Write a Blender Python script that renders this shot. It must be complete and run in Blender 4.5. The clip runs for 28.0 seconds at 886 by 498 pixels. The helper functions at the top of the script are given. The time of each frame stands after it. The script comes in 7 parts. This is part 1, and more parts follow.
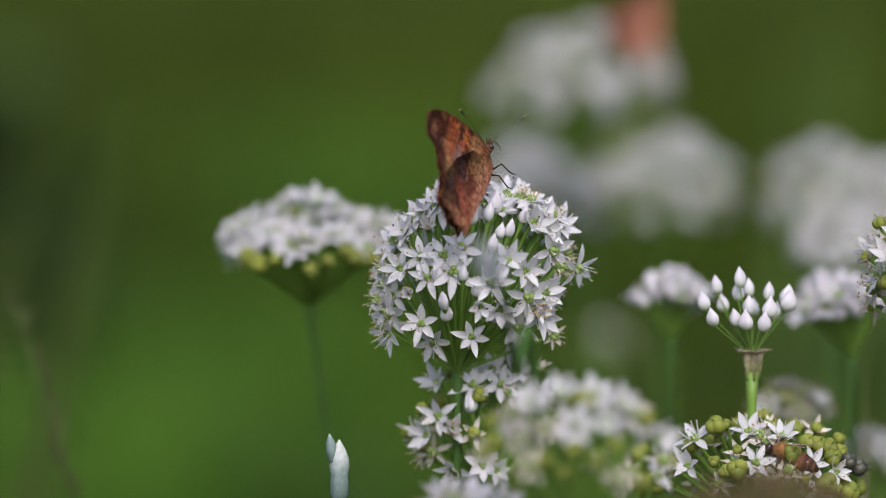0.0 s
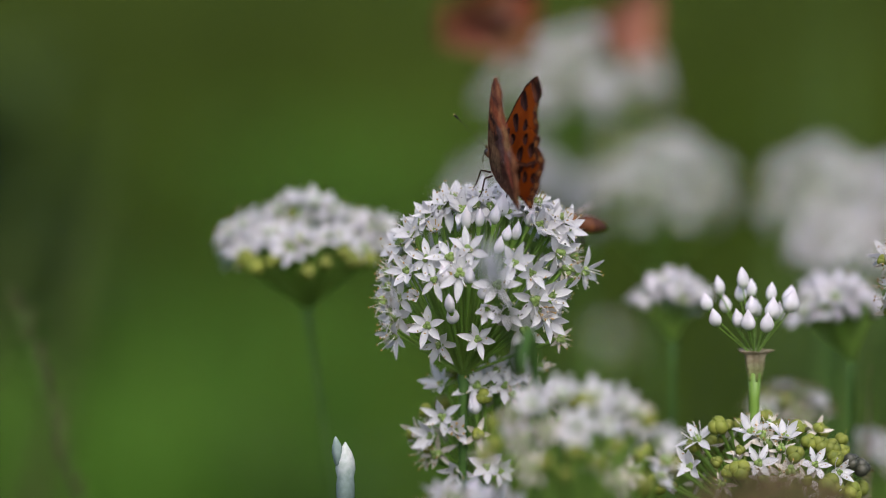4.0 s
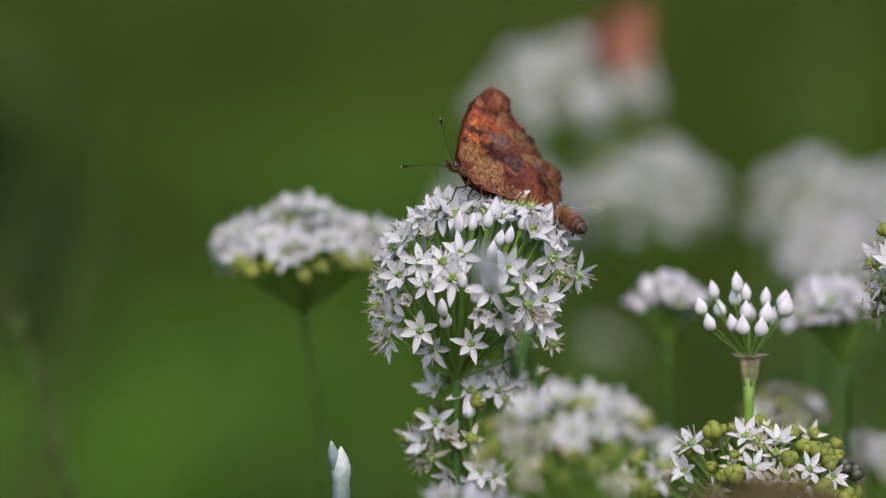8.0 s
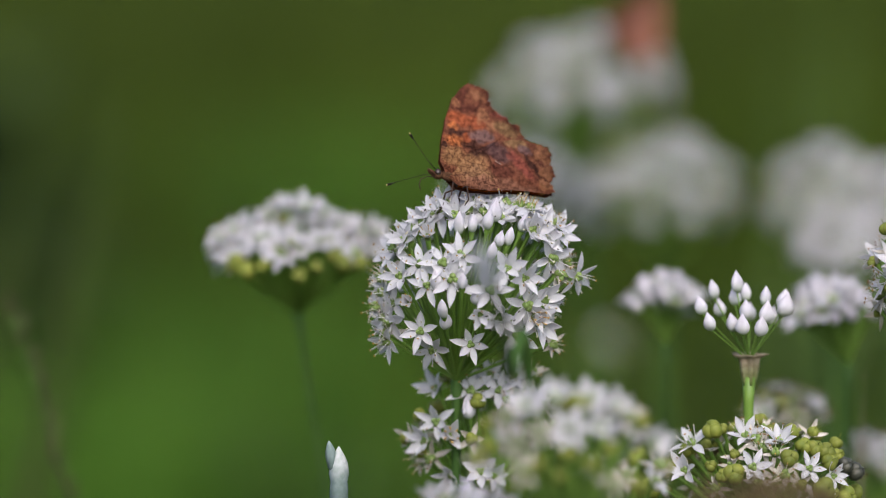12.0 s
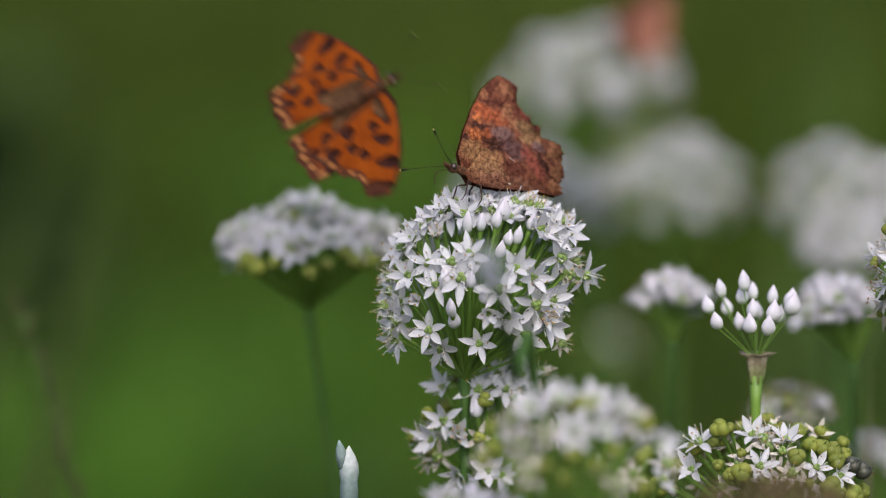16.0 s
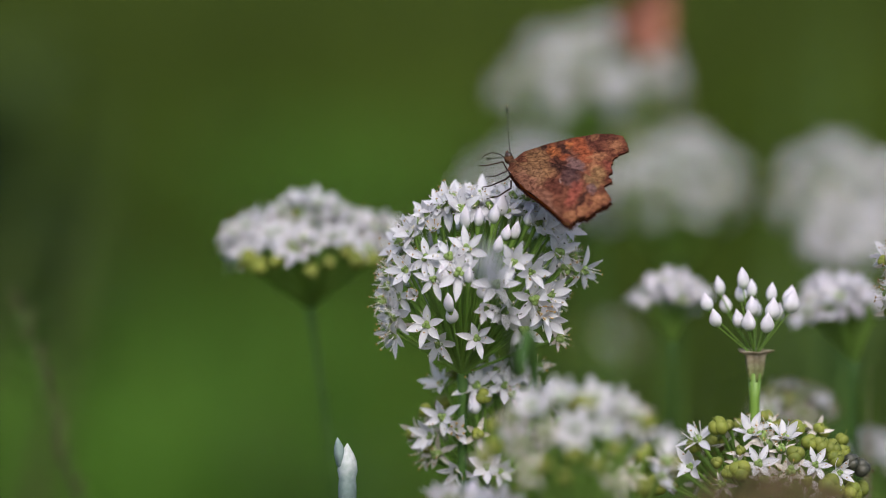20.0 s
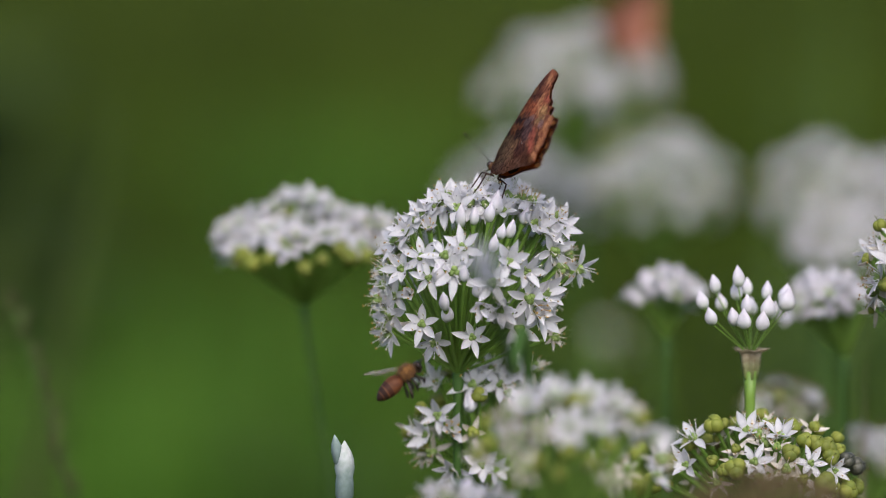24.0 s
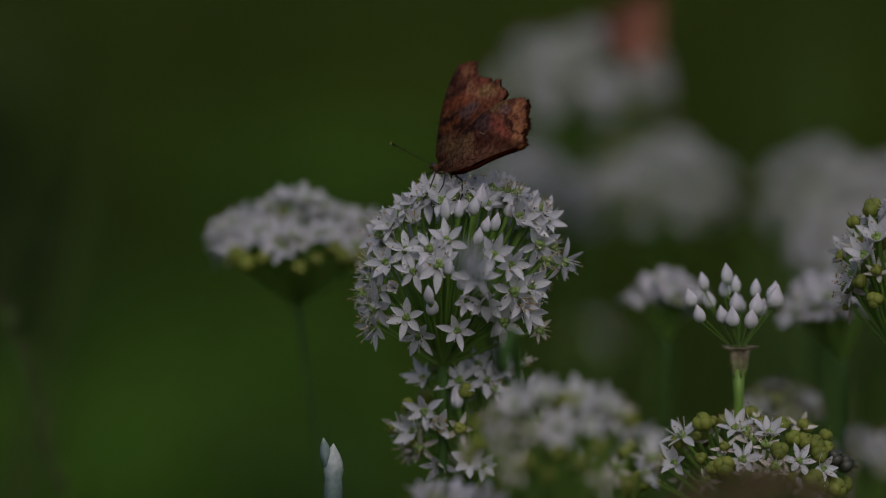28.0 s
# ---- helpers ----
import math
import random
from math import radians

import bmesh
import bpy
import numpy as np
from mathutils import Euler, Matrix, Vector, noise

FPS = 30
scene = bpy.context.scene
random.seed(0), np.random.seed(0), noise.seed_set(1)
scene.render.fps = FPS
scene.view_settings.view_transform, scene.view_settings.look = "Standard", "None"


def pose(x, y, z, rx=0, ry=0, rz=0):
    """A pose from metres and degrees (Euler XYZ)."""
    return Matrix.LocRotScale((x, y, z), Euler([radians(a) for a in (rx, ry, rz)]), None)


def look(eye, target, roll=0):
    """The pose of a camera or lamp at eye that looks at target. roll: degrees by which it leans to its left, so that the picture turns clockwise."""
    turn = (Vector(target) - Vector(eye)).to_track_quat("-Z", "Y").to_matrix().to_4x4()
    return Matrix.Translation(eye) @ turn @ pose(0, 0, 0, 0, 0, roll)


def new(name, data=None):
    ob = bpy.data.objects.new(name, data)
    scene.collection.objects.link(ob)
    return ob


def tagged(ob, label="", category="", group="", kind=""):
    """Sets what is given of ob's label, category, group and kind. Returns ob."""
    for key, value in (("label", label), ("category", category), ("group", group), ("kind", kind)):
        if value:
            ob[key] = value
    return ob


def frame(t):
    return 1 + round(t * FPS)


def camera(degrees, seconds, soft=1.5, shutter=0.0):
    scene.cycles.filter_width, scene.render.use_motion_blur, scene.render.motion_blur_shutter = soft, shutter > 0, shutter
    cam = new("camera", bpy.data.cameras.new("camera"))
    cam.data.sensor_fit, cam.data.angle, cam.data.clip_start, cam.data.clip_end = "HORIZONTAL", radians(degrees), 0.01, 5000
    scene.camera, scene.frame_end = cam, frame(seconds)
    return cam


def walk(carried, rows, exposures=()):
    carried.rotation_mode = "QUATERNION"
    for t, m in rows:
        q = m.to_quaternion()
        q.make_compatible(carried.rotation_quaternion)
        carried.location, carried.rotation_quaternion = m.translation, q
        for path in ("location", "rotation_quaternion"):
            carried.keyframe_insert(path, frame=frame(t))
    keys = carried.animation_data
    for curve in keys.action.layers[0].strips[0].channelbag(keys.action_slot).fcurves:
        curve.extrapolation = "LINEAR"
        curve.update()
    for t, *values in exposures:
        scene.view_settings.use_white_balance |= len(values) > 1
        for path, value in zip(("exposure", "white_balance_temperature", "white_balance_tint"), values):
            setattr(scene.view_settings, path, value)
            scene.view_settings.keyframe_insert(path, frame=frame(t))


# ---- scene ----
cam = camera(12.0, 28.0, soft=1.0, shutter=0.15)
cam.data.dof.use_dof = True
cam.data.dof.focus_distance = 0.918
cam.data.dof.aperture_fstop = 4.3
CAMERA_PATH = [
    (0.0, pose(0, -0.9265, 0.5, 84.931, 0, 0.042)), (0.5, pose(0, -0.9265, 0.5, 84.931, 0, 0.042)),
    (1.0, pose(0, -0.9265, 0.5, 84.919, 0, 0.031)), (1.5, pose(0, -0.9265, 0.5, 84.919, 0, 0.042)),
    (2.0, pose(0, -0.9265, 0.5, 84.923, 0, 0.031)), (2.5, pose(0, -0.9265, 0.5, 84.931, 0, 0.027)),
    (3.0, pose(0, -0.9265, 0.5, 84.904, 0, 0.031)), (3.5, pose(0, -0.9265, 0.5, 84.931, 0, 0.081)),
    (5.5, pose(0, -0.9265, 0.5, 84.942, 0, 0.051)), (6.0, pose(0, -0.9265, 0.5, 84.942, 0, 0.042)),
    (6.5, pose(0, -0.9265, 0.5, 84.954, 0, 0.027)), (7.0, pose(0, -0.9265, 0.5, 84.946, 0, 0.046)),
    (7.5, pose(0, -0.9265, 0.5, 84.954, 0, 0.042)), (8.0, pose(0, -0.9265, 0.5, 85.000, 0, 0.000)),
    (8.5, pose(0, -0.9265, 0.5, 84.977, 0, 0.050)), (9.0, pose(0, -0.9265, 0.5, 84.954, 0, -0.012)),
    (9.5, pose(0, -0.9265, 0.5, 84.954, 0, -0.042)), (10.0, pose(0, -0.9265, 0.5, 84.973, 0, -0.015)),
    (10.5, pose(0, -0.9265, 0.5, 84.969, 0, 0.000)), (11.0, pose(0, -0.9265, 0.5, 84.977, 0, 0.008)),
    (11.5, pose(0, -0.9265, 0.5, 84.969, 0, 0.019)), (12.0, pose(0, -0.9265, 0.5, 84.992, 0, 0.000)),
    (12.5, pose(0, -0.9265, 0.5, 84.977, 0, 0.058)), (14.5, pose(0, -0.9265, 0.5, 85.015, 0, -0.031)),
    (15.0, pose(0, -0.9265, 0.5, 85.015, 0, 0.027)), (15.5, pose(0, -0.9265, 0.5, 84.985, 0, 0.065)),
    (16.0, pose(0, -0.9265, 0.5, 84.977, 0, 0.096)), (16.5, pose(0, -0.9265, 0.5, 84.973, 0, 0.073)),
    (17.0, pose(0, -0.9265, 0.5, 84.969, 0, 0.081)), (17.5, pose(0, -0.9265, 0.5, 84.977, 0, 0.073)),
    (18.0, pose(0, -0.9265, 0.5, 84.977, 0, 0.012)), (18.5, pose(0, -0.9265, 0.5, 84.992, 0, -0.008)),
    (19.0, pose(0, -0.9265, 0.5, 84.977, 0, 0.058)), (19.5, pose(0, -0.9265, 0.5, 84.973, 0, 0.096)),
    (20.0, pose(0, -0.9265, 0.5, 84.942, 0, 0.081)), (20.5, pose(0, -0.9265, 0.5, 84.942, 0, 0.077)),
    (21.0, pose(0, -0.9265, 0.5, 84.931, 0, 0.031)), (21.5, pose(0, -0.9265, 0.5, 84.896, 0, 0.031)),
    (23.5, pose(0, -0.9265, 0.5, 84.896, 0, 0.008)), (24.0, pose(0, -0.9265, 0.5, 84.919, 0, 0.019)),
    (24.5, pose(0, -0.9265, 0.5, 84.912, 0, -0.031)), (25.0, pose(0, -0.9265, 0.5, 84.927, 0, -0.065)),
    (25.5, pose(0, -0.9265, 0.5, 84.908, 0, -0.050)), (26.0, pose(0, -0.9265, 0.5, 84.919, 0, -0.088)),
    (26.5, pose(0, -0.9265, 0.5, 84.919, 0, -0.077)), (27.0, pose(0, -0.9265, 0.5, 84.931, 0, -0.157)),
    (27.5, pose(0, -0.9265, 0.5, 84.931, 0, -0.108)), (28.0, pose(0, -0.9265, 0.5, 84.889, 0, -0.138)),
]
walk(cam, CAMERA_PATH, exposures=[(t, e, 6250, 17) for t, e in ((0.0, 0.46), (26.6, 0.46), (26.8, 0.4), (27.0, 0.19), (27.5, -0.4), (27.75, -0.77), (28.0, -1.22))])

# ---- light: an overcast day ----
world = bpy.data.worlds.new("sky")
scene.world = world
world.use_nodes = True
wn = world.node_tree.nodes
sky = wn.new("ShaderNodeTexSky")
sky.sky_type, sky.sun_disc = "NISHITA", False
sky.sun_elevation, sky.sun_rotation = radians(46), radians(172)
sky.dust_density = 3.0
wn["Background"].inputs["Strength"].default_value = 0.128
world.node_tree.links.new(sky.outputs["Color"], wn["Background"].inputs["Color"])
sun = new("sun", bpy.data.lights.new("sun", "SUN"))
sun.data.energy, sun.data.angle, sun.data.color = 1.7, radians(50), (1.0, 0.96, 0.9)
sun.matrix_world = look((0.12, -0.78, 0.82), (0, 0, 0))

MM = 0.001


# ---- materials ----
def mat(name, colours, rough=0.6, scale=200.0, detail=3.0, bump=0.0, translucent=0.0, spread=0.0, coat=0.0, coords="Object", sheen=0.0):
    """A surface whose colour wanders between the given colours with a noise of that scale; spread: difference from piece to piece."""
    m = bpy.data.materials.new(name)
    m.use_nodes = True
    nt = m.node_tree
    n, link = nt.nodes, nt.links.new
    bsdf, out = n["Principled BSDF"], n["Material Output"]
    tc = n.new("ShaderNodeTexCoord")
    tex = n.new("ShaderNodeTexNoise")
    tex.inputs["Scale"].default_value, tex.inputs["Detail"].default_value = scale, detail
    link(tc.outputs[coords], tex.inputs["Vector"])
    ramp = n.new("ShaderNodeValToRGB")
    el = ramp.color_ramp.elements
    while len(el) < len(colours):
        el.new(0.5)
    for i, c in enumerate(colours):
        el[i].position = 0.3 + 0.4 * i / max(1, len(colours) - 1)
        el[i].color = (*c, 1)
    link(tex.outputs["Fac"], ramp.inputs["Fac"])
    colour = ramp.outputs["Color"]
    if spread:
        info = n.new("ShaderNodeObjectInfo")
        hsv = n.new("ShaderNodeHueSaturation")
        rng = n.new("ShaderNodeMapRange")
        rng.inputs["To Min"].default_value, rng.inputs["To Max"].default_value = 1 - spread, 1 + spread * 0.6
        link(info.outputs["Random"], rng.inputs["Value"])
        link(rng.outputs["Result"], hsv.inputs["Value"])
        link(colour, hsv.inputs["Color"])
        colour = hsv.outputs["Color"]
    link(colour, bsdf.inputs["Base Color"])
    bsdf.inputs["Roughness"].default_value = rough
    bsdf.inputs["Coat Weight"].default_value = coat
    bsdf.inputs["Sheen Weight"].default_value = sheen
    if bump:
        b = n.new("ShaderNodeBump")
        b.inputs["Strength"].default_value, b.inputs["Distance"].default_value = bump, 0.0004
        link(tex.outputs["Fac"], b.inputs["Height"])
        link(b.outputs["Normal"], bsdf.inputs["Normal"])
    if translucent:
        tr, mix = n.new("ShaderNodeBsdfTranslucent"), n.new("ShaderNodeMixShader")
        link(colour, tr.inputs["Color"])
        mix.inputs["Fac"].default_value = translucent
        link(bsdf.outputs["BSDF"], mix.inputs[1])
        link(tr.outputs["BSDF"], mix.inputs[2])
        link(mix.outputs["Shader"], out.inputs["Surface"])
    return m


def along(m, stops, axis="Z", low=0.0, high=1.0, fac=1.0):
    """Mixes a ramp along the piece's own axis into the base colour of m (the tip, base or rim that the piece has)."""
    nt = m.node_tree
    n, link = nt.nodes, nt.links.new
    bsdf = n["Principled BSDF"]
    old = bsdf.inputs["Base Color"].links[0].from_socket
    tc, sep, rng, ramp, mix = (n.new(k) for k in ("ShaderNodeTexCoord", "ShaderNodeSeparateXYZ", "ShaderNodeMapRange", "ShaderNodeValToRGB", "ShaderNodeMix"))
    link(tc.outputs["Object"], sep.inputs["Vector"])
    link(sep.outputs[axis], rng.inputs["Value"])
    rng.inputs["From Min"].default_value, rng.inputs["From Max"].default_value = low, high
    el = ramp.color_ramp.elements
    while len(el) < len(stops):
        el.new(0.5)
    for i, (p, c) in enumerate(stops):
        el[i].position, el[i].color = p, (*c, 1)
    link(rng.outputs["Result"], ramp.inputs["Fac"])
    mix.data_type, mix.blend_type = "RGBA", "MULTIPLY"
    mix.inputs["Factor"].default_value = fac
    link(old, mix.inputs["A"])
    link(ramp.outputs["Color"], mix.inputs["B"])
    for l in list(old.links):
        if l.to_socket != mix.inputs["A"]:
            link(mix.outputs["Result"], l.to_socket)
    return m


WHITE = mat("tepal_white", [(0.77, 0.765, 0.785), (0.87, 0.87, 0.87)], 0.55, 1300, bump=0.15, translucent=0.5, spread=0.04)
BUDWHITE = along(mat("bud_white", [(0.70, 0.68, 0.72), (0.84, 0.83, 0.85)], 0.6, 500, bump=0.15, translucent=0.25, spread=0.08),
                 [(0.0, (0.45, 0.62, 0.28)), (0.25, (0.9, 0.95, 0.85)), (0.6, (1, 1, 1)), (1.0, (0.97, 0.93, 0.95))], "Z", 0.0, 5 * MM)
OVARY = mat("ovary_green", [(0.14, 0.23, 0.045), (0.27, 0.36, 0.10)], 0.5, 800, spread=0.15)
ANTHER = mat("anther_ochre", [(0.09, 0.055, 0.03), (0.52, 0.31, 0.06)], 0.8, 500, spread=0.25)
DARKANTHER = mat("anther_dark", [(0.03, 0.025, 0.015), (0.10, 0.075, 0.03)], 0.8, 500, spread=0.25)
SHED = mat("anther_pale", [(0.50, 0.46, 0.30), (0.70, 0.66, 0.50)], 0.8, 500, spread=0.2)
PEDICEL = mat("pedicel_green", [(0.19, 0.36, 0.05), (0.30, 0.48, 0.09)], 0.5, 300, translucent=0.45, spread=0.2)
STALK = mat("stalk_green", [(0.032, 0.082, 0.016), (0.07, 0.14, 0.028)], 0.55, 120, bump=0.1, spread=0.15)
STALK.node_tree.nodes["Principled BSDF"].inputs["Specular IOR Level"].default_value = 0.12
YOUNGSTALK = mat("young_stalk_green", [(0.13, 0.25, 0.03), (0.20, 0.34, 0.05)], 0.45, 120, bump=0.1, translucent=0.1)
POD = mat("capsule_green", [(0.135, 0.18, 0.018), (0.27, 0.29, 0.04)], 0.65, 350, bump=0.15, translucent=0.1, spread=0.2)
SEED = mat("seed_dark", [(0.03, 0.035, 0.025), (0.09, 0.09, 0.06)], 0.5, 500, bump=0.2)
WILT = mat("wilted_tepal", [(0.58, 0.54, 0.45), (0.78, 0.74, 0.67)], 0.8, 500, translucent=0.3, spread=0.15)
PAPER = along(mat("spathe_paper", [(0.34, 0.27, 0.16), (0.62, 0.54, 0.40)], 0.8, 700, bump=0.5, translucent=0.35),
              [(0.0, (0.42, 0.7, 0.2)), (0.45, (0.62, 0.75, 0.5)), (0.8, (0.9, 0.9, 0.85)), (1.0, (1, 1, 1))], "Z", -5.4 * MM, 1.2 * MM)
SPIKE = along(mat("spike_bud", [(0.48, 0.55, 0.50), (0.72, 0.74, 0.74)], 0.7, 700, bump=0.5, translucent=0.15),
              [(0.0, (0.22, 0.31, 0.28)), (0.45, (0.40, 0.50, 0.47)), (0.72, (0.85, 0.88, 0.86)), (1.0, (1, 0.98, 0.95))], "Z", 0.0, 13 * MM)
GROUND = mat("meadow_soil", [(0.03, 0.042, 0.01), (0.05, 0.078, 0.014), (0.04, 0.055, 0.012)], 0.95, 7, 8, bump=0.4)

GROUND.node_tree.nodes["Principled BSDF"].inputs["Specular IOR Level"].default_value = 0.05


def part(name, mesh, material, parent, label="", m=None):
    """Links a bmesh or a mesh as one part under a thing or a part."""
    if isinstance(mesh, bmesh.types.BMesh):
        data = bpy.data.meshes.new(name)
        for f in mesh.faces:
            f.smooth = True
        mesh.to_mesh(data)
        mesh.free()
        mesh = data
    if material and not mesh.materials:
        mesh.materials.append(material)
    ob = new(name, mesh)
    ob.parent = parent
    if m is not None:
        ob.matrix_basis = m
    if label:
        ob["label"] = label
    return ob


def to_mesh(name, bm, *materials):
    data = bpy.data.meshes.new(name)
    for f in bm.faces:
        f.smooth = True
    bm.to_mesh(data)
    bm.free()
    for m in materials:
        data.materials.append(m)
    return data


def tube(points, radii, sides=8, bm=None, material=0):
    """A closed tube through points."""
    bm = bm or bmesh.new()
    pts = [Vector(p) for p in points]
    rings = []
    side = Vector((1, 0, 0))
    for i, p in enumerate(pts):
        d = (pts[min(i + 1, len(pts) - 1)] - pts[max(i - 1, 0)]).normalized()
        side = side - d * side.dot(d)
        if side.length < 1e-6:
            side = d.orthogonal()
        side.normalize()
        up = d.cross(side)
        r = radii[i] if isinstance(radii, (list, tuple)) else radii
        rings.append([bm.verts.new(p + (side * math.cos(a) + up * math.sin(a)) * r) for a in [2 * math.pi * k / sides for k in range(sides)]])
    for a, b in zip(rings, rings[1:]):
        for k in range(sides):
            bm.faces.new((a[k], a[(k + 1) % sides], b[(k + 1) % sides], b[k])).material_index = material
    bm.faces.new(rings[0][::-1]).material_index = material
    bm.faces.new(rings[-1]).material_index = material
    return bm


def lathe(profile, sides=10, bm=None, lobes=0, depth=0.0, m=None, material=0):
    """A turned body along z: profile of (z, radius); lobes: ridges round it."""
    bm = bm or bmesh.new()
    m = m or Matrix()
    rings = []
    for z, r in profile:
        rings.append([bm.verts.new(m @ Vector((r * (1 + depth * math.cos(lobes * a)) * math.cos(a), r * (1 + depth * math.cos(lobes * a)) * math.sin(a), z)))
                      for a in [2 * math.pi * k / sides for k in range(sides)]])
    for a, b in zip(rings, rings[1:]):
        for k in range(sides):
            bm.faces.new((a[k], a[(k + 1) % sides], b[(k + 1) % sides], b[k])).material_index = material
    bm.faces.new(rings[0][::-1]).material_index = material
    bm.faces.new(rings[-1]).material_index = material
    return bm


def egg(bm, centre, radii, m=None, seg=10, rings=7, material=0):
    before = set(bm.faces)
    mm = Matrix.Translation(centre) @ (m or Matrix()) @ Matrix.Diagonal((*radii, 1))
    bmesh.ops.create_uvsphere(bm, u_segments=seg, v_segments=rings, radius=1, matrix=mm)
    for f in set(bm.faces) - before:
        f.material_index = material
    return bm


def facing(p, direction, spin=0.0):
    """The pose at p whose z axis points along direction."""
    return Matrix.Translation(p) @ Vector(direction).to_track_quat("Z", "Y").to_matrix().to_4x4() @ Matrix.Rotation(spin, 4, "Z")


# ---- the florets of garlic chives ----
def tepal_into(bm, m, length=5.6 * MM, width=2.3 * MM, curl=0.0, material=0):
    """A pointed, shallowly channelled tepal along x with some thickness."""
    outline = ((0.0, 0.42), (0.12, 0.62), (0.3, 0.93), (0.5, 1.0), (0.68, 0.83), (0.84, 0.47), (0.94, 0.19), (1.0, 0.02))
    across = (-1, -0.5, 0, 0.5, 1)
    layers = []
    for dz in (0.06 * MM, -0.06 * MM):
        rows = []
        for s, wide in outline:
            w = 0.5 * width * wide
            z = curl * length * s * s + dz
            rows.append([bm.verts.new(m @ Vector((s * length, y * w, z + 0.16 * w * y * y))) for y in across])
        layers.append(rows)
    top, low = layers
    last = len(across) - 1
    for rows, flip in ((top, False), (low, True)):
        for a, b in zip(rows, rows[1:]):
            for k in range(last):
                v = (a[k], b[k], b[k + 1], a[k + 1])
                bm.faces.new(v[::-1] if flip else v).material_index = material
    for k in (0, last):
        for i in range(len(outline) - 1):
            v = (top[i][k], low[i][k], low[i + 1][k], top[i + 1][k])
            bm.faces.new(v if k == last else v[::-1]).material_index = material
    return bm


def ovary_into(bm, r=0.95 * MM, lift=0.9 * MM, material=0):
    for k in range(3):
        a = k * 2 * math.pi / 3
        egg(bm, (0.55 * r * math.cos(a), 0.55 * r * math.sin(a), lift), (0.75 * r, 0.75 * r, r), seg=8, rings=5, material=material)
    tube([(0, 0, lift), (0, 0.1 * MM, lift + 2.0 * MM)], 0.12 * MM, 5, bm, material)
    return bm


def stamen_into(bm, m, lean, l, white=0, ochre=1):
    """A white filament that leans outwards along x, with its anther."""
    tip = Vector((math.sin(lean) * l, 0, math.cos(lean) * l + 0.5 * MM))
    mid = tip * 0.5 + Vector((0.3 * MM, 0, -0.12 * MM))
    tube([m @ Vector((0.6 * MM, 0, 0.4 * MM)), m @ mid, m @ tip], [0.16 * MM, 0.12 * MM, 0.08 * MM], 4, bm, white)
    egg(bm, m @ tip, (0.36 * MM, 0.17 * MM, 0.17 * MM), m.to_3x3().to_4x4() @ Matrix.Rotation(l * 900, 4, "Z"), 6, 4, ochre)
    return bm


def stamens_into(bm, rnd, white=0, ochre=1):
    for k in range(6):
        stamen_into(bm, Matrix.Rotation(k * math.pi / 3 + rnd.uniform(-0.15, 0.15), 4, "Z"), rnd.uniform(0.5, 0.95), rnd.uniform(3.3, 4.3) * MM, white, ochre)
    return bm


frnd = random.Random(5)
TEPALS = [to_mesh("tepal", tepal_into(bmesh.new(), Matrix(), (4.9 + 0.35 * i) * MM, (2.0 + 0.16 * (i % 3)) * MM, (-0.10, 0.0, 0.08, -0.2)[i]), WHITE) for i in range(4)]
GOLD = mat("stamen_gold", [(0.34, 0.20, 0.03), (0.58, 0.38, 0.07)], 0.7, 500, spread=0.2)
HEARTS = [to_mesh("floret", ovary_into(bmesh.new(), (0.95 + 0.12 * i) * MM), OVARY) for i in range(2)]
STAMENS = [to_mesh("stamen", stamen_into(bmesh.new(), Matrix(), 0.45 + 0.12 * i, (4.8 - 0.2 * i) * MM), WHITE, (ANTHER, SHED, SHED, DARKANTHER, SHED)[i]) for i in range(5)]

GOLDEN = to_mesh("stamen", stamen_into(bmesh.new(), Matrix(), 0.35, 4.6 * MM), GOLD, GOLD)


def whole_floret(rise, rnd):
    bm = ovary_into(bmesh.new(), 1.0 * MM, material=1)
    for k in range(6):
        tepal_into(bm, Matrix.Rotation(k * math.pi / 3 + rnd.uniform(-0.1, 0.1), 4, "Z") @ Matrix.Rotation(-rise - (k % 2) * 0.12, 4, "Y"), rnd.uniform(5.2, 6.2) * MM, rnd.uniform(2.0, 2.6) * MM, rnd.uniform(-0.2, 0.1))
    stamens_into(bm, rnd, 0, 2)
    return to_mesh("floret", bm, WHITE, OVARY, ANTHER)


FLORETS = [whole_floret(r, frnd) for r in (0.15, 0.35, 0.6, 0.85)]
BUDS = [to_mesh("bud", lathe([(0, 0.35 * MM), (0.35 * MM, 1.0 * MM), (1.2 * MM, 1.6 * MM * w), (2.3 * MM, 1.8 * MM * w), (3.5 * MM, 1.4 * MM * w), (4.5 * MM * h, 0.7 * MM), (5.6 * MM * h, 0.06 * MM)], 15, lobes=3, depth=0.11), BUDWHITE)
        for w, h in ((1.0, 1.0), (0.82, 0.95), (1.12, 1.08))]


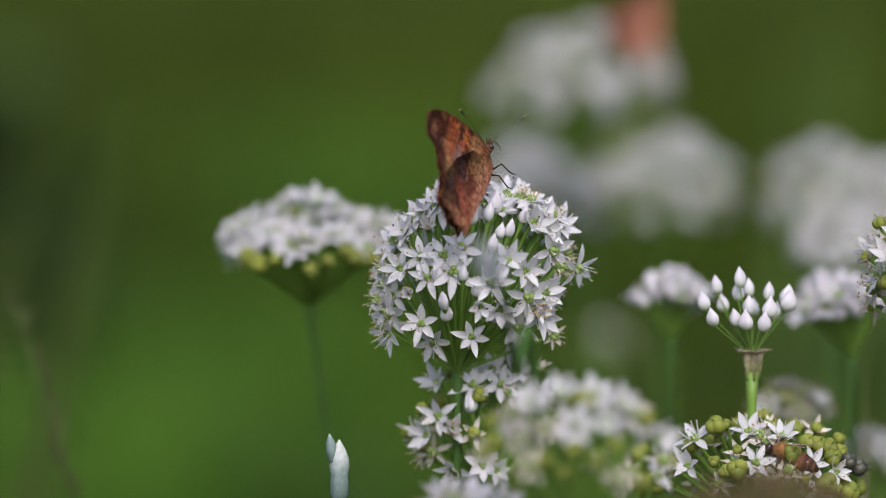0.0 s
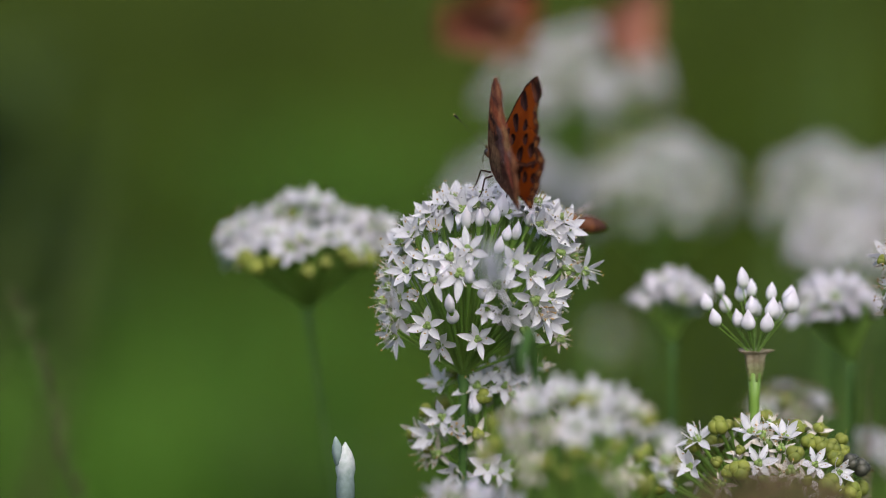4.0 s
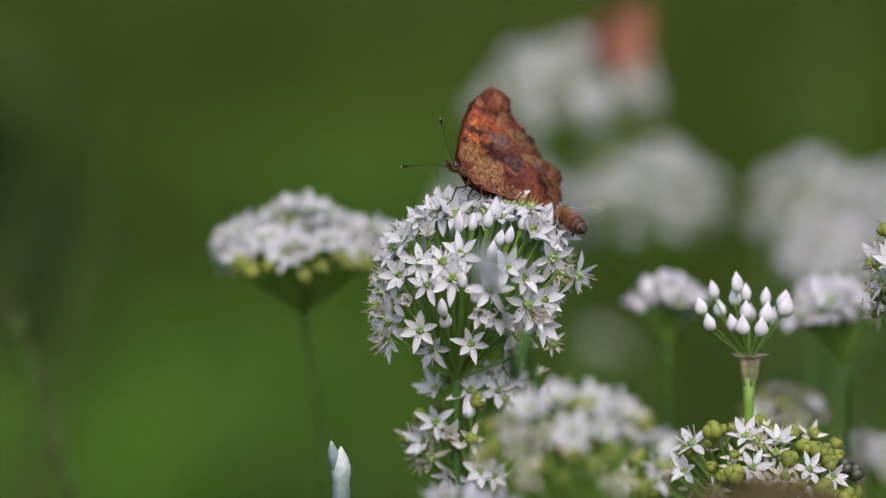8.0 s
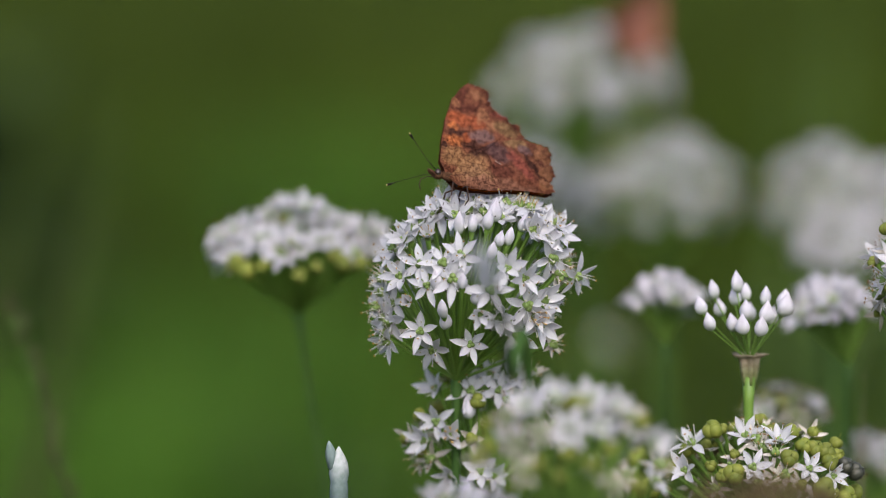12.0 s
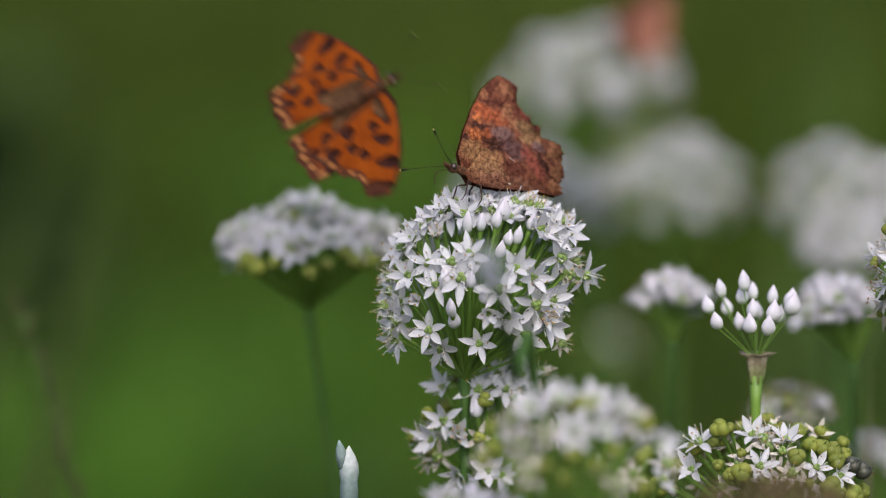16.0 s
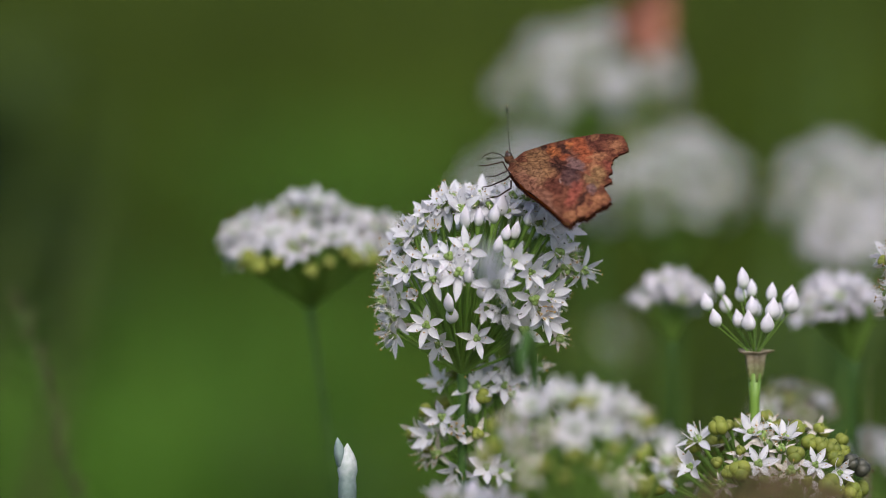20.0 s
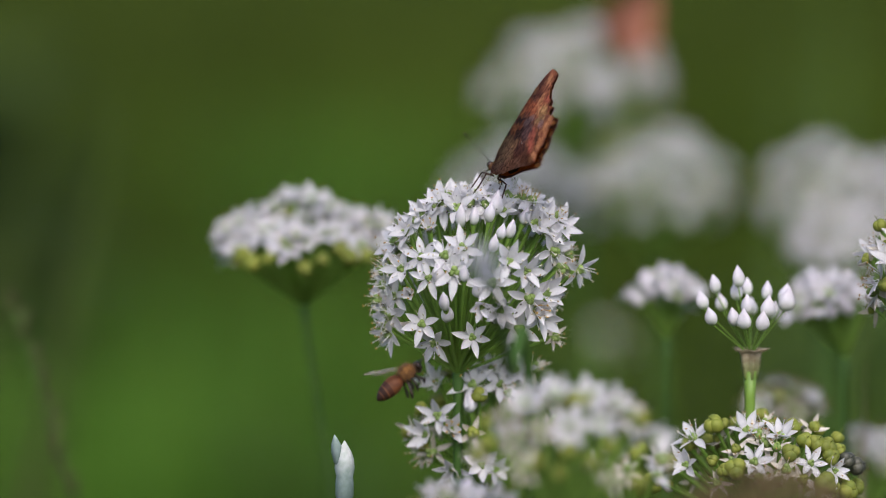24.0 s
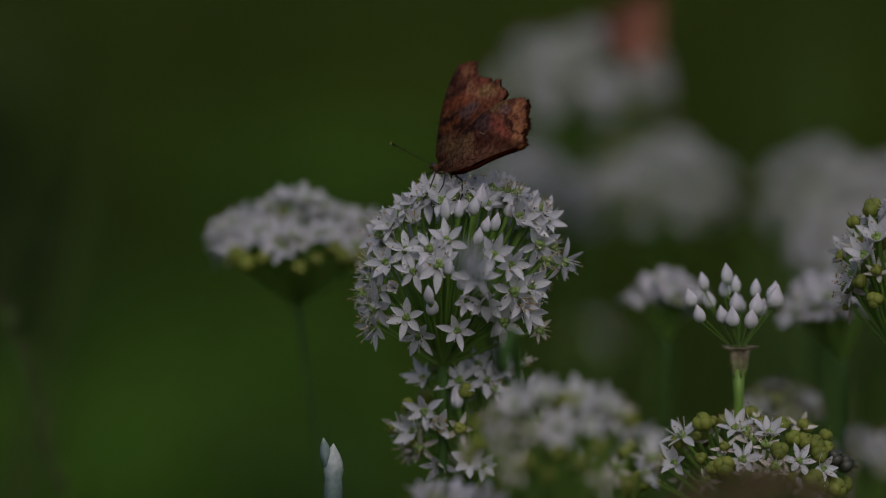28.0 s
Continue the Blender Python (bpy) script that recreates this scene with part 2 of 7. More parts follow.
def pod_mesh(r, with_tepals, rnd):
    bm = bmesh.new()
    for k in range(3):
        a = k * 2 * math.pi / 3
        egg(bm, (0.42 * r * math.cos(a), 0.42 * r * math.sin(a), r * 1.05), (0.9 * r, 0.9 * r, r), seg=12, rings=8)
    tube([(0, 0, 2 * r), (0.2 * MM, 0, 2 * r + 1.5 * MM)], 0.1 * MM, 4, bm)
    if with_tepals:
        for k in range(5):
            tepal_into(bm, Matrix.Rotation(k * 1.26, 4, "Z") @ Matrix.Rotation(rnd.uniform(-0.9, 0.2), 4, "Y"), rnd.uniform(3.5, 4.6) * MM, 1.4 * MM, 0.25, 1)
    return to_mesh("capsule", bm, POD, WILT)


PODS = [pod_mesh(r * MM, w, frnd) for r, w in ((1.25, True), (1.5, False), (1.75, False), (1.4, False))]


RIPE = pod_mesh(1.7 * MM, False, frnd)
RIPE.materials[0] = SEED


def wilt_mesh(rnd):
    bm = ovary_into(bmesh.new(), 1.2 * MM, material=1)
    for k in range(6):
        tepal_into(bm, Matrix.Rotation(k * math.pi / 3 + rnd.uniform(-0.3, 0.3), 4, "Z") @ Matrix.Rotation(-rnd.uniform(-0.7, 1.0), 4, "Y"), rnd.uniform(3.8, 5.4) * MM, 1.3 * MM, rnd.uniform(-0.5, 0.3))
    stamens_into(bm, rnd, 0, 2)
    return to_mesh("withered_floret", bm, WILT, OVARY, ANTHER)


WILTS = [wilt_mesh(frnd) for _ in range(2)]
BROWN = mat("dead_brown", [(0.10, 0.075, 0.03), (0.19, 0.14, 0.055)], 0.9, 400, translucent=0.15, spread=0.2)
DEAD = wilt_mesh(frnd)
for slot in range(3):
    DEAD.materials[slot] = BROWN
RAY = to_mesh("pedicel", lathe([(0, 1.0), (0.5, 0.85), (0.94, 0.9), (1.0, 1.7)], 6), PEDICEL)


def stalk_mesh(base, top, r0=1.7 * MM, r1=1.3 * MM, bow=(0, 0, 0)):
    b, t = Vector(base), Vector(top)
    pts = [b.lerp(t, s) + Vector(bow) * math.sin(math.pi * s) for s in (0, 0.15, 0.3, 0.45, 0.6, 0.75, 0.86, 0.94, 0.985, 1.0)]
    rad = [r0 + (r1 - r0) * s for s in (0, 0.15, 0.3, 0.45, 0.6, 0.75, 0.86, 0.94)] + [r1 * 1.05, r1 * 1.35]
    return tube(pts, rad, 10)


def add_floret(head, kind, tip, out, rnd, fine, size=1.0):
    """One floret, bud or capsule of an umbel at tip, opening along out."""
    m = facing(tip, out, rnd.uniform(0, 6.28)) @ Matrix.Scale(size * rnd.uniform(0.84, 1.12), 4)
    if kind == "bud":
        part("bud", rnd.choice(BUDS), None, head, m=m @ Matrix.Diagonal((0.8, 0.8, rnd.uniform(0.85, 1.0), 1)))
    elif kind == "pod":
        part("capsule", rnd.choice(PODS), None, head, m=m)
    elif kind == "fat":
        part("capsule", PODS[2], None, head, "large green capsule", m @ Matrix.Scale(1.25, 4))
    elif kind == "ripe":
        part("capsule", RIPE, None, head, "dark ripe capsule", m @ Matrix.Scale(1.1, 4))
    elif kind == "dead":
        part("withered_floret", DEAD, None, head, m=m)
    elif kind == "wilt":
        part("withered_floret", rnd.choice(WILTS), None, head, m=m)
    elif fine or kind in ("half", "gold"):
        f = part("floret", rnd.choice(HEARTS), None, head, m=m)
        rise = 1.05 if kind == "half" else rnd.choice((0.1, 0.2, 0.35, 0.5, 0.75))
        for k in range(6):
            part("tepal", rnd.choice(TEPALS), None, f, m=Matrix.Rotation(k * math.pi / 3 + rnd.uniform(-0.12, 0.12), 4, "Z") @ Matrix.Rotation(-rise - (k % 2) * 0.14 + rnd.uniform(-0.18, 0.18), 4, "Y") @ Matrix.Rotation(rnd.uniform(-0.25, 0.25), 4, "X")
                 @ Matrix.Translation((0.5 * MM, 0, 0.25 * MM)))
        for k in range(6):
            part("stamen", GOLDEN if kind in ("half", "gold") else rnd.choice(STAMENS), None, f, m=Matrix.Rotation(k * math.pi / 3 + 0.5 + rnd.uniform(-0.2, 0.2), 4, "Z") @ Matrix.Scale(0.68 if kind == "gold" else 1.0, 4))
    else:
        part("floret", rnd.choice(FLORETS), None, head, m=m)


def umbel_plant(label, base, origin, centre, radii, count, mix, seed, fine=False, spread=100.0, placed=(), behind=-2.0, size=1.0, bow=(0, 0, 0), thick=1.3, name="chive_flower", lift=0.0, ray_thick=0.42):
    """A garlic chive: stalk, pedicels and an umbel of florets on an ellipsoid round centre. placed: (right, up, kind) in mm from the centre, and
    the lean of the opening to the right and upwards, of florets on the side that faces south. mix: shares of open florets, buds, capsules,
    withered and dead ones among the rest, which stands north of behind (in parts of the radius)."""
    rnd = random.Random(seed)
    base, origin, centre = Vector(base), Vector(origin), Vector(centre)
    thing = new(name)
    thing.location = base
    tagged(thing, label, "flower", "garlic chive flowers")
    o, c = origin - base, centre - base
    part("stalk", stalk_mesh((0, 0, 0), o, thick * 1.3 * MM, thick * MM, bow), STALK, thing)

    def jitter(by):
        return Vector((rnd.uniform(-1, 1), rnd.uniform(-1, 1), rnd.uniform(-1, 1))) * by

    def ray_to(tip):
        ray = tip - o
        part("pedicel", RAY, None, thing, m=facing(o, ray) @ Matrix.Diagonal((ray_thick * MM, ray_thick * MM, ray.length, 1)))
        return ray.normalized()

    for right, up, kind, *aim in placed:
        u, v = right * MM / radii[0], up * MM / radii[2]
        w = -math.sqrt(max(0.03, 1 - min(0.97, u * u + v * v)))
        tip = c + Vector((right * MM, radii[1] * w * rnd.uniform(0.88, 1.0), up * MM))
        way = ray_to(tip)
        if aim:
            out = (Vector((aim[0], -math.sqrt(max(0.05, 1 - aim[0] ** 2 - aim[1] ** 2)), aim[1])) + jitter(0.08)).normalized()
        else:
            out = (way * 0.6 + Vector((u, w, v)) * 0.4 + Vector((0, -0.5, lift)) + jitter(0.15)).normalized()
        if kind == "bud":
            out = (way + Vector((0, 0, 0.35))).normalized()
        add_floret(thing, kind, tip, out, rnd, fine, size)
    golden = math.pi * (3 - math.sqrt(5))
    low = math.cos(radians(spread))
    for i in range(count):
        z = 1 - (1 - low) * (i + 0.5) / count
        a = golden * i + seed
        d = Vector((math.sqrt(1 - z * z) * math.cos(a), math.sqrt(1 - z * z) * math.sin(a), z))
        d = (d + jitter(0.10)).normalized()
        if d.y < behind:
            continue
        kind = rnd.choices(("open", "bud", "pod", "wilt", "dead"), mix if len(mix) > 4 else (*mix, 0))[0]
        tip = c + Vector((d.x * radii[0], d.y * radii[1], d.z * radii[2])) * (rnd.uniform(0.84, 1.06) if kind != "bud" else rnd.uniform(0.86, 0.98))
        normal = Vector((d.x / radii[0], d.y / radii[1], d.z / radii[2])).normalized()
        out = (ray_to(tip) * 0.45 + normal * 0.75 + Vector((0, 0, lift)) + jitter(0.32)).normalized()
        add_floret(thing, kind, tip, out, rnd, fine, size)
    return thing


# ---- ground, meadow and far edge ----
def ground_sheet():
    bm = bmesh.new()
    bmesh.ops.create_grid(bm, x_segments=60, y_segments=60, size=150)
    for v in bm.verts:
        v.co.z = 0.12 * (noise.noise(v.co * 0.13) - 0.2) if v.co.length > 6 else 0
    ob = new("ground", to_mesh("ground", bm, GROUND))
    tagged(ob, "dark meadow soil under green grass", "ground", kind="structure")


def blades(name, label, material, count, xs, ys, heights, width, seed, middle=0.0, lean=0.35):
    """A stand of grass: tapering bent blades, joined."""
    r = np.random.RandomState(seed)
    y = r.uniform(*ys, count)
    x = r.uniform(-1, 1, count) * (xs[0] + (xs[1] - xs[0]) * (y - ys[0]) / (ys[1] - ys[0])) + middle
    h = r.uniform(*heights, count)
    a, b = r.uniform(0, 6.283, count), r.uniform(0, 6.283, count)
    l = np.abs(r.normal(0, lean, count)) * h
    w = width * r.uniform(0.6, 1.4, count) * 0.5
    vs = []
    for s, ws in ((0, 1.0), (0.4, 0.9), (0.75, 0.55), (1.0, 0.0)):
        cx, cy, cz = x + l * s * s * np.cos(b), y + l * s * s * np.sin(b), h * (s - 0.18 * s * s * (l / h))
        if ws:
            vs.append(np.stack([cx - w * ws * np.cos(a), cy - w * ws * np.sin(a), cz], 1))
            vs.append(np.stack([cx + w * ws * np.cos(a), cy + w * ws * np.sin(a), cz], 1))
        else:
            vs.append(np.stack([cx, cy, cz], 1))
    co = np.stack(vs, 1).reshape(-1, 3)
    k = (np.arange(count) * 7)[:, None]
    quads = np.concatenate([k + np.array([0, 1, 3, 2]), k + np.array([2, 3, 5, 4])])
    tris = k + np.array([4, 5, 6])
    me = bpy.data.meshes.new(name)
    me.from_pydata(co.tolist(), [], quads.tolist() + tris.tolist())
    me.materials.append(material)
    ob = new(name, me)
    tagged(ob, label, "grass", kind="stuff")
    return ob


def grass_mat(name, dark, mid, light, patch):
    m = bpy.data.materials.new(name)
    m.use_nodes = True
    n, link = m.node_tree.nodes, m.node_tree.links.new
    bsdf, out = n["Principled BSDF"], n["Material Output"]
    geo, tc, big, ramp, hsv, rng = (n.new(k) for k in ("ShaderNodeNewGeometry", "ShaderNodeTexCoord", "ShaderNodeTexNoise", "ShaderNodeValToRGB", "ShaderNodeHueSaturation", "ShaderNodeMapRange"))
    big.inputs["Scale"].default_value, big.inputs["Detail"].default_value = patch, 2
    link(tc.outputs["Object"], big.inputs["Vector"])
    el = ramp.color_ramp.elements
    el.new(0.5)
    for e, p, c in zip(el, (0.36, 0.5, 0.64), (dark, mid, light)):
        e.position, e.color = p, (*c, 1)
    link(big.outputs["Fac"], ramp.inputs["Fac"])
    rng.inputs["To Min"].default_value, rng.inputs["To Max"].default_value = 0.6, 1.35
    link(geo.outputs["Random Per Island"], rng.inputs["Value"])
    link(rng.outputs["Result"], hsv.inputs["Value"])
    link(ramp.outputs["Color"], hsv.inputs["Color"])
    link(hsv.outputs["Color"], bsdf.inputs["Base Color"])
    bsdf.inputs["Roughness"].default_value = 0.6
    bsdf.inputs["Specular IOR Level"].default_value = 0.06
    tr, mix = n.new("ShaderNodeBsdfTranslucent"), n.new("ShaderNodeMixShader")
    link(hsv.outputs["Color"], tr.inputs["Color"])
    mix.inputs["Fac"].default_value = 0.3
    link(bsdf.outputs["BSDF"], mix.inputs[1])
    link(tr.outputs["BSDF"], mix.inputs[2])
    link(mix.outputs["Shader"], out.inputs["Surface"])
    return m


GRASS = grass_mat("meadow_green", (0.031, 0.052, 0.007), (0.064, 0.104, 0.011), (0.092, 0.150, 0.015), 1.5)
FARGRASS = grass_mat("far_meadow_green", (0.042, 0.065, 0.010), (0.066, 0.100, 0.014), (0.086, 0.126, 0.017), 0.6)
LUSH = grass_mat("lush_green", (0.072, 0.165, 0.022), (0.100, 0.222, 0.027), (0.122, 0.268, 0.031), 2.5)
# darker than LEAFLIGHT; on the arching and narrow leaves it stands for shade
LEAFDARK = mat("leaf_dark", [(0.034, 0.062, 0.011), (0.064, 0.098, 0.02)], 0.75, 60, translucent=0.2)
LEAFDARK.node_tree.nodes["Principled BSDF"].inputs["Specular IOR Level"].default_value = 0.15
LEAFLIGHT = mat("leaf_light", [(0.07, 0.14, 0.02), (0.10, 0.19, 0.03)], 0.5, 60, translucent=0.3)
FRONTLEAF = mat("leaf_bright", [(0.12, 0.24, 0.03), (0.18, 0.33, 0.05)], 0.6, 60, translucent=0.35)
STRAWLEAF = mat("leaf_straw", [(0.30, 0.21, 0.16), (0.45, 0.34, 0.28)], 0.8, 90, translucent=0.3)
SEEDHEAD = mat("seedhead_tan", [(0.045, 0.05, 0.014), (0.085, 0.078, 0.025)], 0.9, 300)

ground_sheet()
blades("meadow_grass", "short green meadow grass between the flower stalks", GRASS, 105000, (3.0, 3.4), (-3.2, 0.9), (0.07, 0.23), 0.006, 1)
blades("meadow_grass", "green meadow grass behind the flowers", GRASS, 110000, (3.4, 4.0), (0.9, 4.0), (0.14, 0.32), 0.008, 2)
blades("meadow_grass", "olive green meadow grass farther off", FARGRASS, 75000, (4.0, 12.0), (4.0, 16.0), (0.2, 0.42), 0.02, 3)


blades("lush_grass", "lush light green grass patch", LUSH, 8500, (0.10, 0.13), (0.80, 1.45), (0.15, 0.305), 0.010, 4, middle=-0.165)
blades("lush_grass", "lush light green grass patch", LUSH, 2000, (0.08, 0.11), (2.3, 3.0), (0.2, 0.30), 0.013, 5, middle=-0.085)


def hedge():
    """A far belt of leafy bushes."""
    r = np.random.RandomState(8)
    co, faces = [], []
    for i in range(5000):
        x, y = r.uniform(-14, 14), r.uniform(17, 21)
        z = r.uniform(0, 2.6 + 0.8 * math.sin(x * 0.9) + 0.4 * math.sin(x * 2.3))
        c = np.array([x, y, z])
        a, b = r.normal(size=3), r.normal(size=3)
        a, b = 0.16 * a / np.linalg.norm(a), 0.1 * b / np.linalg.norm(b)
        k = len(co)
        co += [tuple(c - a), tuple(c + b), tuple(c + a), tuple(c - b)]
        faces.append((k, k + 1, k + 2, k + 3))
    me = bpy.data.meshes.new("hedge")
    me.from_pydata(co, [], faces)
    me.materials.append(FARGRASS)
    tagged(new("hedge", me), "dull green bushes along the far edge of the meadow", "hedge", kind="stuff")


hedge()

# ---- the garlic chives ----
R = MM
MAIN_FACE = [(-1.2, -12.0, 'open', 0.05, 0.1), (-12.0, -9.3, 'open', -0.25, 0.15), (-9.5, -13.4, 'open', -0.1, -0.55), (8.9, -10.2, 'open', 0.2, 0), (-3.4, 7.6, 'open', 0.05, 0.45), (-5.2, 2.8, 'open', 0, 0.1), (10.2, 2.8, 'open', 0.25, 0.1), (-15.1, 10.1, 'open', -0.5, 0.35), (14.2, 10.5, 'open', 0.45, 0.35), (16.3, 6.5, 'open', 0.55, -0.2), (11.0, -3.1, 'open', 0.4, -0.2), (-18.2, -3.7, 'open', -0.55, 0.05), (-18.8, -7.7, 'open', -0.6, -0.3), (-16.2, 2.7, 'open', -0.5, 0.1), (-12.0, 5.5, 'open', -0.3, 0.3), (-7.1, 5.9, 'open', -0.1, 0.5), (0.9, -4.4, 'open', 0.1, -0.3), (3.1, 0.6, 'open', 0, 0.1), (4.6, -5.0, 'open', 0.2, -0.2), (6.5, 4.9, 'open', 0.2, 0.3), (-10.5, 1.2, 'open', -0.25, 0.2)]
MAIN_CROWN = [(-6.5, 17.4, 'open', -0.2, 0.75), (5.3, 14.9, 'open', 0.15, 0.75), (-0.0, 18.1, 'open', 0, 0.85), (-9.2, 15.8, 'open', -0.45, 0.65), (-13.3, 12.6, 'open', -0.5, 0.5), (8.2, 16.9, 'open', 0.3, 0.8), (12.8, 13.3, 'open', 0.45, 0.65), (17.7, 11.1, 'open', 0.65, 0.45), (-3.4, 17.1, 'open', -0.1, 0.8), (2.8, 17.4, 'open', 0.1, 0.85), (-17.6, 7.9, 'open', -0.7, 0.4), (11.8, 16.6, 'gold', 0.35, 0.85), (17.2, 13.4, 'gold', 0.6, 0.7), (9.6, 17.0, 'gold', 0.2, 0.9)]
MAIN_SIDES = [(-20.1, -1.5, 'open', -0.85, 0.1), (-20.0, -6.9, 'open', -0.9, -0.1), (-19.0, -11.9, 'open', -0.8, -0.4), (21.9, 2.3, 'open', 0.75, -0.4), (-18.5, 4.1, 'wilt', -0.8, 0.2), (16.6, -12.8, 'wilt', 0.7, -0.2), (19.6, 5.1, 'wilt', 0.8, 0.2), (17.8, 2.6, 'wilt', 0.7, 0), (13.2, -7.2, 'open', 0.6, -0.3), (14.1, -2.2, 'open', 0.7, 0.1), (-14.5, -2.8, 'half', -0.2, 0.2), (-10.5, 11.1, 'half', -0.2, 0.5), (12.2, -5.7, 'half', 0.4, -0.1), (-20.0, 1.8, 'wilt', -0.9, 0.2), (-19.5, -10.3, 'wilt', -0.9, -0.3), (-21.6, -4.6, 'wilt', -0.9, 0)]
MAIN_BUDS = [(-0.9, 12.6, 'bud'), (2.4, 13.1, 'bud'), (4.9, 9.6, 'bud'), (6.7, 9.8, 'bud'), (3.1, 7.1, 'bud'), (9.8, 12.3, 'bud'), (-7.0, -5.6, 'bud'), (-6.5, -8.4, 'bud'), (-0.1, -2.8, 'bud'), (-8.2, 0.2, 'bud'), (3.6, -8.7, 'bud'), (-3.0, 0.8, 'bud'), (-11.4, -11.4, 'bud')]
MAIN_BROW = [(-7.4, 15.9, 'open', -0.3, 0.6), (-4.5, 15.4, 'open', -0.15, 0.55), (-1.7, 16.4, 'open', 0.0, 0.65), (1.7, 16.1, 'open', 0.05, 0.6), (9.8, 14.9, 'open', 0.35, 0.55), (11.8, 12.1, 'open', 0.4, 0.45), (14.9, 12.9, 'open', 0.5, 0.5), (-11.6, 13.9, 'open', -0.45, 0.5), (6.5, 17.6, 'open', 0.15, 0.75), (3.6, 14.4, 'bud'), (-3.7, 12.2, 'bud')]
UNDER_OPEN = [(-12.5, 10.1, 'open', -0.5, 0.4), (-12.5, 3.4, 'open', -0.3, 0.2), (0.9, 10.3, 'open', 0.2, 0.3), (-0.9, 13.2, 'open', 0, 0.6), (-5.0, 10.1, 'open', -0.1, 0.5), (-9.8, 0.5, 'half', 0.1, 0.2), (-14.6, -0.8, 'open', -0.6, 0.0), (3.7, 13.1, 'open', 0.3, 0.5), (-5.4, 4.4, 'bud', 0, 0.3), (-9.4, -7.9, 'open', -0.2, -0.5), (-2.9, -7.3, 'open', 0, 0.2), (-0.1, -8.3, 'open', 0.2, 0.1)]
UNDER_FADED = [(8.1, 13.3, 'wilt', 0.3, 0.6), (5.0, 14.2, 'wilt', 0.2, 0.7), (-16.3, -5.3, 'wilt', -0.7, -0.4), (-13.8, -4.6, 'wilt', -0.5, -0.3), (2.5, 8.5, 'wilt', 0.2, 0.2), (-15.6, 4.4, 'pod', -0.7, 0.2), (-18.5, -0.7, 'pod', -0.9, 0), (-15.4, -3.2, 'pod', -0.7, -0.2), (-3.7, 8.0, 'pod', 0, 0.3), (-5.0, -0.0, 'pod', 0, 0.1)]
LOW_OPEN = [(-17.2, 4.0, 'open', -0.5, 0.38), (-15.5, 9.4, 'open', -0.5, 0.78), (-4.4, 11.5, 'open', 0, 0.85), (-3.4, 6.0, 'open', 0, 0.53), (8.9, 5.6, 'open', 0.2, 0.48), (14.1, 3.5, 'open', 0.5, 0.38), (10.6, -0.7, 'open', 0.3, 0.28), (-0.7, 9.5, 'wilt', 0, 0.78), (1.7, 8.7, 'wilt', 0.1, 0.78), (3.4, 4.5, 'wilt', 0.2, 0.48), (-2.2, 2.8, 'wilt', 0, 0.28), (1.8, 3.0, 'wilt', 0.1, 0.28), (-11.0, 1.3, 'wilt', -0.4, 0.28), (-0.3, 12.7, 'wilt', 0, 0.85), (-2.2, 11.0, 'wilt', 0, 0.7), (-8.0, 6.0, 'wilt', -0.2, 0.4), (2.6, 10.6, 'open', 0.2, 0.8)]
LOW_PODS = [(-10.7, 11.7, 'fat'), (-8.9, 12.4, 'pod'), (7.6, 9.5, 'pod'), (9.8, 8.8, 'fat'), (12.3, 7.8, 'fat'), (15.0, 7.2, 'pod'), (13.0, 6.0, 'fat'), (-11.7, 5.5, 'pod'), (-9.4, 3.7, 'pod'), (-7.0, 4.0, 'fat'), (1.4, 12.4, 'pod'), (10.3, 11.7, 'pod'), (16.3, -1.0, 'fat'), (13.8, -0.0, 'pod'), (11.3, 1.2, 'fat'), (-7.0, 8.2, 'pod'), (4.4, 7.5, 'fat'), (6.9, 2.2, 'pod'), (5.3, 11.7, 'fat'), (-22.8, -0.0, 'fat'), (18.7, 3.1, 'ripe'), (16.5, 5.0, 'ripe')]
FRONT_OPEN = [(-8.3, 13.5, 'open', -0.3, 0.6), (-2.3, 15.0, 'open', -0.1, 0.7), (4.5, 15.2, 'open', 0.1, 0.7), (9.8, 13.6, 'open', 0.3, 0.6), (-5.5, 8.9, 'wilt', -0.1, 0.4), (0.3, 9.7, 'open', 0, 0.4), (6.4, 10.0, 'open', 0.1, 0.4), (-15.4, 5.5, 'pod', -0.4, 0.3), (-11.2, 6.9, 'wilt', -0.3, 0.3), (-6.0, 3.5, 'pod', -0.2, 0.1), (-8.6, 2.0, 'wilt', -0.2, 0.0), (13.3, 8.8, 'open', 0.4, 0.4), (16.9, 6.2, 'open', 0.5, 0.3), (8.0, 6.5, 'pod', 0.1, 0.2)]
FRONT_FADED = [(1.4, 14.4, 'pod', 0, 0.5), (3.2, 13.5, 'pod', 0, 0.5), (-16.1, 9.7, 'pod', -0.4, 0.3), (-17.5, 3.5, 'pod', -0.5, 0.1), (13.3, -1.2, 'pod', 0.3, -0.1), (12.3, 11.5, 'wilt', 0.3, 0.6), (-11.8, 11.2, 'wilt', -0.3, 0.6), (8.3, -0.4, 'wilt', 0.1, 0.1), (-0.3, 5.4, 'pod', 0, 0.2), (-2.0, 1.4, 'pod', 0, 0.0), (4.3, 3.7, 'pod', 0, 0.1), (14.6, 10.0, 'pod', 0.3, 0.5)]
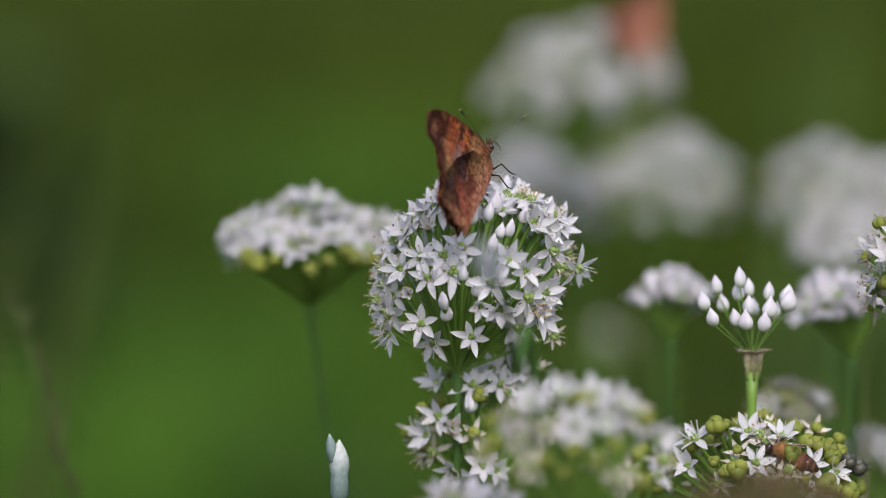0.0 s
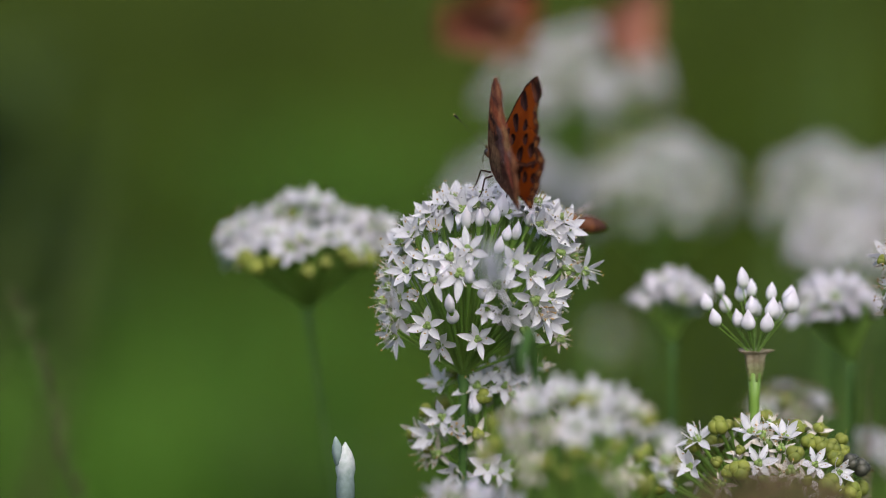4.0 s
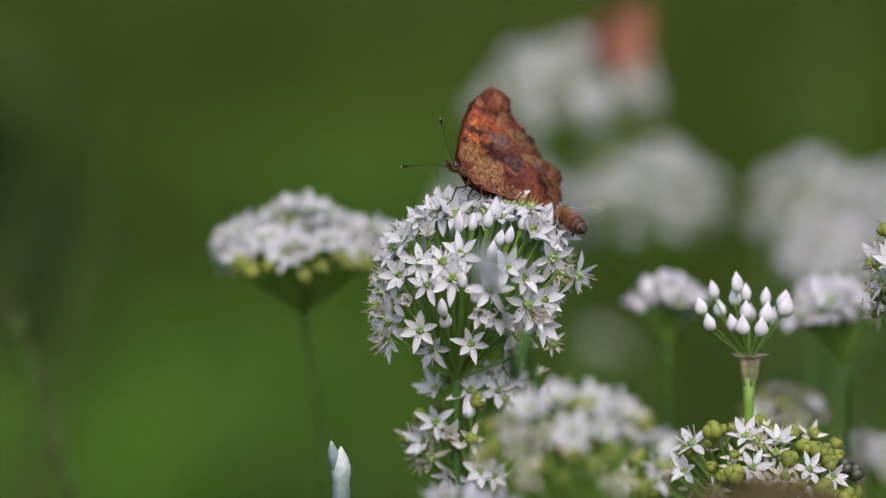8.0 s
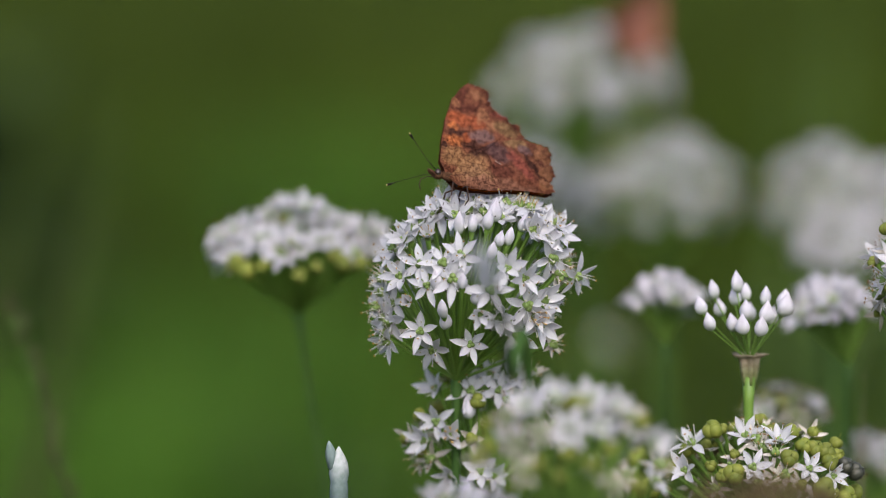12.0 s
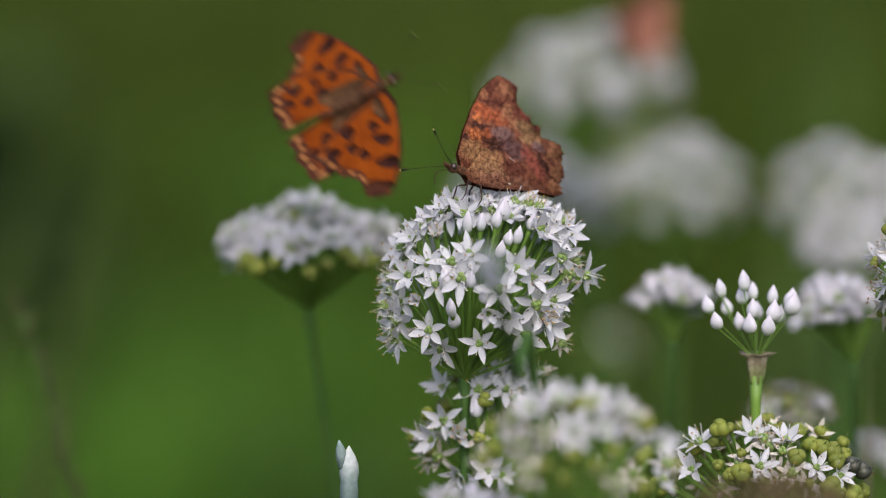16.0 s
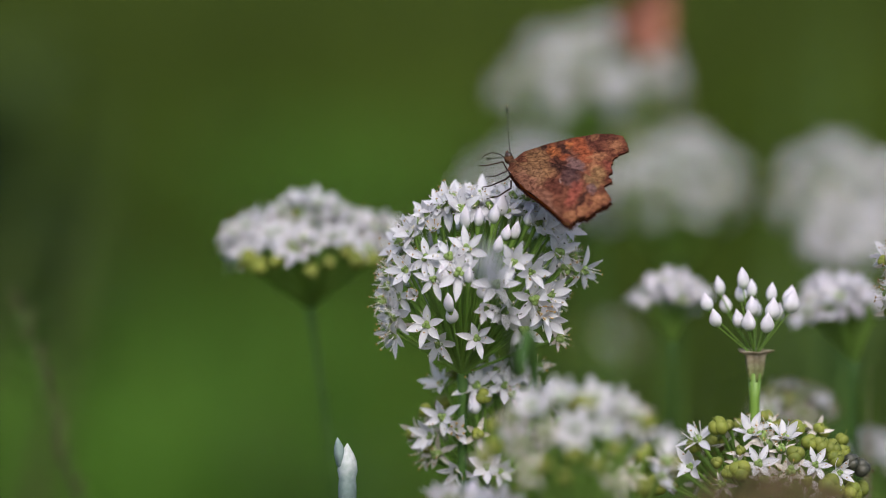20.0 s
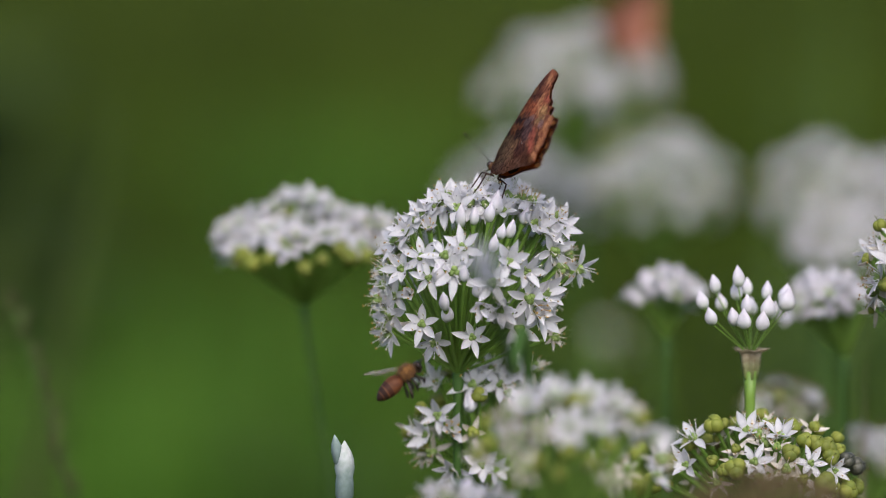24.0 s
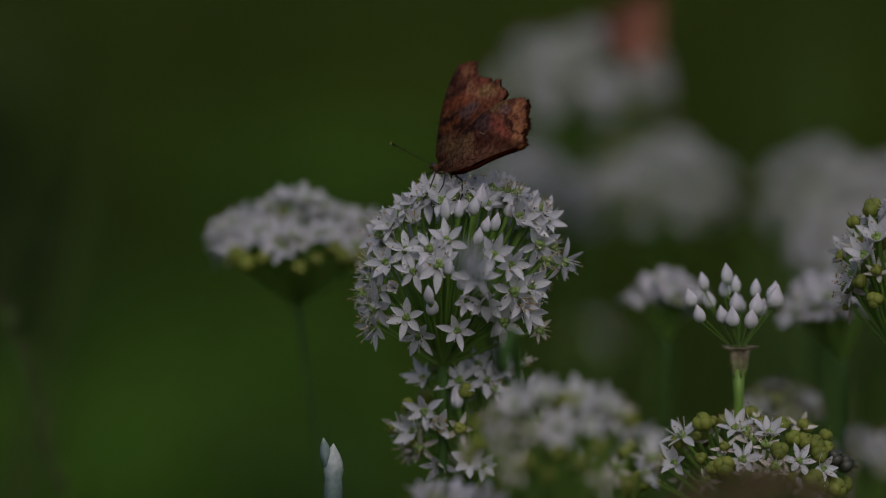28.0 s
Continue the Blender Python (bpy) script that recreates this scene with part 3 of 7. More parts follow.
LEFT_OPEN = [(-6.2, 11.9, 'open'), (-2.0, 13.0, 'open'), (2.5, 13.0, 'open'), (6.7, 12.0, 'open'), (-4.6, 9.0, 'open'), (0.1, 9.6, 'open'), (4.6, 9.6, 'open'), (9.0, 9.1, 'open'), (-17.6, 6.9, 'open'), (-14.1, 8.2, 'open'), (-9.9, 7.8, 'open'), (-16.0, 4.9, 'open'), (-12.2, 5.6, 'open'), (-8.0, 6.6, 'open'), (-6.2, 7.4, 'open'), (-3.3, 4.6, 'open'), (-0.7, 6.0, 'open'), (1.4, 4.6, 'open'), (-2.4, 3.3, 'open'), (11.2, 8.8, 'open'), (14.9, 7.8, 'open'), (17.8, 7.4, 'open'), (13.6, 5.8, 'open'), (16.5, 3.4, 'open'), (19.3, 5.5, 'open'), (-12.6, 2.6, 'open'), (6.0, 6.4, 'open')]
LEFT_FLANK = [(8.3, 6.4, 'open'), (11.7, 7.9, 'open'), (15.5, 7.2, 'open'), (13.6, 3.5, 'open'), (9.9, 9.3, 'open')]
LEFT_PODS = [(-13.8, -0.0, 'pod'), (-10.4, -0.5, 'pod'), (-4.1, 9.9, 'pod'), (5.1, 0.8, 'pod'), (10.9, 0.8, 'pod'), (1.2, -1.3, 'pod'), (14.6, 0.8, 'pod'), (-12.8, 1.3, 'pod'), (-7.0, 1.0, 'pod'), (9.3, 2.6, 'pod')]
main_flower = umbel_plant("white globe of garlic chive florets carrying a brown butterfly", (0.0007, -0.0025, 0.0000), (0.0030, -0.0025, 0.3903), (0.0072, -0.0007, 0.4114), (19.2 * R, 19.0 * R, 17.2 * R), 84, (8, 1.0, 0, 1), 3,
                          fine=True, spread=112, placed=MAIN_FACE + MAIN_CROWN + MAIN_SIDES + MAIN_BUDS + MAIN_BROW, behind=0.1, size=0.93, thick=1.0)
under_flower = umbel_plant("fading garlic chive umbel low behind the tallest stalk", (0.0084, 0.0141, 0.0000), (0.0093, 0.0050, 0.3623), (0.0113, 0.0043, 0.3773), (17.0 * R, 9.5 * R, 14.0 * R), 36, (5, 1, 2.5, 3), 11, fine=True, spread=100, placed=UNDER_OPEN + UNDER_FADED, behind=0.3, size=0.93)
umbel_plant("garlic chive umbel with green seed capsules among white florets", (0.0706, -0.0060, 0.0000), (0.0709, -0.0017, 0.3539), (0.0706, -0.0046, 0.3667), (19.5 * R, 17.0 * R, 13.0 * R), 64, (0.2, 0, 8, 1.5, 1.2), 21, fine=True, spread=100, placed=LOW_OPEN + LOW_PODS, behind=-0.15, size=0.86)
left_flower = umbel_plant("white domed garlic chive umbel on a slender stalk", (0.0234, 0.0556, 0.0000), (-0.0330, 0.0584, 0.3989), (-0.0333, 0.0594, 0.4096), (18.6 * R, 17.0 * R, 9.5 * R), 40, (9, 1, 0.6, 0), 31, spread=80, placed=LEFT_OPEN + LEFT_FLANK + LEFT_PODS, behind=0.0, lift=0.3, size=0.95, thick=0.75, ray_thick=0.65)
front_flower = umbel_plant("broad white garlic chive umbel on a stalk close by", (0.0261, -0.0726, 0.0), (0.0264, -0.0813, 0.3648), (0.0259, -0.08, 0.3802), (16.4 * R, 16.0 * R, 13.0 * R), 36, (2.5, 1, 7, 2), 41, spread=80, placed=FRONT_OPEN + FRONT_FADED, behind=0.0, size=0.88)
corner_flower = umbel_plant("white garlic chive umbel low among the stalks", (0.0036, -0.0665, 0.0000), (0.0044, -0.0658, 0.3532), (0.0048, -0.0650, 0.3628), (11.5 * R, 11.0 * R, 9.5 * R), 34, (8, 1, 0.3, 1), 51, spread=88)
umbel_plant("sparse half-withered umbel with pods beside the broad one", (0.0389, -0.0467, 0.0000), (0.0391, -0.0454, 0.3596), (0.0395, -0.0444, 0.3707), (8.0 * R, 6.0 * R, 8.0 * R), 11, (1, 0, 4, 1), 181, spread=80, size=0.95)
edge_flower = umbel_plant("garlic chive umbel with fat green capsules", (0.0996, -0.0130, 0.0000), (0.1054, -0.0102, 0.3951), (0.1049, -0.0086, 0.4124), (10.5 * R, 10.5 * R, 15 * R), 52, (5, 0, 8, 1), 61, spread=120)
mid_flower = umbel_plant("small white garlic chive umbel just opening", (0.0532, 0.0544, 0.0000), (0.0530, 0.0578, 0.3914), (0.0526, 0.0584, 0.3980), (7.0 * R, 6.5 * R, 6.6 * R), 20, (7, 4, 0, 0), 71, spread=74, lift=0.4, thick=0.65)
far_mid_flower = umbel_plant("white garlic chive umbel with buds and open florets", (0.0952, 0.0483, 0.0000), (0.0945, 0.0524, 0.3873), (0.0916, 0.0532, 0.3959), (9.2 * R, 8.5 * R, 8.0 * R), 34, (6, 4, 0, 0), 81, spread=80, lift=0.3, thick=0.8)
pale_low_flower = umbel_plant("withering pinkish garlic chive umbel low in the clump", (0.0826, 0.0632, 0.0000), (0.0826, 0.0651, 0.3609), (0.0819, 0.0662, 0.3729), (9.0 * R, 8.5 * R, 5.5 * R), 28, (3, 0, 0.5, 6, 1), 91, spread=85, size=0.85)
right_low_flower = umbel_plant("white garlic chive umbel low at the clump's side", (0.1047, 0.0830, 0.0000), (0.1050, 0.0843, 0.3430), (0.1045, 0.0856, 0.3580), (7.5 * R, 8.0 * R, 7.0 * R), 16, (2, 0, 0.5, 4, 2), 101, spread=85, size=0.8)
back_flower = umbel_plant("large white garlic chive umbel at the back of the clump", (0.0444, 0.2625, 0.0000), (0.0372, 0.2704, 0.4124), (0.0362, 0.2727, 0.4366), (23.5 * R, 22.0 * R, 17.0 * R), 84, (8, 1, 3, 0.5), 111, spread=104, size=0.9)
back_flower_two = umbel_plant("white globe-shaped garlic chive umbel at the back of the clump", (0.0632, 0.2526, 0.0000), (0.0584, 0.2582, 0.3869), (0.0576, 0.2601, 0.4092), (20.5 * R, 20.0 * R, 16.5 * R), 66, (8, 1, 3, 0.5), 121, spread=112, size=0.9)
back_flower_three = umbel_plant("dim white garlic chive umbel deep in the clump", (0.0300, 0.3319, 0.0000), (0.0291, 0.3378, 0.3793), (0.0266, 0.3396, 0.4005), (24.0 * R, 20.0 * R, 15.0 * R), 90, (8, 1, 0.5, 0.5), 131, spread=100)
back_flower_four = umbel_plant("pinkish white garlic chive umbel at the back of the clump", (0.1054, 0.2427, 0.0000), (0.1038, 0.2478, 0.3831), (0.1038, 0.2498, 0.4060), (17.5 * R, 17.0 * R, 14.0 * R), 62, (8, 1, 2, 1.5), 141, spread=110, size=0.9)
back_flower_five = umbel_plant("white garlic chive umbel at the far side of the clump", (0.1243, 0.2427, 0.0000), (0.1235, 0.2478, 0.3831), (0.1235, 0.2496, 0.4044), (14.0 * R, 14.0 * R, 13.0 * R), 54, (8, 1, 0.5, 1), 151, spread=105)
back_flower_six = umbel_plant("white garlic chive umbel on a lower stalk at the back", (0.1009, 0.1931, 0.0000), (0.1032, 0.1971, 0.3775), (0.1039, 0.1989, 0.3979), (11.0 * R, 11.0 * R, 9.0 * R), 44, (8, 1, 0.5, 1), 161, spread=100)


def bud_cluster():
    """The umbel that is still all in bud, on its stalk with the papery spathe."""
    base, o = Vector((0.0662, -0.0057, 0.0000)), Vector((0.0675, -0.0022, 0.3942))
    thing = new("chive_flower")
    thing.location = base
    tagged(thing, "garlic chive umbel of closed white buds above a papery spathe", "flower", "garlic chive flowers")
    rnd = random.Random(7)
    rel = o - base
    part("stalk", stalk_mesh((0, 0, 0), rel - Vector((0, 0, 3.5 * MM)), 1.5 * MM, 1.1 * MM), YOUNGSTALK, thing)
    collar = lathe([(-5.4 * MM, 1.15 * MM), (-4 * MM, 1.45 * MM), (-2 * MM, 1.75 * MM), (-0.2 * MM, 1.85 * MM), (0.8 * MM, 2.1 * MM), (1.4 * MM, 2.7 * MM), (1.6 * MM, 3.5 * MM), (1.45 * MM, 3.4 * MM), (0.6 * MM, 1.9 * MM)], 22, lobes=5, depth=0.3)
    part("spathe", collar, PAPER, thing, "papery tan spathe", Matrix.Translation(rel))
    for u, v, w, s in ((-2.7, 15.2, 0, 1.05), (-7.5, 13.6, 2, 0.95), (-10.3, 10.5, -2, 0.9), (-8.4, 7.2, -4, 0.9), (-5.9, 9.5, 3, 0.9), (-2.9, 12.0, 3, 0.9), (-0.4, 12.8, 5, 0.9), (-0.9, 9.5, -3, 0.95), (3.4, 12.2, 1, 0.95), (7.2, 10.0, -2, 1.1), (7.4, 11.0, 3, 1.0), (3.1, 9.0, -5, 1.0), (-1.6, 6.4, -5, 0.95), (1.9, 6.1, -6, 1.0), (-3.6, 6.7, -2, 0.9), (0.6, 8.2, 6, 0.9), (5.1, 7.6, 4, 0.9)):
        tip = rel + Vector((u * MM, w * MM, v * MM))
        ray = tip - rel
        part("pedicel", RAY, None, thing, m=facing(rel, ray) @ Matrix.Diagonal((0.15 * MM, 0.15 * MM, ray.length, 1)))
        out = (ray.normalized() * 0.5 + Vector((0, 0, 0.9))).normalized()
        part("bud", rnd.choice(BUDS), None, thing, m=facing(tip, out, rnd.uniform(0, 6)) @ Matrix.Scale(s * 0.87, 4))
    return thing


bud_cluster()


def spike_bud(label, base, tip, length, width, twin=True):
    """A young flower still wrapped in its pointed spathe."""
    base, tip = Vector(base), Vector(tip)
    thing = new("chive_bud")
    thing.location = base
    tagged(thing, label, "flower", "garlic chive buds")
    top = tip - base
    ax = top.normalized()
    foot = top - ax * length
    part("stalk", stalk_mesh((0, 0, 0), foot, 1.6 * MM, width * 0.36), STALK, thing)
    prof = [(0, 0.36), (0.1, 0.5), (0.3, 0.5), (0.42, 0.46), (0.55, 0.55), (0.7, 0.5), (0.82, 0.36), (0.93, 0.16), (1.0, 0.02)]
    part("spathe", lathe([(z * length, r * width) for z, r in prof], 14, lobes=3, depth=0.06), SPIKE, thing, "pale wrapped spathe", facing(foot, ax))
    if twin:
        part("bract_tip", lathe([(0, 0.2 * MM), (1.2 * MM, 1.0 * MM), (3.6 * MM, 1.25 * MM), (5.2 * MM, 1.0 * MM), (6.4 * MM, 0.5 * MM), (7.2 * MM, 0.05 * MM)], 12, lobes=3, depth=0.08), SPIKE, thing, m=facing(top + Vector((-1.25 * MM, -0.5 * MM, -5.8 * MM)), ax + Vector((-0.13, 0, 0))))
    return thing


def leaning_bud(way, foot, tip):
    """A pale bud whose curved stalk leans forward."""
    base = Vector(way[0])
    thing = new("chive_bud")
    thing.location = base
    tagged(thing, "pale bud on a grey-green stalk leaning forward", "flower", "garlic chive buds")
    pts = [Vector(p) - base for p in way] + [Vector(foot) - base]
    fine = []
    for a, b, c, d in zip([pts[0]] + pts, pts, pts[1:], pts[2:] + [pts[-1]]):
        for k in range(6):
            t = k / 6
            fine.append(0.5 * ((2 * b) + (c - a) * t + (2 * a - 5 * b + 4 * c - d) * t * t + (3 * b - a - 3 * c + d) * t ** 3))
    fine.append(pts[-1])
    part("stalk", tube(fine, 1.1 * MM, 9), STALK, thing)
    f, t = Vector(foot) - base, Vector(tip) - base
    n = (t - f).length
    part("spathe", lathe([(z * n, r * 4.3 * MM) for z, r in ((0, 0.24), (0.15, 0.45), (0.4, 0.55), (0.65, 0.5), (0.85, 0.28), (1.0, 0.02))], 14, lobes=3, depth=0.06), WHITE, thing, "pale wrapped spathe", facing(f, t - f))
    return thing


spike = spike_bud("narrow pale green bud in its pointed spathe", (-0.0239, -0.0179, 0.0000), (-0.0222, -0.0157, 0.3772), 13.5 * MM, 4.0 * MM)
veil = leaning_bud([(0.0198, -0.0467, 0.0000), (0.0193, -0.0546, 0.3694), (0.0144, -0.0770, 0.3999), (0.0119, -0.1058, 0.4150)], (0.0096, -0.1202, 0.4225), (0.0072, -0.1395, 0.4313))


def grass_spike(base, tip):
    """A wild grass with its narrow seed head."""
    base, tip = Vector(base), Vector(tip)
    thing = new("grass_stalk")
    thing.location = base
    tagged(thing, "brownish wild grass stalk with a narrow seed head", "grass")
    top = tip - base
    part("stalk", stalk_mesh((0, 0, 0), top, 1.0 * MM, 0.5 * MM, (0.01, 0, 0)), STALK, thing)
    rnd = random.Random(4)
    for i in range(70):
        s = 1 - 0.3 * i / 70
        p = top * s + Vector((0.01, 0, 0)) * math.sin(math.pi * s)
        d = Vector((rnd.uniform(-1, 1), rnd.uniform(-1, 1), 1.5)).normalized()
        part("spikelet", SPIKELET, None, thing, m=facing(p, d))
    return thing


SPIKELET = to_mesh("spikelet", lathe([(0, 0.2 * MM), (1.2 * MM, 0.7 * MM), (3.4 * MM, 0.5 * MM), (5 * MM, 0.05 * MM)], 6), SEEDHEAD)
grass_spike((-0.0199, 0.0916, 0.0000), (-0.1052, 0.0983, 0.3959))


def broad_leaf(name, label, base, tip, width, sag, material):
    """A long arching grass leaf with a fold along its middle."""
    base, tip = Vector(base), Vector(tip)
    bm = bmesh.new()
    rel = tip - base
    side = rel.cross(Vector((0, 1, 0))).normalized()
    rows = []
    for i in range(13):
        s = i / 12
        p = rel * s + Vector((0, 0, sag * math.sin(math.pi * s)))
        w = width * 0.5 * (0.55 + 0.45 * math.sin(math.pi * s)) * (1 - s ** 4)
        rows.append([bm.verts.new(p + side * w * k + Vector((0, 0.25 * w * (1 - abs(k)), 0))) for k in (-1, 0, 1)])
    for a, b in zip(rows, rows[1:]):
        for k in (0, 1):
            bm.faces.new((a[k], a[k + 1], b[k + 1], b[k]))
    thing = new(name)
    thing.location = base
    tagged(thing, label, "leaf")
    blade = part("blade", bm, material, thing)
    blade.modifiers.new("thickness", "SOLIDIFY").thickness = 0.0004
    part("midrib", tube([rel * s + Vector((0, 0.125 * width + 0.0008, sag * math.sin(math.pi * s))) for s in [i / 12 for i in range(12)]], [0.0009 * (1 - i / 14) for i in range(12)], 6), STALK, thing)
    return thing


# the leaf's shade is in its dark colour; nothing here casts it
broad_leaf("grass_leaf", "arching grass leaf, dark with shade put into its colour", (-0.1913, 0.4486, 0.0000), (-0.1025, 0.4544, 0.4499), 0.016, 0.02, LEAFDARK)
umbel_plant("brown withered umbel close by", (0.0613, -0.1056, 0.0000), (0.0625, -0.1253, 0.3681), (0.0622, -0.1245, 0.3765), (14.0 * R, 8.0 * R, 7.5 * R), 30, (0, 0, 0, 0, 1), 171, spread=95)
for tip_at, foot_at in (((0.0182, -0.0880, 0.3887), (0.0205, -0.0912, 0.0000)), ((0.0277, -0.0931, 0.3876), (0.0255, -0.0962, 0.0000)), ((0.0349, -0.0880, 0.3892), (0.0313, -0.0912, 0.0000)), ((0.0242, -0.0984, 0.3844), (0.0231, -0.1011, 0.0000))):
    broad_leaf("grass_leaf", "bright green grass leaf standing before the broad umbel", foot_at, tip_at, 0.0075, 0.0, FRONTLEAF)
broad_leaf("grass_leaf", "tall green grass leaf behind the flowers", (0.1565, 0.6886, 0.0000), (0.1499, 0.7080, 0.4801), 0.012, 0.0, LEAFLIGHT)
broad_leaf("grass_leaf", "tall green grass leaf behind the flowers", (0.1382, 0.7876, 0.0000), (0.1429, 0.8070, 0.4650), 0.010, 0.0, LEAFLIGHT)
# again a leaf whose shade comes from the dark green
broad_leaf("grass_leaf", "arching grass leaf, dark with shade put into its colour", (-0.2429, 0.5966, 0.0000), (-0.1362, 0.6040, 0.4384), 0.02, 0.03, LEAFDARK)

# added leaves, coloured dark to deepen the shade behind the low stalks
shade = random.Random(77)
for k in range(11):
    x, y = 0.058 + 0.0075 * k + shade.uniform(-0.003, 0.003), 0.13 + 0.17 * shade.random()
    broad_leaf("grass_leaf", "dark narrow leaf added for shade low among the flower stalks", (x * 1.05, y + 0.01, 0.0), (x + shade.uniform(-0.008, 0.008), y, 0.345 + 0.035 * shade.random()), 0.008, 0.004, LEAFDARK)
broad_leaf("grass_leaf", "dry pinkish straw leaf among the stalks", (0.0905, 0.0470, 0.0000), (0.0977, 0.0450, 0.3870), 0.0045, 0.0, STRAWLEAF)
umbel_plant("small dim white umbel deep behind the clump", (0.0500, 0.4500, 0.0000), (0.0505, 0.4500, 0.3320), (0.0507, 0.4500, 0.3440), (8.0 * R, 8.0 * R, 8.0 * R), 6, (4, 0, 2, 2), 191, spread=90)


def weed(base, height, spread, count, seed, material):
    """A bushy weed: a stem and pointed leaves set round it."""
    thing = new("weed")
    thing.location = base
    tagged(thing, "bushy dark green weed behind the flowers", "weed", "weeds")
    rnd = random.Random(seed)
    part("stem", tube([(0, 0, 0), (0.01, 0, height * 0.5), (-0.01, 0, height)], [4 * MM, 3 * MM, 1.5 * MM], 7), STALK, thing)
    for i in range(count):
        z = height * (0.1 + 0.9 * i / count)
        a = i * 2.4
        r = spread * (1.05 - 0.6 * i / count)
        d = Vector((math.cos(a), math.sin(a), rnd.uniform(0.1, 0.7))).normalized()
        part("leaf", WEEDLEAF, material, thing, m=Matrix.Translation((0, 0, z)) @ d.to_track_quat("X", "Z").to_matrix().to_4x4() @ Matrix.Scale(r, 4))
    return thing


def weed_leaf():
    bm = bmesh.new()
    rows = []
    for i in range(9):
        s = i / 8
        w = 0.2 * math.sin(math.pi * s ** 0.8) * (1 + 0.12 * (-1) ** i)
        z = 0.25 * s - 0.4 * s * s
        rows.append([bm.verts.new((s, k * w, z + 0.25 * w * abs(k))) for k in (-1, 0, 1)])
    for a, b in zip(rows, rows[1:]):
        for k in (0, 1):
            bm.faces.new((a[k], b[k], b[k + 1], a[k + 1]))
    return to_mesh("leaf", bm)


WEEDLEAF = weed_leaf()
weed((-0.1980, 1.0500, 0.0000), 0.335, 0.09, 70, 4, LEAFDARK)
weed((-0.2224, 1.1959, 0.0000), 0.385, 0.14, 80, 1, LEAFDARK)
weed((-0.2684, 1.4948, 0.0000), 0.37, 0.17, 80, 2, LEAFDARK)
weed((-0.1486, 2.5909, 0.0000), 0.26, 0.2, 40, 3, LEAFDARK)
weed((-0.0749, 0.8413, 0.0000), 0.26, 0.08, 44, 7, LEAFDARK)
weed((-0.0291, 0.7408, 0.0000), 0.27, 0.07, 44, 9, LEAFDARK)
weed((0.1987, 1.1889, 0.0000), 0.27, 0.16, 60, 5, LEAFDARK)
weed((0.1004, 1.2883, 0.0000), 0.24, 0.14, 50, 6, LEAFDARK)

# ---- butterflies ----
def marbled(name, ground, blots):
    """A marbled, bark-like wing underside: soft ragged blots (x, z, half-length, half-width in mm, turn, colour), radiating veins and a fine net near the root."""
    m = bpy.data.materials.new(name)
    m.use_nodes = True
    n, link = m.node_tree.nodes, m.node_tree.links.new
    bsdf = n["Principled BSDF"]

    def math_node(op, a, b=None):
        k = n.new("ShaderNodeMath")
        k.operation = op
        for slot, v in ((0, a), (1, b)):
            if isinstance(v, (int, float)):
                k.inputs[slot].default_value = v
            elif v is not None:
                link(v, k.inputs[slot])
        return k.outputs[0]

    def mixed(a, b, fac, blend="MIX"):
        k = n.new("ShaderNodeMix")
        k.data_type, k.blend_type = "RGBA", blend
        for slot, v in (("Factor", fac), ("A", a), ("B", b)):
            if isinstance(v, tuple):
                k.inputs[slot].default_value = (*v, 1)
            elif isinstance(v, (int, float)):
                k.inputs[slot].default_value = v
            else:
                link(v, k.inputs[slot])
        return k.outputs["Result"]

    tc, sep, warp = (n.new(k) for k in ("ShaderNodeTexCoord", "ShaderNodeSeparateXYZ", "ShaderNodeVectorMath"))
    wob, patch, fine = (n.new("ShaderNodeTexNoise") for _ in range(3))
    pos = tc.outputs["Object"]
    link(pos, sep.inputs[0])
    for tex, scale, detail in ((wob, 480, 8), (patch, 900, 6), (fine, 2600, 3)):
        tex.inputs["Scale"].default_value, tex.inputs["Detail"].default_value = scale, detail
        link(pos, tex.inputs["Vector"])
    warp.operation = "MULTIPLY_ADD"
    link(wob.outputs["Color"], warp.inputs[0])
    warp.inputs[1].default_value = (0.0042, 0.0042, 0.0042)
    link(pos, warp.inputs[2])
    colour = ground
    for x, z, rx, rz, turn, tone in blots:
        place, reach, soft = (n.new(k) for k in ("ShaderNodeMapping", "ShaderNodeVectorMath", "ShaderNodeMapRange"))
        place.vector_type = "TEXTURE"
        place.inputs["Location"].default_value = ((x + 2.1) * MM, 0, (z + 2.1) * MM)
        place.inputs["Rotation"].default_value = (0, -radians(turn), 0)
        place.inputs["Scale"].default_value = (rx * MM, 1, rz * MM)
        link(warp.outputs["Vector"], place.inputs["Vector"])
        reach.operation = "LENGTH"
        link(place.outputs["Vector"], reach.inputs[0])
        soft.interpolation_type = "SMOOTHSTEP"
        for slot, v in (("From Min", 1.3), ("From Max", 0.6), ("To Min", 0.0), ("To Max", 0.9)):
            soft.inputs[slot].default_value = v
        link(reach.outputs["Value"], soft.inputs["Value"])
        colour = mixed(colour, tone, soft.outputs["Result"])
    mottle = n.new("ShaderNodeValToRGB")
    for e, at, c in zip(mottle.color_ramp.elements, (0.36, 0.64), ((0.62, 0.55, 0.53), (1.72, 1.62, 1.52))):
        e.position, e.color = at, (*c, 1)
    link(patch.outputs["Fac"], mottle.inputs["Fac"])
    colour = mixed(colour, mottle.outputs["Color"], 0.85, "MULTIPLY")
    angle = math_node("ARCTAN2", sep.outputs["Z"], sep.outputs["X"])
    wave = math_node("ABSOLUTE", math_node("SINE", math_node("ADD", math_node("MULTIPLY", angle, 7.0), math_node("MULTIPLY", wob.outputs["Fac"], 0.7))))
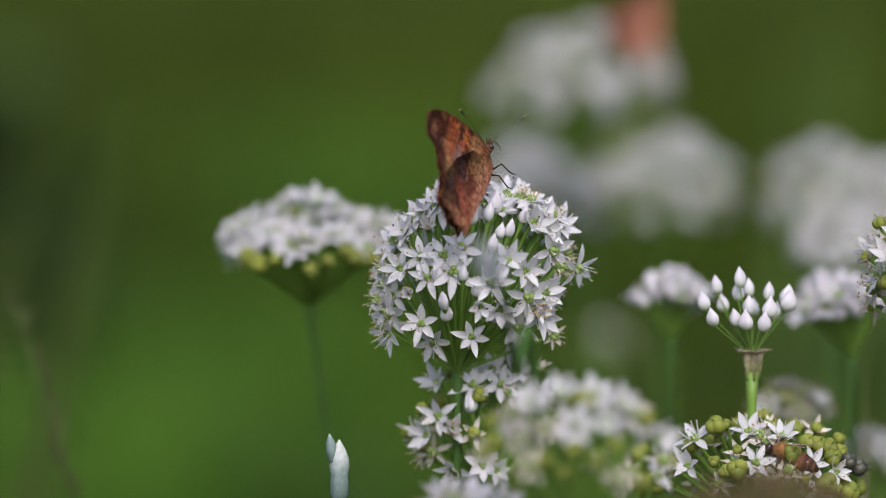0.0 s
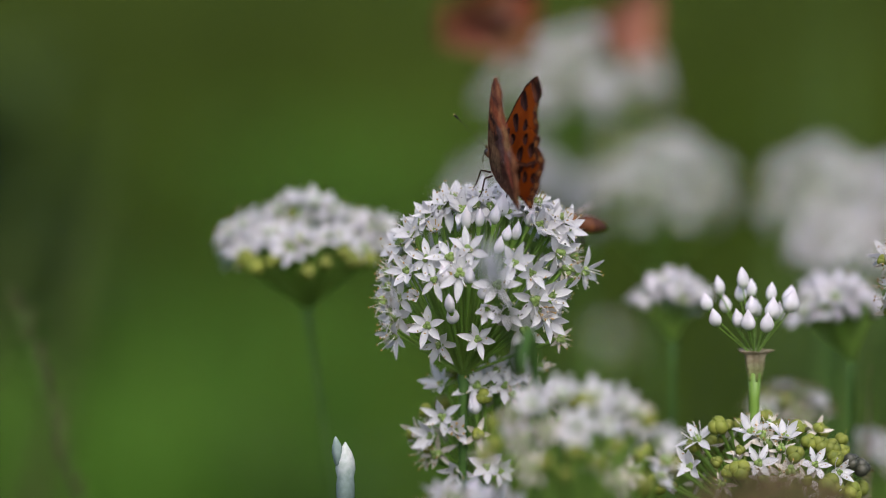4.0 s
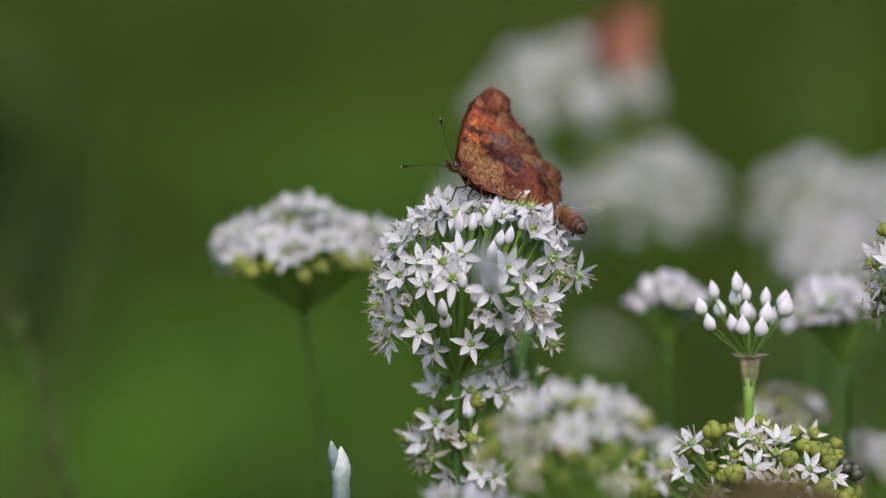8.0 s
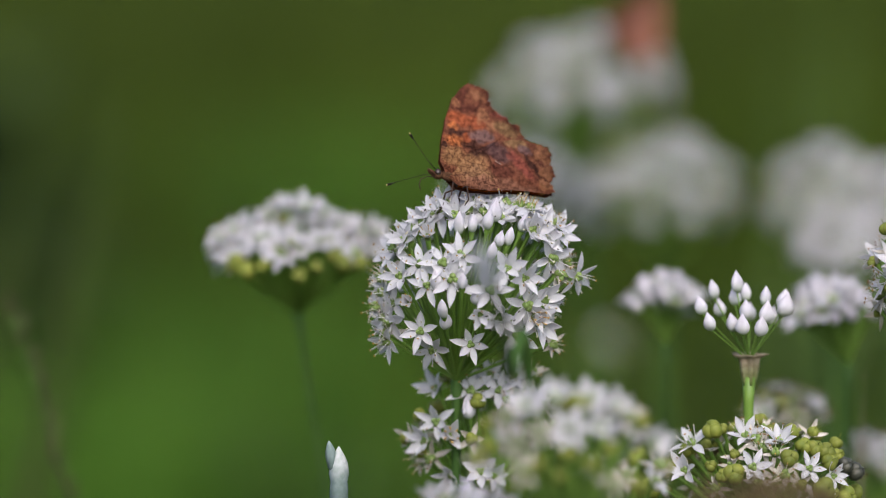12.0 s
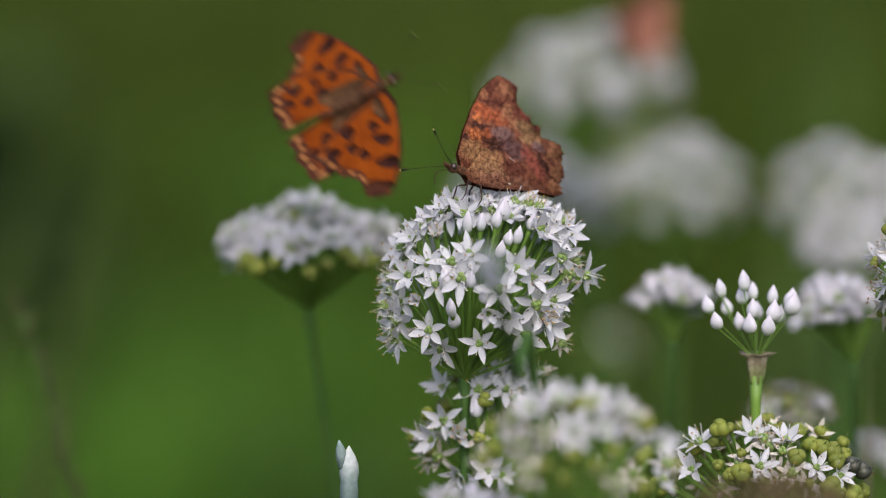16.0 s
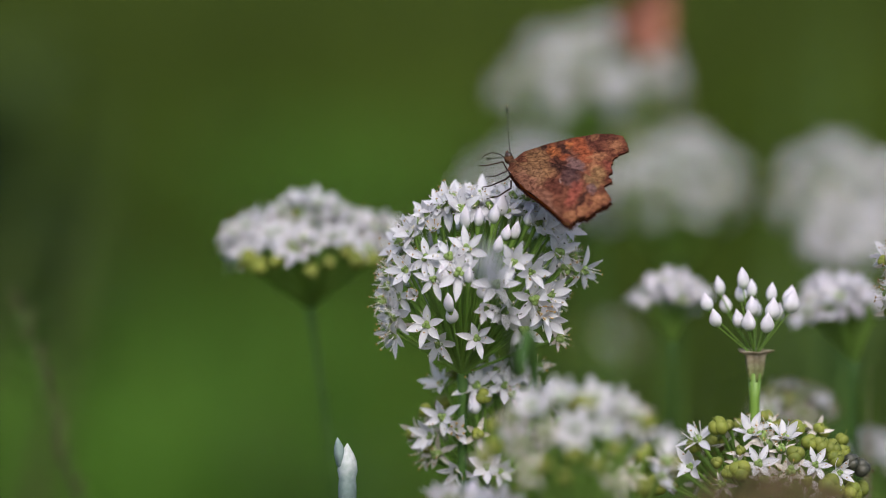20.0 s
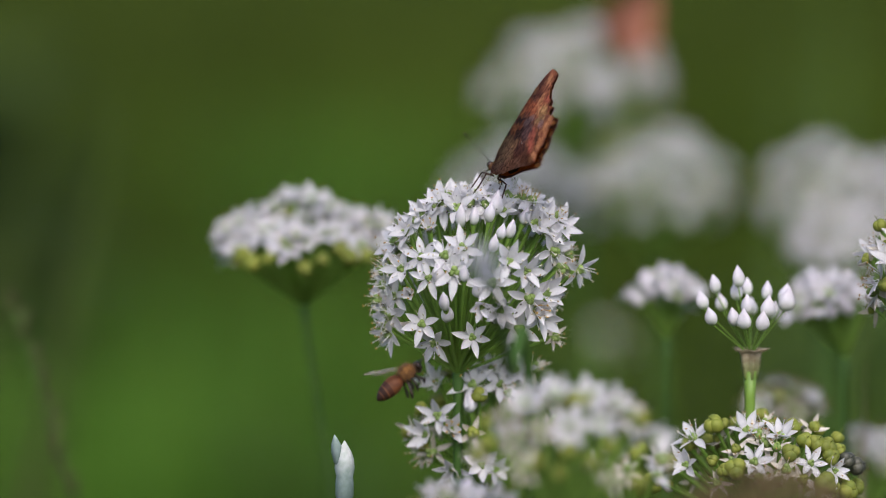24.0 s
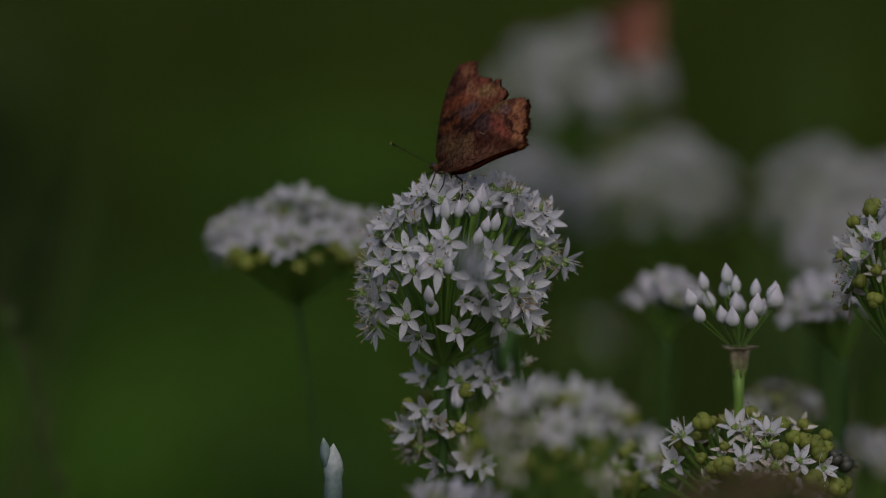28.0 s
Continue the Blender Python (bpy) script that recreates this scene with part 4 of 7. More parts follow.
    colour = mixed(colour, (0.42, 0.36, 0.34), math_node("MULTIPLY", math_node("LESS_THAN", wave, 0.07), 0.5), "MULTIPLY")
    away = n.new("ShaderNodeVectorMath")
    away.operation = "LENGTH"
    link(pos, away.inputs[0])
    net = n.new("ShaderNodeTexVoronoi")
    net.feature = "DISTANCE_TO_EDGE"
    net.inputs["Scale"].default_value = 560
    link(warp.outputs["Vector"], net.inputs["Vector"])
    near = math_node("MULTIPLY", math_node("LESS_THAN", away.outputs["Value"], 0.0105), 0.4)
    colour = mixed(colour, (0.24, 0.18, 0.17), math_node("MULTIPLY", math_node("LESS_THAN", net.outputs["Distance"], 0.06), math_node("ADD", near, 0.22)), "MULTIPLY")
    link(colour, bsdf.inputs["Base Color"])
    bsdf.inputs["Roughness"].default_value = 0.75
    bsdf.inputs["Specular IOR Level"].default_value = 0.06
    b = n.new("ShaderNodeBump")
    b.inputs["Strength"].default_value, b.inputs["Distance"].default_value = 0.3, 0.0002
    link(fine.outputs["Fac"], b.inputs["Height"])
    link(b.outputs["Normal"], bsdf.inputs["Normal"])
    glow, both = n.new("ShaderNodeBsdfTranslucent"), n.new("ShaderNodeMixShader")
    link(colour, glow.inputs["Color"])
    both.inputs["Fac"].default_value = 0.42
    link(bsdf.outputs["BSDF"], both.inputs[1])
    link(glow.outputs["BSDF"], both.inputs[2])
    link(both.outputs["Shader"], n["Material Output"].inputs["Surface"])
    return m


TAN_W, EMBER, RUST, UMBER, SOOT, MAUVE, DUSK, OLIVE, BRICK, STRAW, CHALK = ((0.36, 0.17, 0.085), (0.50, 0.175, 0.06), (0.38, 0.11, 0.045), (0.12, 0.043, 0.028), (0.060, 0.028, 0.021), (0.20, 0.125, 0.115),
                                                                           (0.105, 0.058, 0.053), (0.30, 0.185, 0.085), (0.27, 0.082, 0.056), (0.33, 0.185, 0.085), (0.60, 0.50, 0.42))
FORE_UNDER = marbled("forewing_underside", (0.21, 0.082, 0.046), [
    (-2.6, 22.2, 2.0, 1.5, 0, TAN_W), (0.9, 20.4, 1.5, 3.4, 10, UMBER), (1.8, 18.7, 0.8, 0.7, 0, TAN_W), (-2.3, 18.2, 4.6, 1.3, -8, UMBER), (-5.4, 22.6, 0.8, 2.6, 0, UMBER), (-11.4, 17.9, 3.0, 0.8, 20, UMBER),
    (1.1, 14.8, 2.5, 1.6, 0, RUST), (1.7, 12.7, 1.5, 0.8, 0, EMBER), (-2.8, 15.1, 3.2, 1.5, 0, (0.33, 0.098, 0.042)), (0.4, 11.3, 2.8, 1.1, 0, SOOT), (0.5, 9.1, 2.5, 1.2, 0, EMBER), (-1.9, 10.5, 1.2, 1.2, 0, RUST),
    (-3.4, 9.0, 2.8, 1.7, 0, SOOT), (-5.3, 12.1, 2.9, 1.6, 0, MAUVE), (-4.8, 17.4, 1.4, 2.0, 0, TAN_W)] + [(-7.0, 15.4, 1.2, 1.6, 0, TAN_W), (-8.6, 18.4, 1.8, 1.1, 0, BRICK), (-10.4, 15.4, 3.0, 1.6, 15, OLIVE),
    (0.6, 5.2, 3.0, 2.6, 0, STRAW), (3.0, 7.2, 0.5, 1.4, 0, SOOT)])
HIND_UNDER = marbled("hindwing_underside", (0.19, 0.075, 0.043), [
    (-3.0, 3.5, 5.0, 4.4, 0, STRAW), (-6.0, 1.8, 4.0, 2.6, 0, (0.29, 0.165, 0.085)), (-11.0, 0.7, 9.5, 1.9, -6, (0.29, 0.14, 0.09)), (-5.0, 8.4, 3.0, 1.9, 10, SOOT), (-6.9, 10.9, 2.6, 1.2, 40, MAUVE),
    (-9.6, 9.4, 3.8, 2.2, 20, DUSK), (-10.6, 4.6, 3.4, 1.8, 0, UMBER), (-14.8, 7.4, 4.2, 1.4, 42, BRICK), (-17.6, 8.2, 4.2, 0.8, 48, SOOT), (-12.9, 12.9, 3.0, 1.4, 10, OLIVE), (-15.2, 11.8, 1.5, 1.1, 0, MAUVE)] + [
    (-19.2, 11.3, 1.9, 2.5, 0, TAN_W), (-20.8, 7.6, 1.5, 2.6, 0, TAN_W), (-21.4, 4.3, 1.6, 1.4, 0, TAN_W), (-19.6, 9.4, 1.8, 0.35, 20, UMBER), (-20.6, 5.8, 1.8, 0.35, 0, UMBER), (-9.7, 6.6, 0.6, 0.22, 20, CHALK)])
ORANGE = mat("wing_orange", [(0.26, 0.048, 0.003), (0.44, 0.10, 0.006)], 0.8, 250, translucent=0.5)
BROWNBASE = mat("wing_base_hair", [(0.05, 0.026, 0.012), (0.11, 0.055, 0.024)], 0.95, 500, bump=0.4)
ORANGE.node_tree.nodes["Principled BSDF"].inputs["Specular IOR Level"].default_value = 0.1
BLACKSPOT = mat("wing_spot", [(0.02, 0.008, 0.006), (0.05, 0.016, 0.01)], 0.8, 400)
RIM = mat("wing_rim", [(0.030, 0.011, 0.007), (0.085, 0.028, 0.013)], 0.75, 350)
TANSPOT = mat("wing_tan_spot", [(0.26, 0.10, 0.028), (0.38, 0.17, 0.055)], 0.75, 350)
FUR = mat("insect_fur", [(0.05, 0.024, 0.013), (0.11, 0.055, 0.028)], 0.95, 900, bump=0.6)
LEG = mat("insect_leg", [(0.025, 0.016, 0.012), (0.07, 0.04, 0.028)], 0.6, 500)
FEELER = mat("antenna_dark", [(0.02, 0.018, 0.012), (0.05, 0.04, 0.025)], 0.6, 500)
CLUB = mat("antenna_club", [(0.01, 0.01, 0.008), (0.03, 0.03, 0.015)], 0.5, 500)
CLUBTIP = mat("antenna_tip", [(0.5, 0.4, 0.12), (0.65, 0.55, 0.2)], 0.6, 500)
EYE_DARK = mat("insect_eye", [(0.02, 0.012, 0.008), (0.05, 0.03, 0.02)], 0.25, 700)
for dry in (BLACKSPOT, RIM, TANSPOT, FUR, FEELER, CLUB, LEG, BROWNBASE):
    dry.node_tree.nodes["Principled BSDF"].inputs["Specular IOR Level"].default_value = 0.06

FORE = [(1.4, -0.6), (3.6, 3.2), (3.8, 8.6), (3.6, 13.9), (2.7, 19.5), (1.1, 22.8), (-0.5, 24.7), (-3.4, 24.6), (-5.7, 24.4), (-5.7, 22.5), (-6.8, 20.3), (-8.7, 19.1), (-10.6, 18.6), (-11.6, 17.5), (-13.9, 17.8), (-13.8, 16.0), (-15.0, 15.3), (-16.5, 13.4), (-13.0, 9.4), (-6.1, 4.0)]
HIND = [(1.0, -0.7), (-2.2, 6.4), (-7.9, 11.5), (-13.3, 14.0), (-17.6, 14.3), (-20.7, 14.0), (-21.6, 12.3), (-21.4, 10.5), (-22.9, 8.5), (-23.0, 7.0), (-22.1, 5.6), (-23.5, 3.1), (-21.8, 2.3), (-18.8, 1.8), (-14.4, 0.8), (-8.3, -1.1), (-4.5, -1.9), (-0.6, -2.0)]


def smooth_outline(points, ragged, seed):
    """A closed outline in mm, with small teeth between the corners of the outer edge."""
    rnd = random.Random(seed)
    out = []
    for i, (x, z) in enumerate(points):
        x2, z2 = points[(i + 1) % len(points)]
        d = math.hypot(x2 - x, z2 - z)
        k = max(1, round(d / (0.6 if ragged[0] <= i < ragged[1] else 0.9)))
        for j in range(k):
            s = j / k
            nx, nz = (z2 - z) / d, -(x2 - x) / d
            b = math.sin(math.pi * s) * 0.16 * d * (0.9 if ragged[0] <= i < ragged[1] else -0.25) + rnd.uniform(-0.1, 0.1) * (3 if ragged[0] <= i < ragged[1] else 1)
            if ragged[0] <= i < ragged[1] and j % 2:
                b -= 1.0
            out.append((x + (x2 - x) * s + nx * b * 0.42, z + (z2 - z) * s + nz * b * 0.42, ragged[0] <= i < ragged[1], j))
    return out


def wing_mesh(name, points, ragged, side, seed, top, low, rim, middle):
    """A thin wing in the xz plane, its underside outwards: a sheet of two faces with an edge. side: 1 left, -1 right."""
    line = smooth_outline(points, ragged, seed)
    out = [(p[0] * MM, p[1] * MM) for p in line]
    cx, cz = middle[0] * MM, middle[1] * MM
    bm = bmesh.new()
    rings = [[(cx + (x - cx) * f, cz + (z - cz) * f) for x, z in out] for f in (1.0, 0.91, 0.8, 0.7, 0.45, 0.2)]
    n = len(out)
    first = [bm.verts.new((x, 0.05 * MM * side, z)) for x, z in out]
    bm.faces.new(first if side < 0 else first[::-1]).material_index = 0
    vs = [[bm.verts.new((x, -0.05 * MM * side, z)) for x, z in ring] for ring in rings]
    mid = bm.verts.new((cx, -0.05 * MM * side, cz))
    for li, (a, b) in enumerate(zip(vs, vs[1:])):
        for k in range(n):
            v = (a[k], a[(k + 1) % n], b[(k + 1) % n], b[k])
            f = bm.faces.new(v if side > 0 else v[::-1])
            # brown edge, a row of tan lozenges, then dark dashes
            f.material_index = 1
            if li == 0:
                f.material_index = 2
            elif line[k][2] and li == 1:
                f.material_index = 3 if k % 6 in (1, 2, 3) else 2
            elif line[k][2] and li == 2:
                f.material_index = 1 if k % 6 == 5 else 2
    for k in range(n):
        v = (vs[-1][k], vs[-1][(k + 1) % n], mid)
        bm.faces.new(v if side > 0 else v[::-1]).material_index = 1
        bm.faces.new((first[k], first[(k + 1) % n], vs[0][(k + 1) % n], vs[0][k])).material_index = 0
    return to_mesh(name, bm, low, top, rim, TANSPOT if rim is RIM or rim is FORE_UNDER else rim)


def blot_mesh(name, blot, side, material):
    """A thin rounded blot lying on the upper face of a wing: (x, z, rx, rz, turn) in mm and degrees."""
    bm = bmesh.new()
    x, z, rx, rz, turn = blot
    a = radians(turn)
    rings = []
    for lift in (0.06, 0.13):
        ring = []
        for k in range(12):
            t = 2 * math.pi * k / 12
            r = 1.14 + 0.16 * math.sin(3 * t + x * 3 + z)
            u, w = rx * r * math.cos(t), rz * r * math.sin(t)
            px, pz = x + u * math.cos(a) - w * math.sin(a), z + u * math.sin(a) + w * math.cos(a)
            ring.append(bm.verts.new((px * MM, -side * lift * MM, pz * MM)))
        rings.append(ring)
    bm.faces.new(rings[0])
    bm.faces.new(rings[1][::-1])
    for k in range(12):
        bm.faces.new((rings[0][k], rings[0][(k + 1) % 12], rings[1][(k + 1) % 12], rings[1][k]))
    return to_mesh(name, bm, material)


FORE_BLOTS = [(-0.35, 11.5, 2.0, 1.15, 20), (0.3, 17.0, 2.3, 1.4, 10), (-4.9, 14.4, 1.1, 1.1, 0), (-7.4, 12.6, 1.1, 1.15, 0), (-11.8, 13.3, 1.5, 1.5, 0), (-8.0, 8.9, 1.4, 1.5, 0), (-2.2, 8.2, 1.1, 1.1, 0), (1.0, 7.3, 0.9, 0.9, 0)]
HIND_BLOTS = [(-10.9, 9.4, 1.0, 0.95, 0), (-15.6, 10.6, 1.5, 1.4, 0), (-10.9, 6.0, 1.3, 1.2, 0), (-14.6, 5.7, 1.2, 1.15, 0), (-18.3, 8.0, 1.1, 1.1, 0), (-7.0, 8.0, 1.1, 1.0, 0)]
APEX = [(-2.7, 22.3, 3.0, 1.5, 0)]
TAN_BLOTS = [(-15.0, 11.8, 0.7, 0.6, 0)]


SPOT_MESHES = {}


def spot_mesh(kind, blot, s, material):
    if (blot, s) not in SPOT_MESHES:
        SPOT_MESHES[blot, s] = blot_mesh(kind, blot, s, material)
    return SPOT_MESHES[blot, s]


def butterfly(label, top=None, low=None, rim=None, spots=True, spread=4.0):
    """A butterfly, head towards +x: body, head, eyes, antennae, tongue, legs and four hinged wings."""
    top, fore, hind, rim = top or ORANGE, low or FORE_UNDER, low or HIND_UNDER, rim or RIM
    thing = new("butterfly")
    tagged(thing, label, "butterfly", "butterflies")
    bm = bmesh.new()
    egg(bm, (-2.2 * MM, 0, 0.1 * MM), (2.6 * MM, 0.95 * MM, 1.3 * MM), Matrix.Rotation(0.12, 4, "Y"), 16, 10)
    part("thorax", bm, FUR, thing)
    ax = Matrix.Translation((-4.2 * MM, 0, 0.2 * MM)) @ Matrix.Rotation(-radians(80), 4, "Y")
    part("abdomen", lathe([(0, 0.6 * MM), (1.2 * MM, 0.9 * MM), (3 * MM, 0.95 * MM), (4.2 * MM, 0.9 * MM), (6.6 * MM, 0.85 * MM), (8.8 * MM, 0.65 * MM), (10.6 * MM, 0.2 * MM)], 14, m=ax), FUR, thing)
    part("neck", egg(bmesh.new(), (1.0 * MM, 0, -0.3 * MM), (1.9 * MM, 0.95 * MM, 1.15 * MM), None, 14, 9), FUR, thing)
    head = part("head", egg(bmesh.new(), (3.3 * MM, 0, -0.6 * MM), (1.1 * MM, 1.15 * MM, 1.05 * MM), None, 14, 9), FUR, thing)
    for s in (1, -1):
        part("eye", egg(bmesh.new(), (3.6 * MM, s * 0.92 * MM, -0.45 * MM), (0.72 * MM, 0.5 * MM, 0.75 * MM), None, 12, 8), EYE_DARK, head)
        part("palp", tube([(4.0 * MM, s * 0.4 * MM, -0.9 * MM), (5.0 * MM, s * 0.35 * MM, -0.4 * MM), (5.9 * MM, s * 0.3 * MM, 0.1 * MM)], [0.36 * MM, 0.38 * MM, 0.08 * MM], 7), FUR, head)
        reach = [(3.9, 0.5, 0.0), (6.8, 2.1, 0.1 + s * 0.9), (9.5, 4.1, 0.2 + s * 1.9), (11.6, 5.7, 0.3 + s * 2.7)]
        feel = part("antenna", tube([(x * MM, s * y * MM, z * MM) for x, y, z in reach], [0.1 * MM, 0.07 * MM, 0.07 * MM, 0.09 * MM], 6), FEELER, thing)
        end = Vector((11.6, s * 5.7, 0.3 + s * 2.7)) * MM
        way = Vector((2.1, s * 1.6, 0.1 + s * 0.8)).normalized() * MM
        part("club", tube([end - way * 0.3, end + way * 0.6, end + way * 1.3], [0.1 * MM, 0.28 * MM, 0.24 * MM], 7), CLUB, feel)
        part("club_tip", egg(bmesh.new(), end + way * 1.45, (0.2 * MM, 0.2 * MM, 0.2 * MM), None, 8, 6), CLUBTIP, feel, "pale yellow tip")
        for i, (x, foot) in enumerate(((2.2, 4.6), (0.6, 1.6), (-0.8, -2.4))):
            if i == 0:
                continue
            knee = ((x + (foot - x) * 0.7) * MM - 0.9 * MM, s * 2.6 * MM, -3.0 * MM)
            part("leg", tube([((x - 1.7) * MM, s * 0.8 * MM, -2.6 * MM), knee, (foot * MM - 1.1 * MM, s * 3.0 * MM, -6.4 * MM), (foot * MM - 0.4 * MM, s * 3.2 * MM, -8.2 * MM)], [0.24 * MM, 0.2 * MM, 0.15 * MM, 0.1 * MM], 6), LEG, thing)
    part("tongue", tube([(3.9 * MM, 0, -1.3 * MM), (5.6 * MM, 0, -1.7 * MM), (7.0 * MM, 0, -2.9 * MM), (7.2 * MM, 0, -4.4 * MM), (6.7 * MM, 0, -5.6 * MM)], 0.12 * MM, 5), LEG, thing)
    wings = []
    for s, n in ((1, "left"), (-1, "right")):
        fw = part("forewing", wing_mesh("forewing", FORE, (6, 17), s, 3, top, fore, rim, (-3.0, 14.0)), None, thing)
        hw = part("hindwing", wing_mesh("hindwing", [(x, z) for x, z in HIND], (4, 12), s, 5, top, hind, rim, (-11.5, 6.0)), None, thing)
        if spots:
            for wing, blots, kind, material in ((fw, FORE_BLOTS, "dark_spot", BLACKSPOT), (hw, HIND_BLOTS, "dark_spot", BLACKSPOT), (hw, TAN_BLOTS, "tan_spot", TANSPOT), (fw, APEX, "apex_patch", RIM)):
                for blot in blots:
                    part(kind, spot_mesh(kind, blot, s, material), None, wing)
        if spots:
            for k, blot in enumerate(((-7.0, 2.5, 5.4, 2.3, -8), (-0.4, 4.4, 2.2, 1.2, 75))):
                part("root_hair", spot_mesh("root_hair", blot, s, BROWNBASE), None, hw if k == 0 else fw, "brown hairy wing root")
        wings.append((s, fw, hw))
    for s, fw, hw in wings:
        fw.matrix_basis = wing_pose(s, spread, 0)
        hw.matrix_basis = wing_pose(s, spread, 0, True)
    return thing, wings


def wing_pose(s, spread, swing, hind=False):
    """The pose of a wing opened by spread degrees from upright; swing: turned back in its own plane."""
    return pose(0, s * (0.95 if hind else 0.72) * MM, -0.4 * MM) @ pose(0, 0, 0, -s * spread, 0, 0) @ pose(0, 0, 0, 0, swing, 0)


def key_butterfly(thing, wings, rows):
    """rows: seconds, x, y, z, three turns, opening of the left and of the right wings, swing of the forewings and of the hindwings."""
    walk(thing, [(r[0], pose(*r[1:7])) for r in rows])
    for s, fw, hw in wings:
        walk(fw, [(r[0], wing_pose(s, r[7] if s > 0 else r[8], r[9])) for r in rows])
        walk(hw, [(r[0], wing_pose(s, r[7] if s > 0 else r[8], r[10] if len(r) > 10 else 0, True)) for r in rows])


sitter, sitter_wings = butterfly("brown marbled angular-winged butterfly feeding on white florets")
flyer, flyer_wings = butterfly("orange butterfly with black spots, flying with open wings", spread=60)
rival, rival_wings = butterfly("orange butterfly with black spots, chasing another butterfly", spread=60)
RESTWING = mat("rester_underside", [(0.30, 0.10, 0.05), (0.46, 0.20, 0.12)], 0.8, 250, translucent=0.2)
rester, rester_wings = butterfly("orange-brown butterfly resting on an umbel at the back", low=RESTWING, rim=FORE_UNDER, spread=10)
PALEWING = mat("pale_wing", [(0.40, 0.42, 0.37), (0.52, 0.53, 0.48)], 0.7, 250, translucent=0.3)
passer, passer_wings = butterfly("white butterfly passing behind the flowers", PALEWING, PALEWING, PALEWING, False, 50)


# ---- honey bees ----
BANDS = along(mat("bee_abdomen", [(0.11, 0.033, 0.01), (0.18, 0.06, 0.014)], 0.65, 600, bump=0.3),
              [(0.0, (0.12, 0.10, 0.10)), (0.12, (0.2, 0.14, 0.12)), (0.16, (1.0, 1.2, 1.5)), (0.2, (0.16, 0.12, 0.1)), (0.3, (0.22, 0.16, 0.12)), (0.34, (1.1, 1.3, 1.6)), (0.38, (0.3, 0.2, 0.16)),
               (0.5, (0.45, 0.35, 0.3)), (0.54, (1.1, 1.2, 1.3)), (0.6, (1, 1, 1)), (1.0, (0.95, 0.9, 0.85))], "X", -8.2 * MM, -1.2 * MM)
BEEFUR = mat("bee_fur", [(0.11, 0.05, 0.015), (0.30, 0.14, 0.035)], 0.95, 900, bump=0.8, sheen=0.1)
BEEDARK = mat("bee_dark", [(0.015, 0.012, 0.01), (0.05, 0.035, 0.025)], 0.4, 600)


def film_mat():
    m = bpy.data.materials.new("bee_wing")
    m.use_nodes = True
    b = m.node_tree.nodes["Principled BSDF"]
    b.inputs["Base Color"].default_value = (0.55, 0.45, 0.35, 1)
    b.inputs["Roughness"].default_value, b.inputs["Alpha"].default_value = 0.25, 0.38
    return m


FILM = film_mat()


def fuzz(centre, radii, count, length):
    """Short bristles standing on an ellipsoid, in mm."""
    rnd = random.Random(12)
    bm = bmesh.new()
    for i in range(count):
        z = 1 - 2 * (i + 0.5) / count
        a = 2.39996 * i
        d = Vector((math.sqrt(1 - z * z) * math.cos(a), math.sqrt(1 - z * z) * math.sin(a), z))
        foot = Vector((centre[0] + d.x * radii[0], centre[1] + d.y * radii[1], centre[2] + d.z * radii[2])) * MM
        tip = foot + (d + Vector((rnd.uniform(-1, 1), rnd.uniform(-1, 1), rnd.uniform(-1, 1))) * 0.5) * length * rnd.uniform(0.6, 1.2) * MM
        side = d.orthogonal().normalized() * 0.07 * MM
        other = d.cross(side)
        v = [bm.verts.new(q) for q in (foot + side, foot - side * 0.5 + other * 0.87, foot - side * 0.5 - other * 0.87, tip)]
        for f in ((0, 1, 3), (1, 2, 3), (2, 0, 3)):
            bm.faces.new([v[k] for k in f])
    return bm


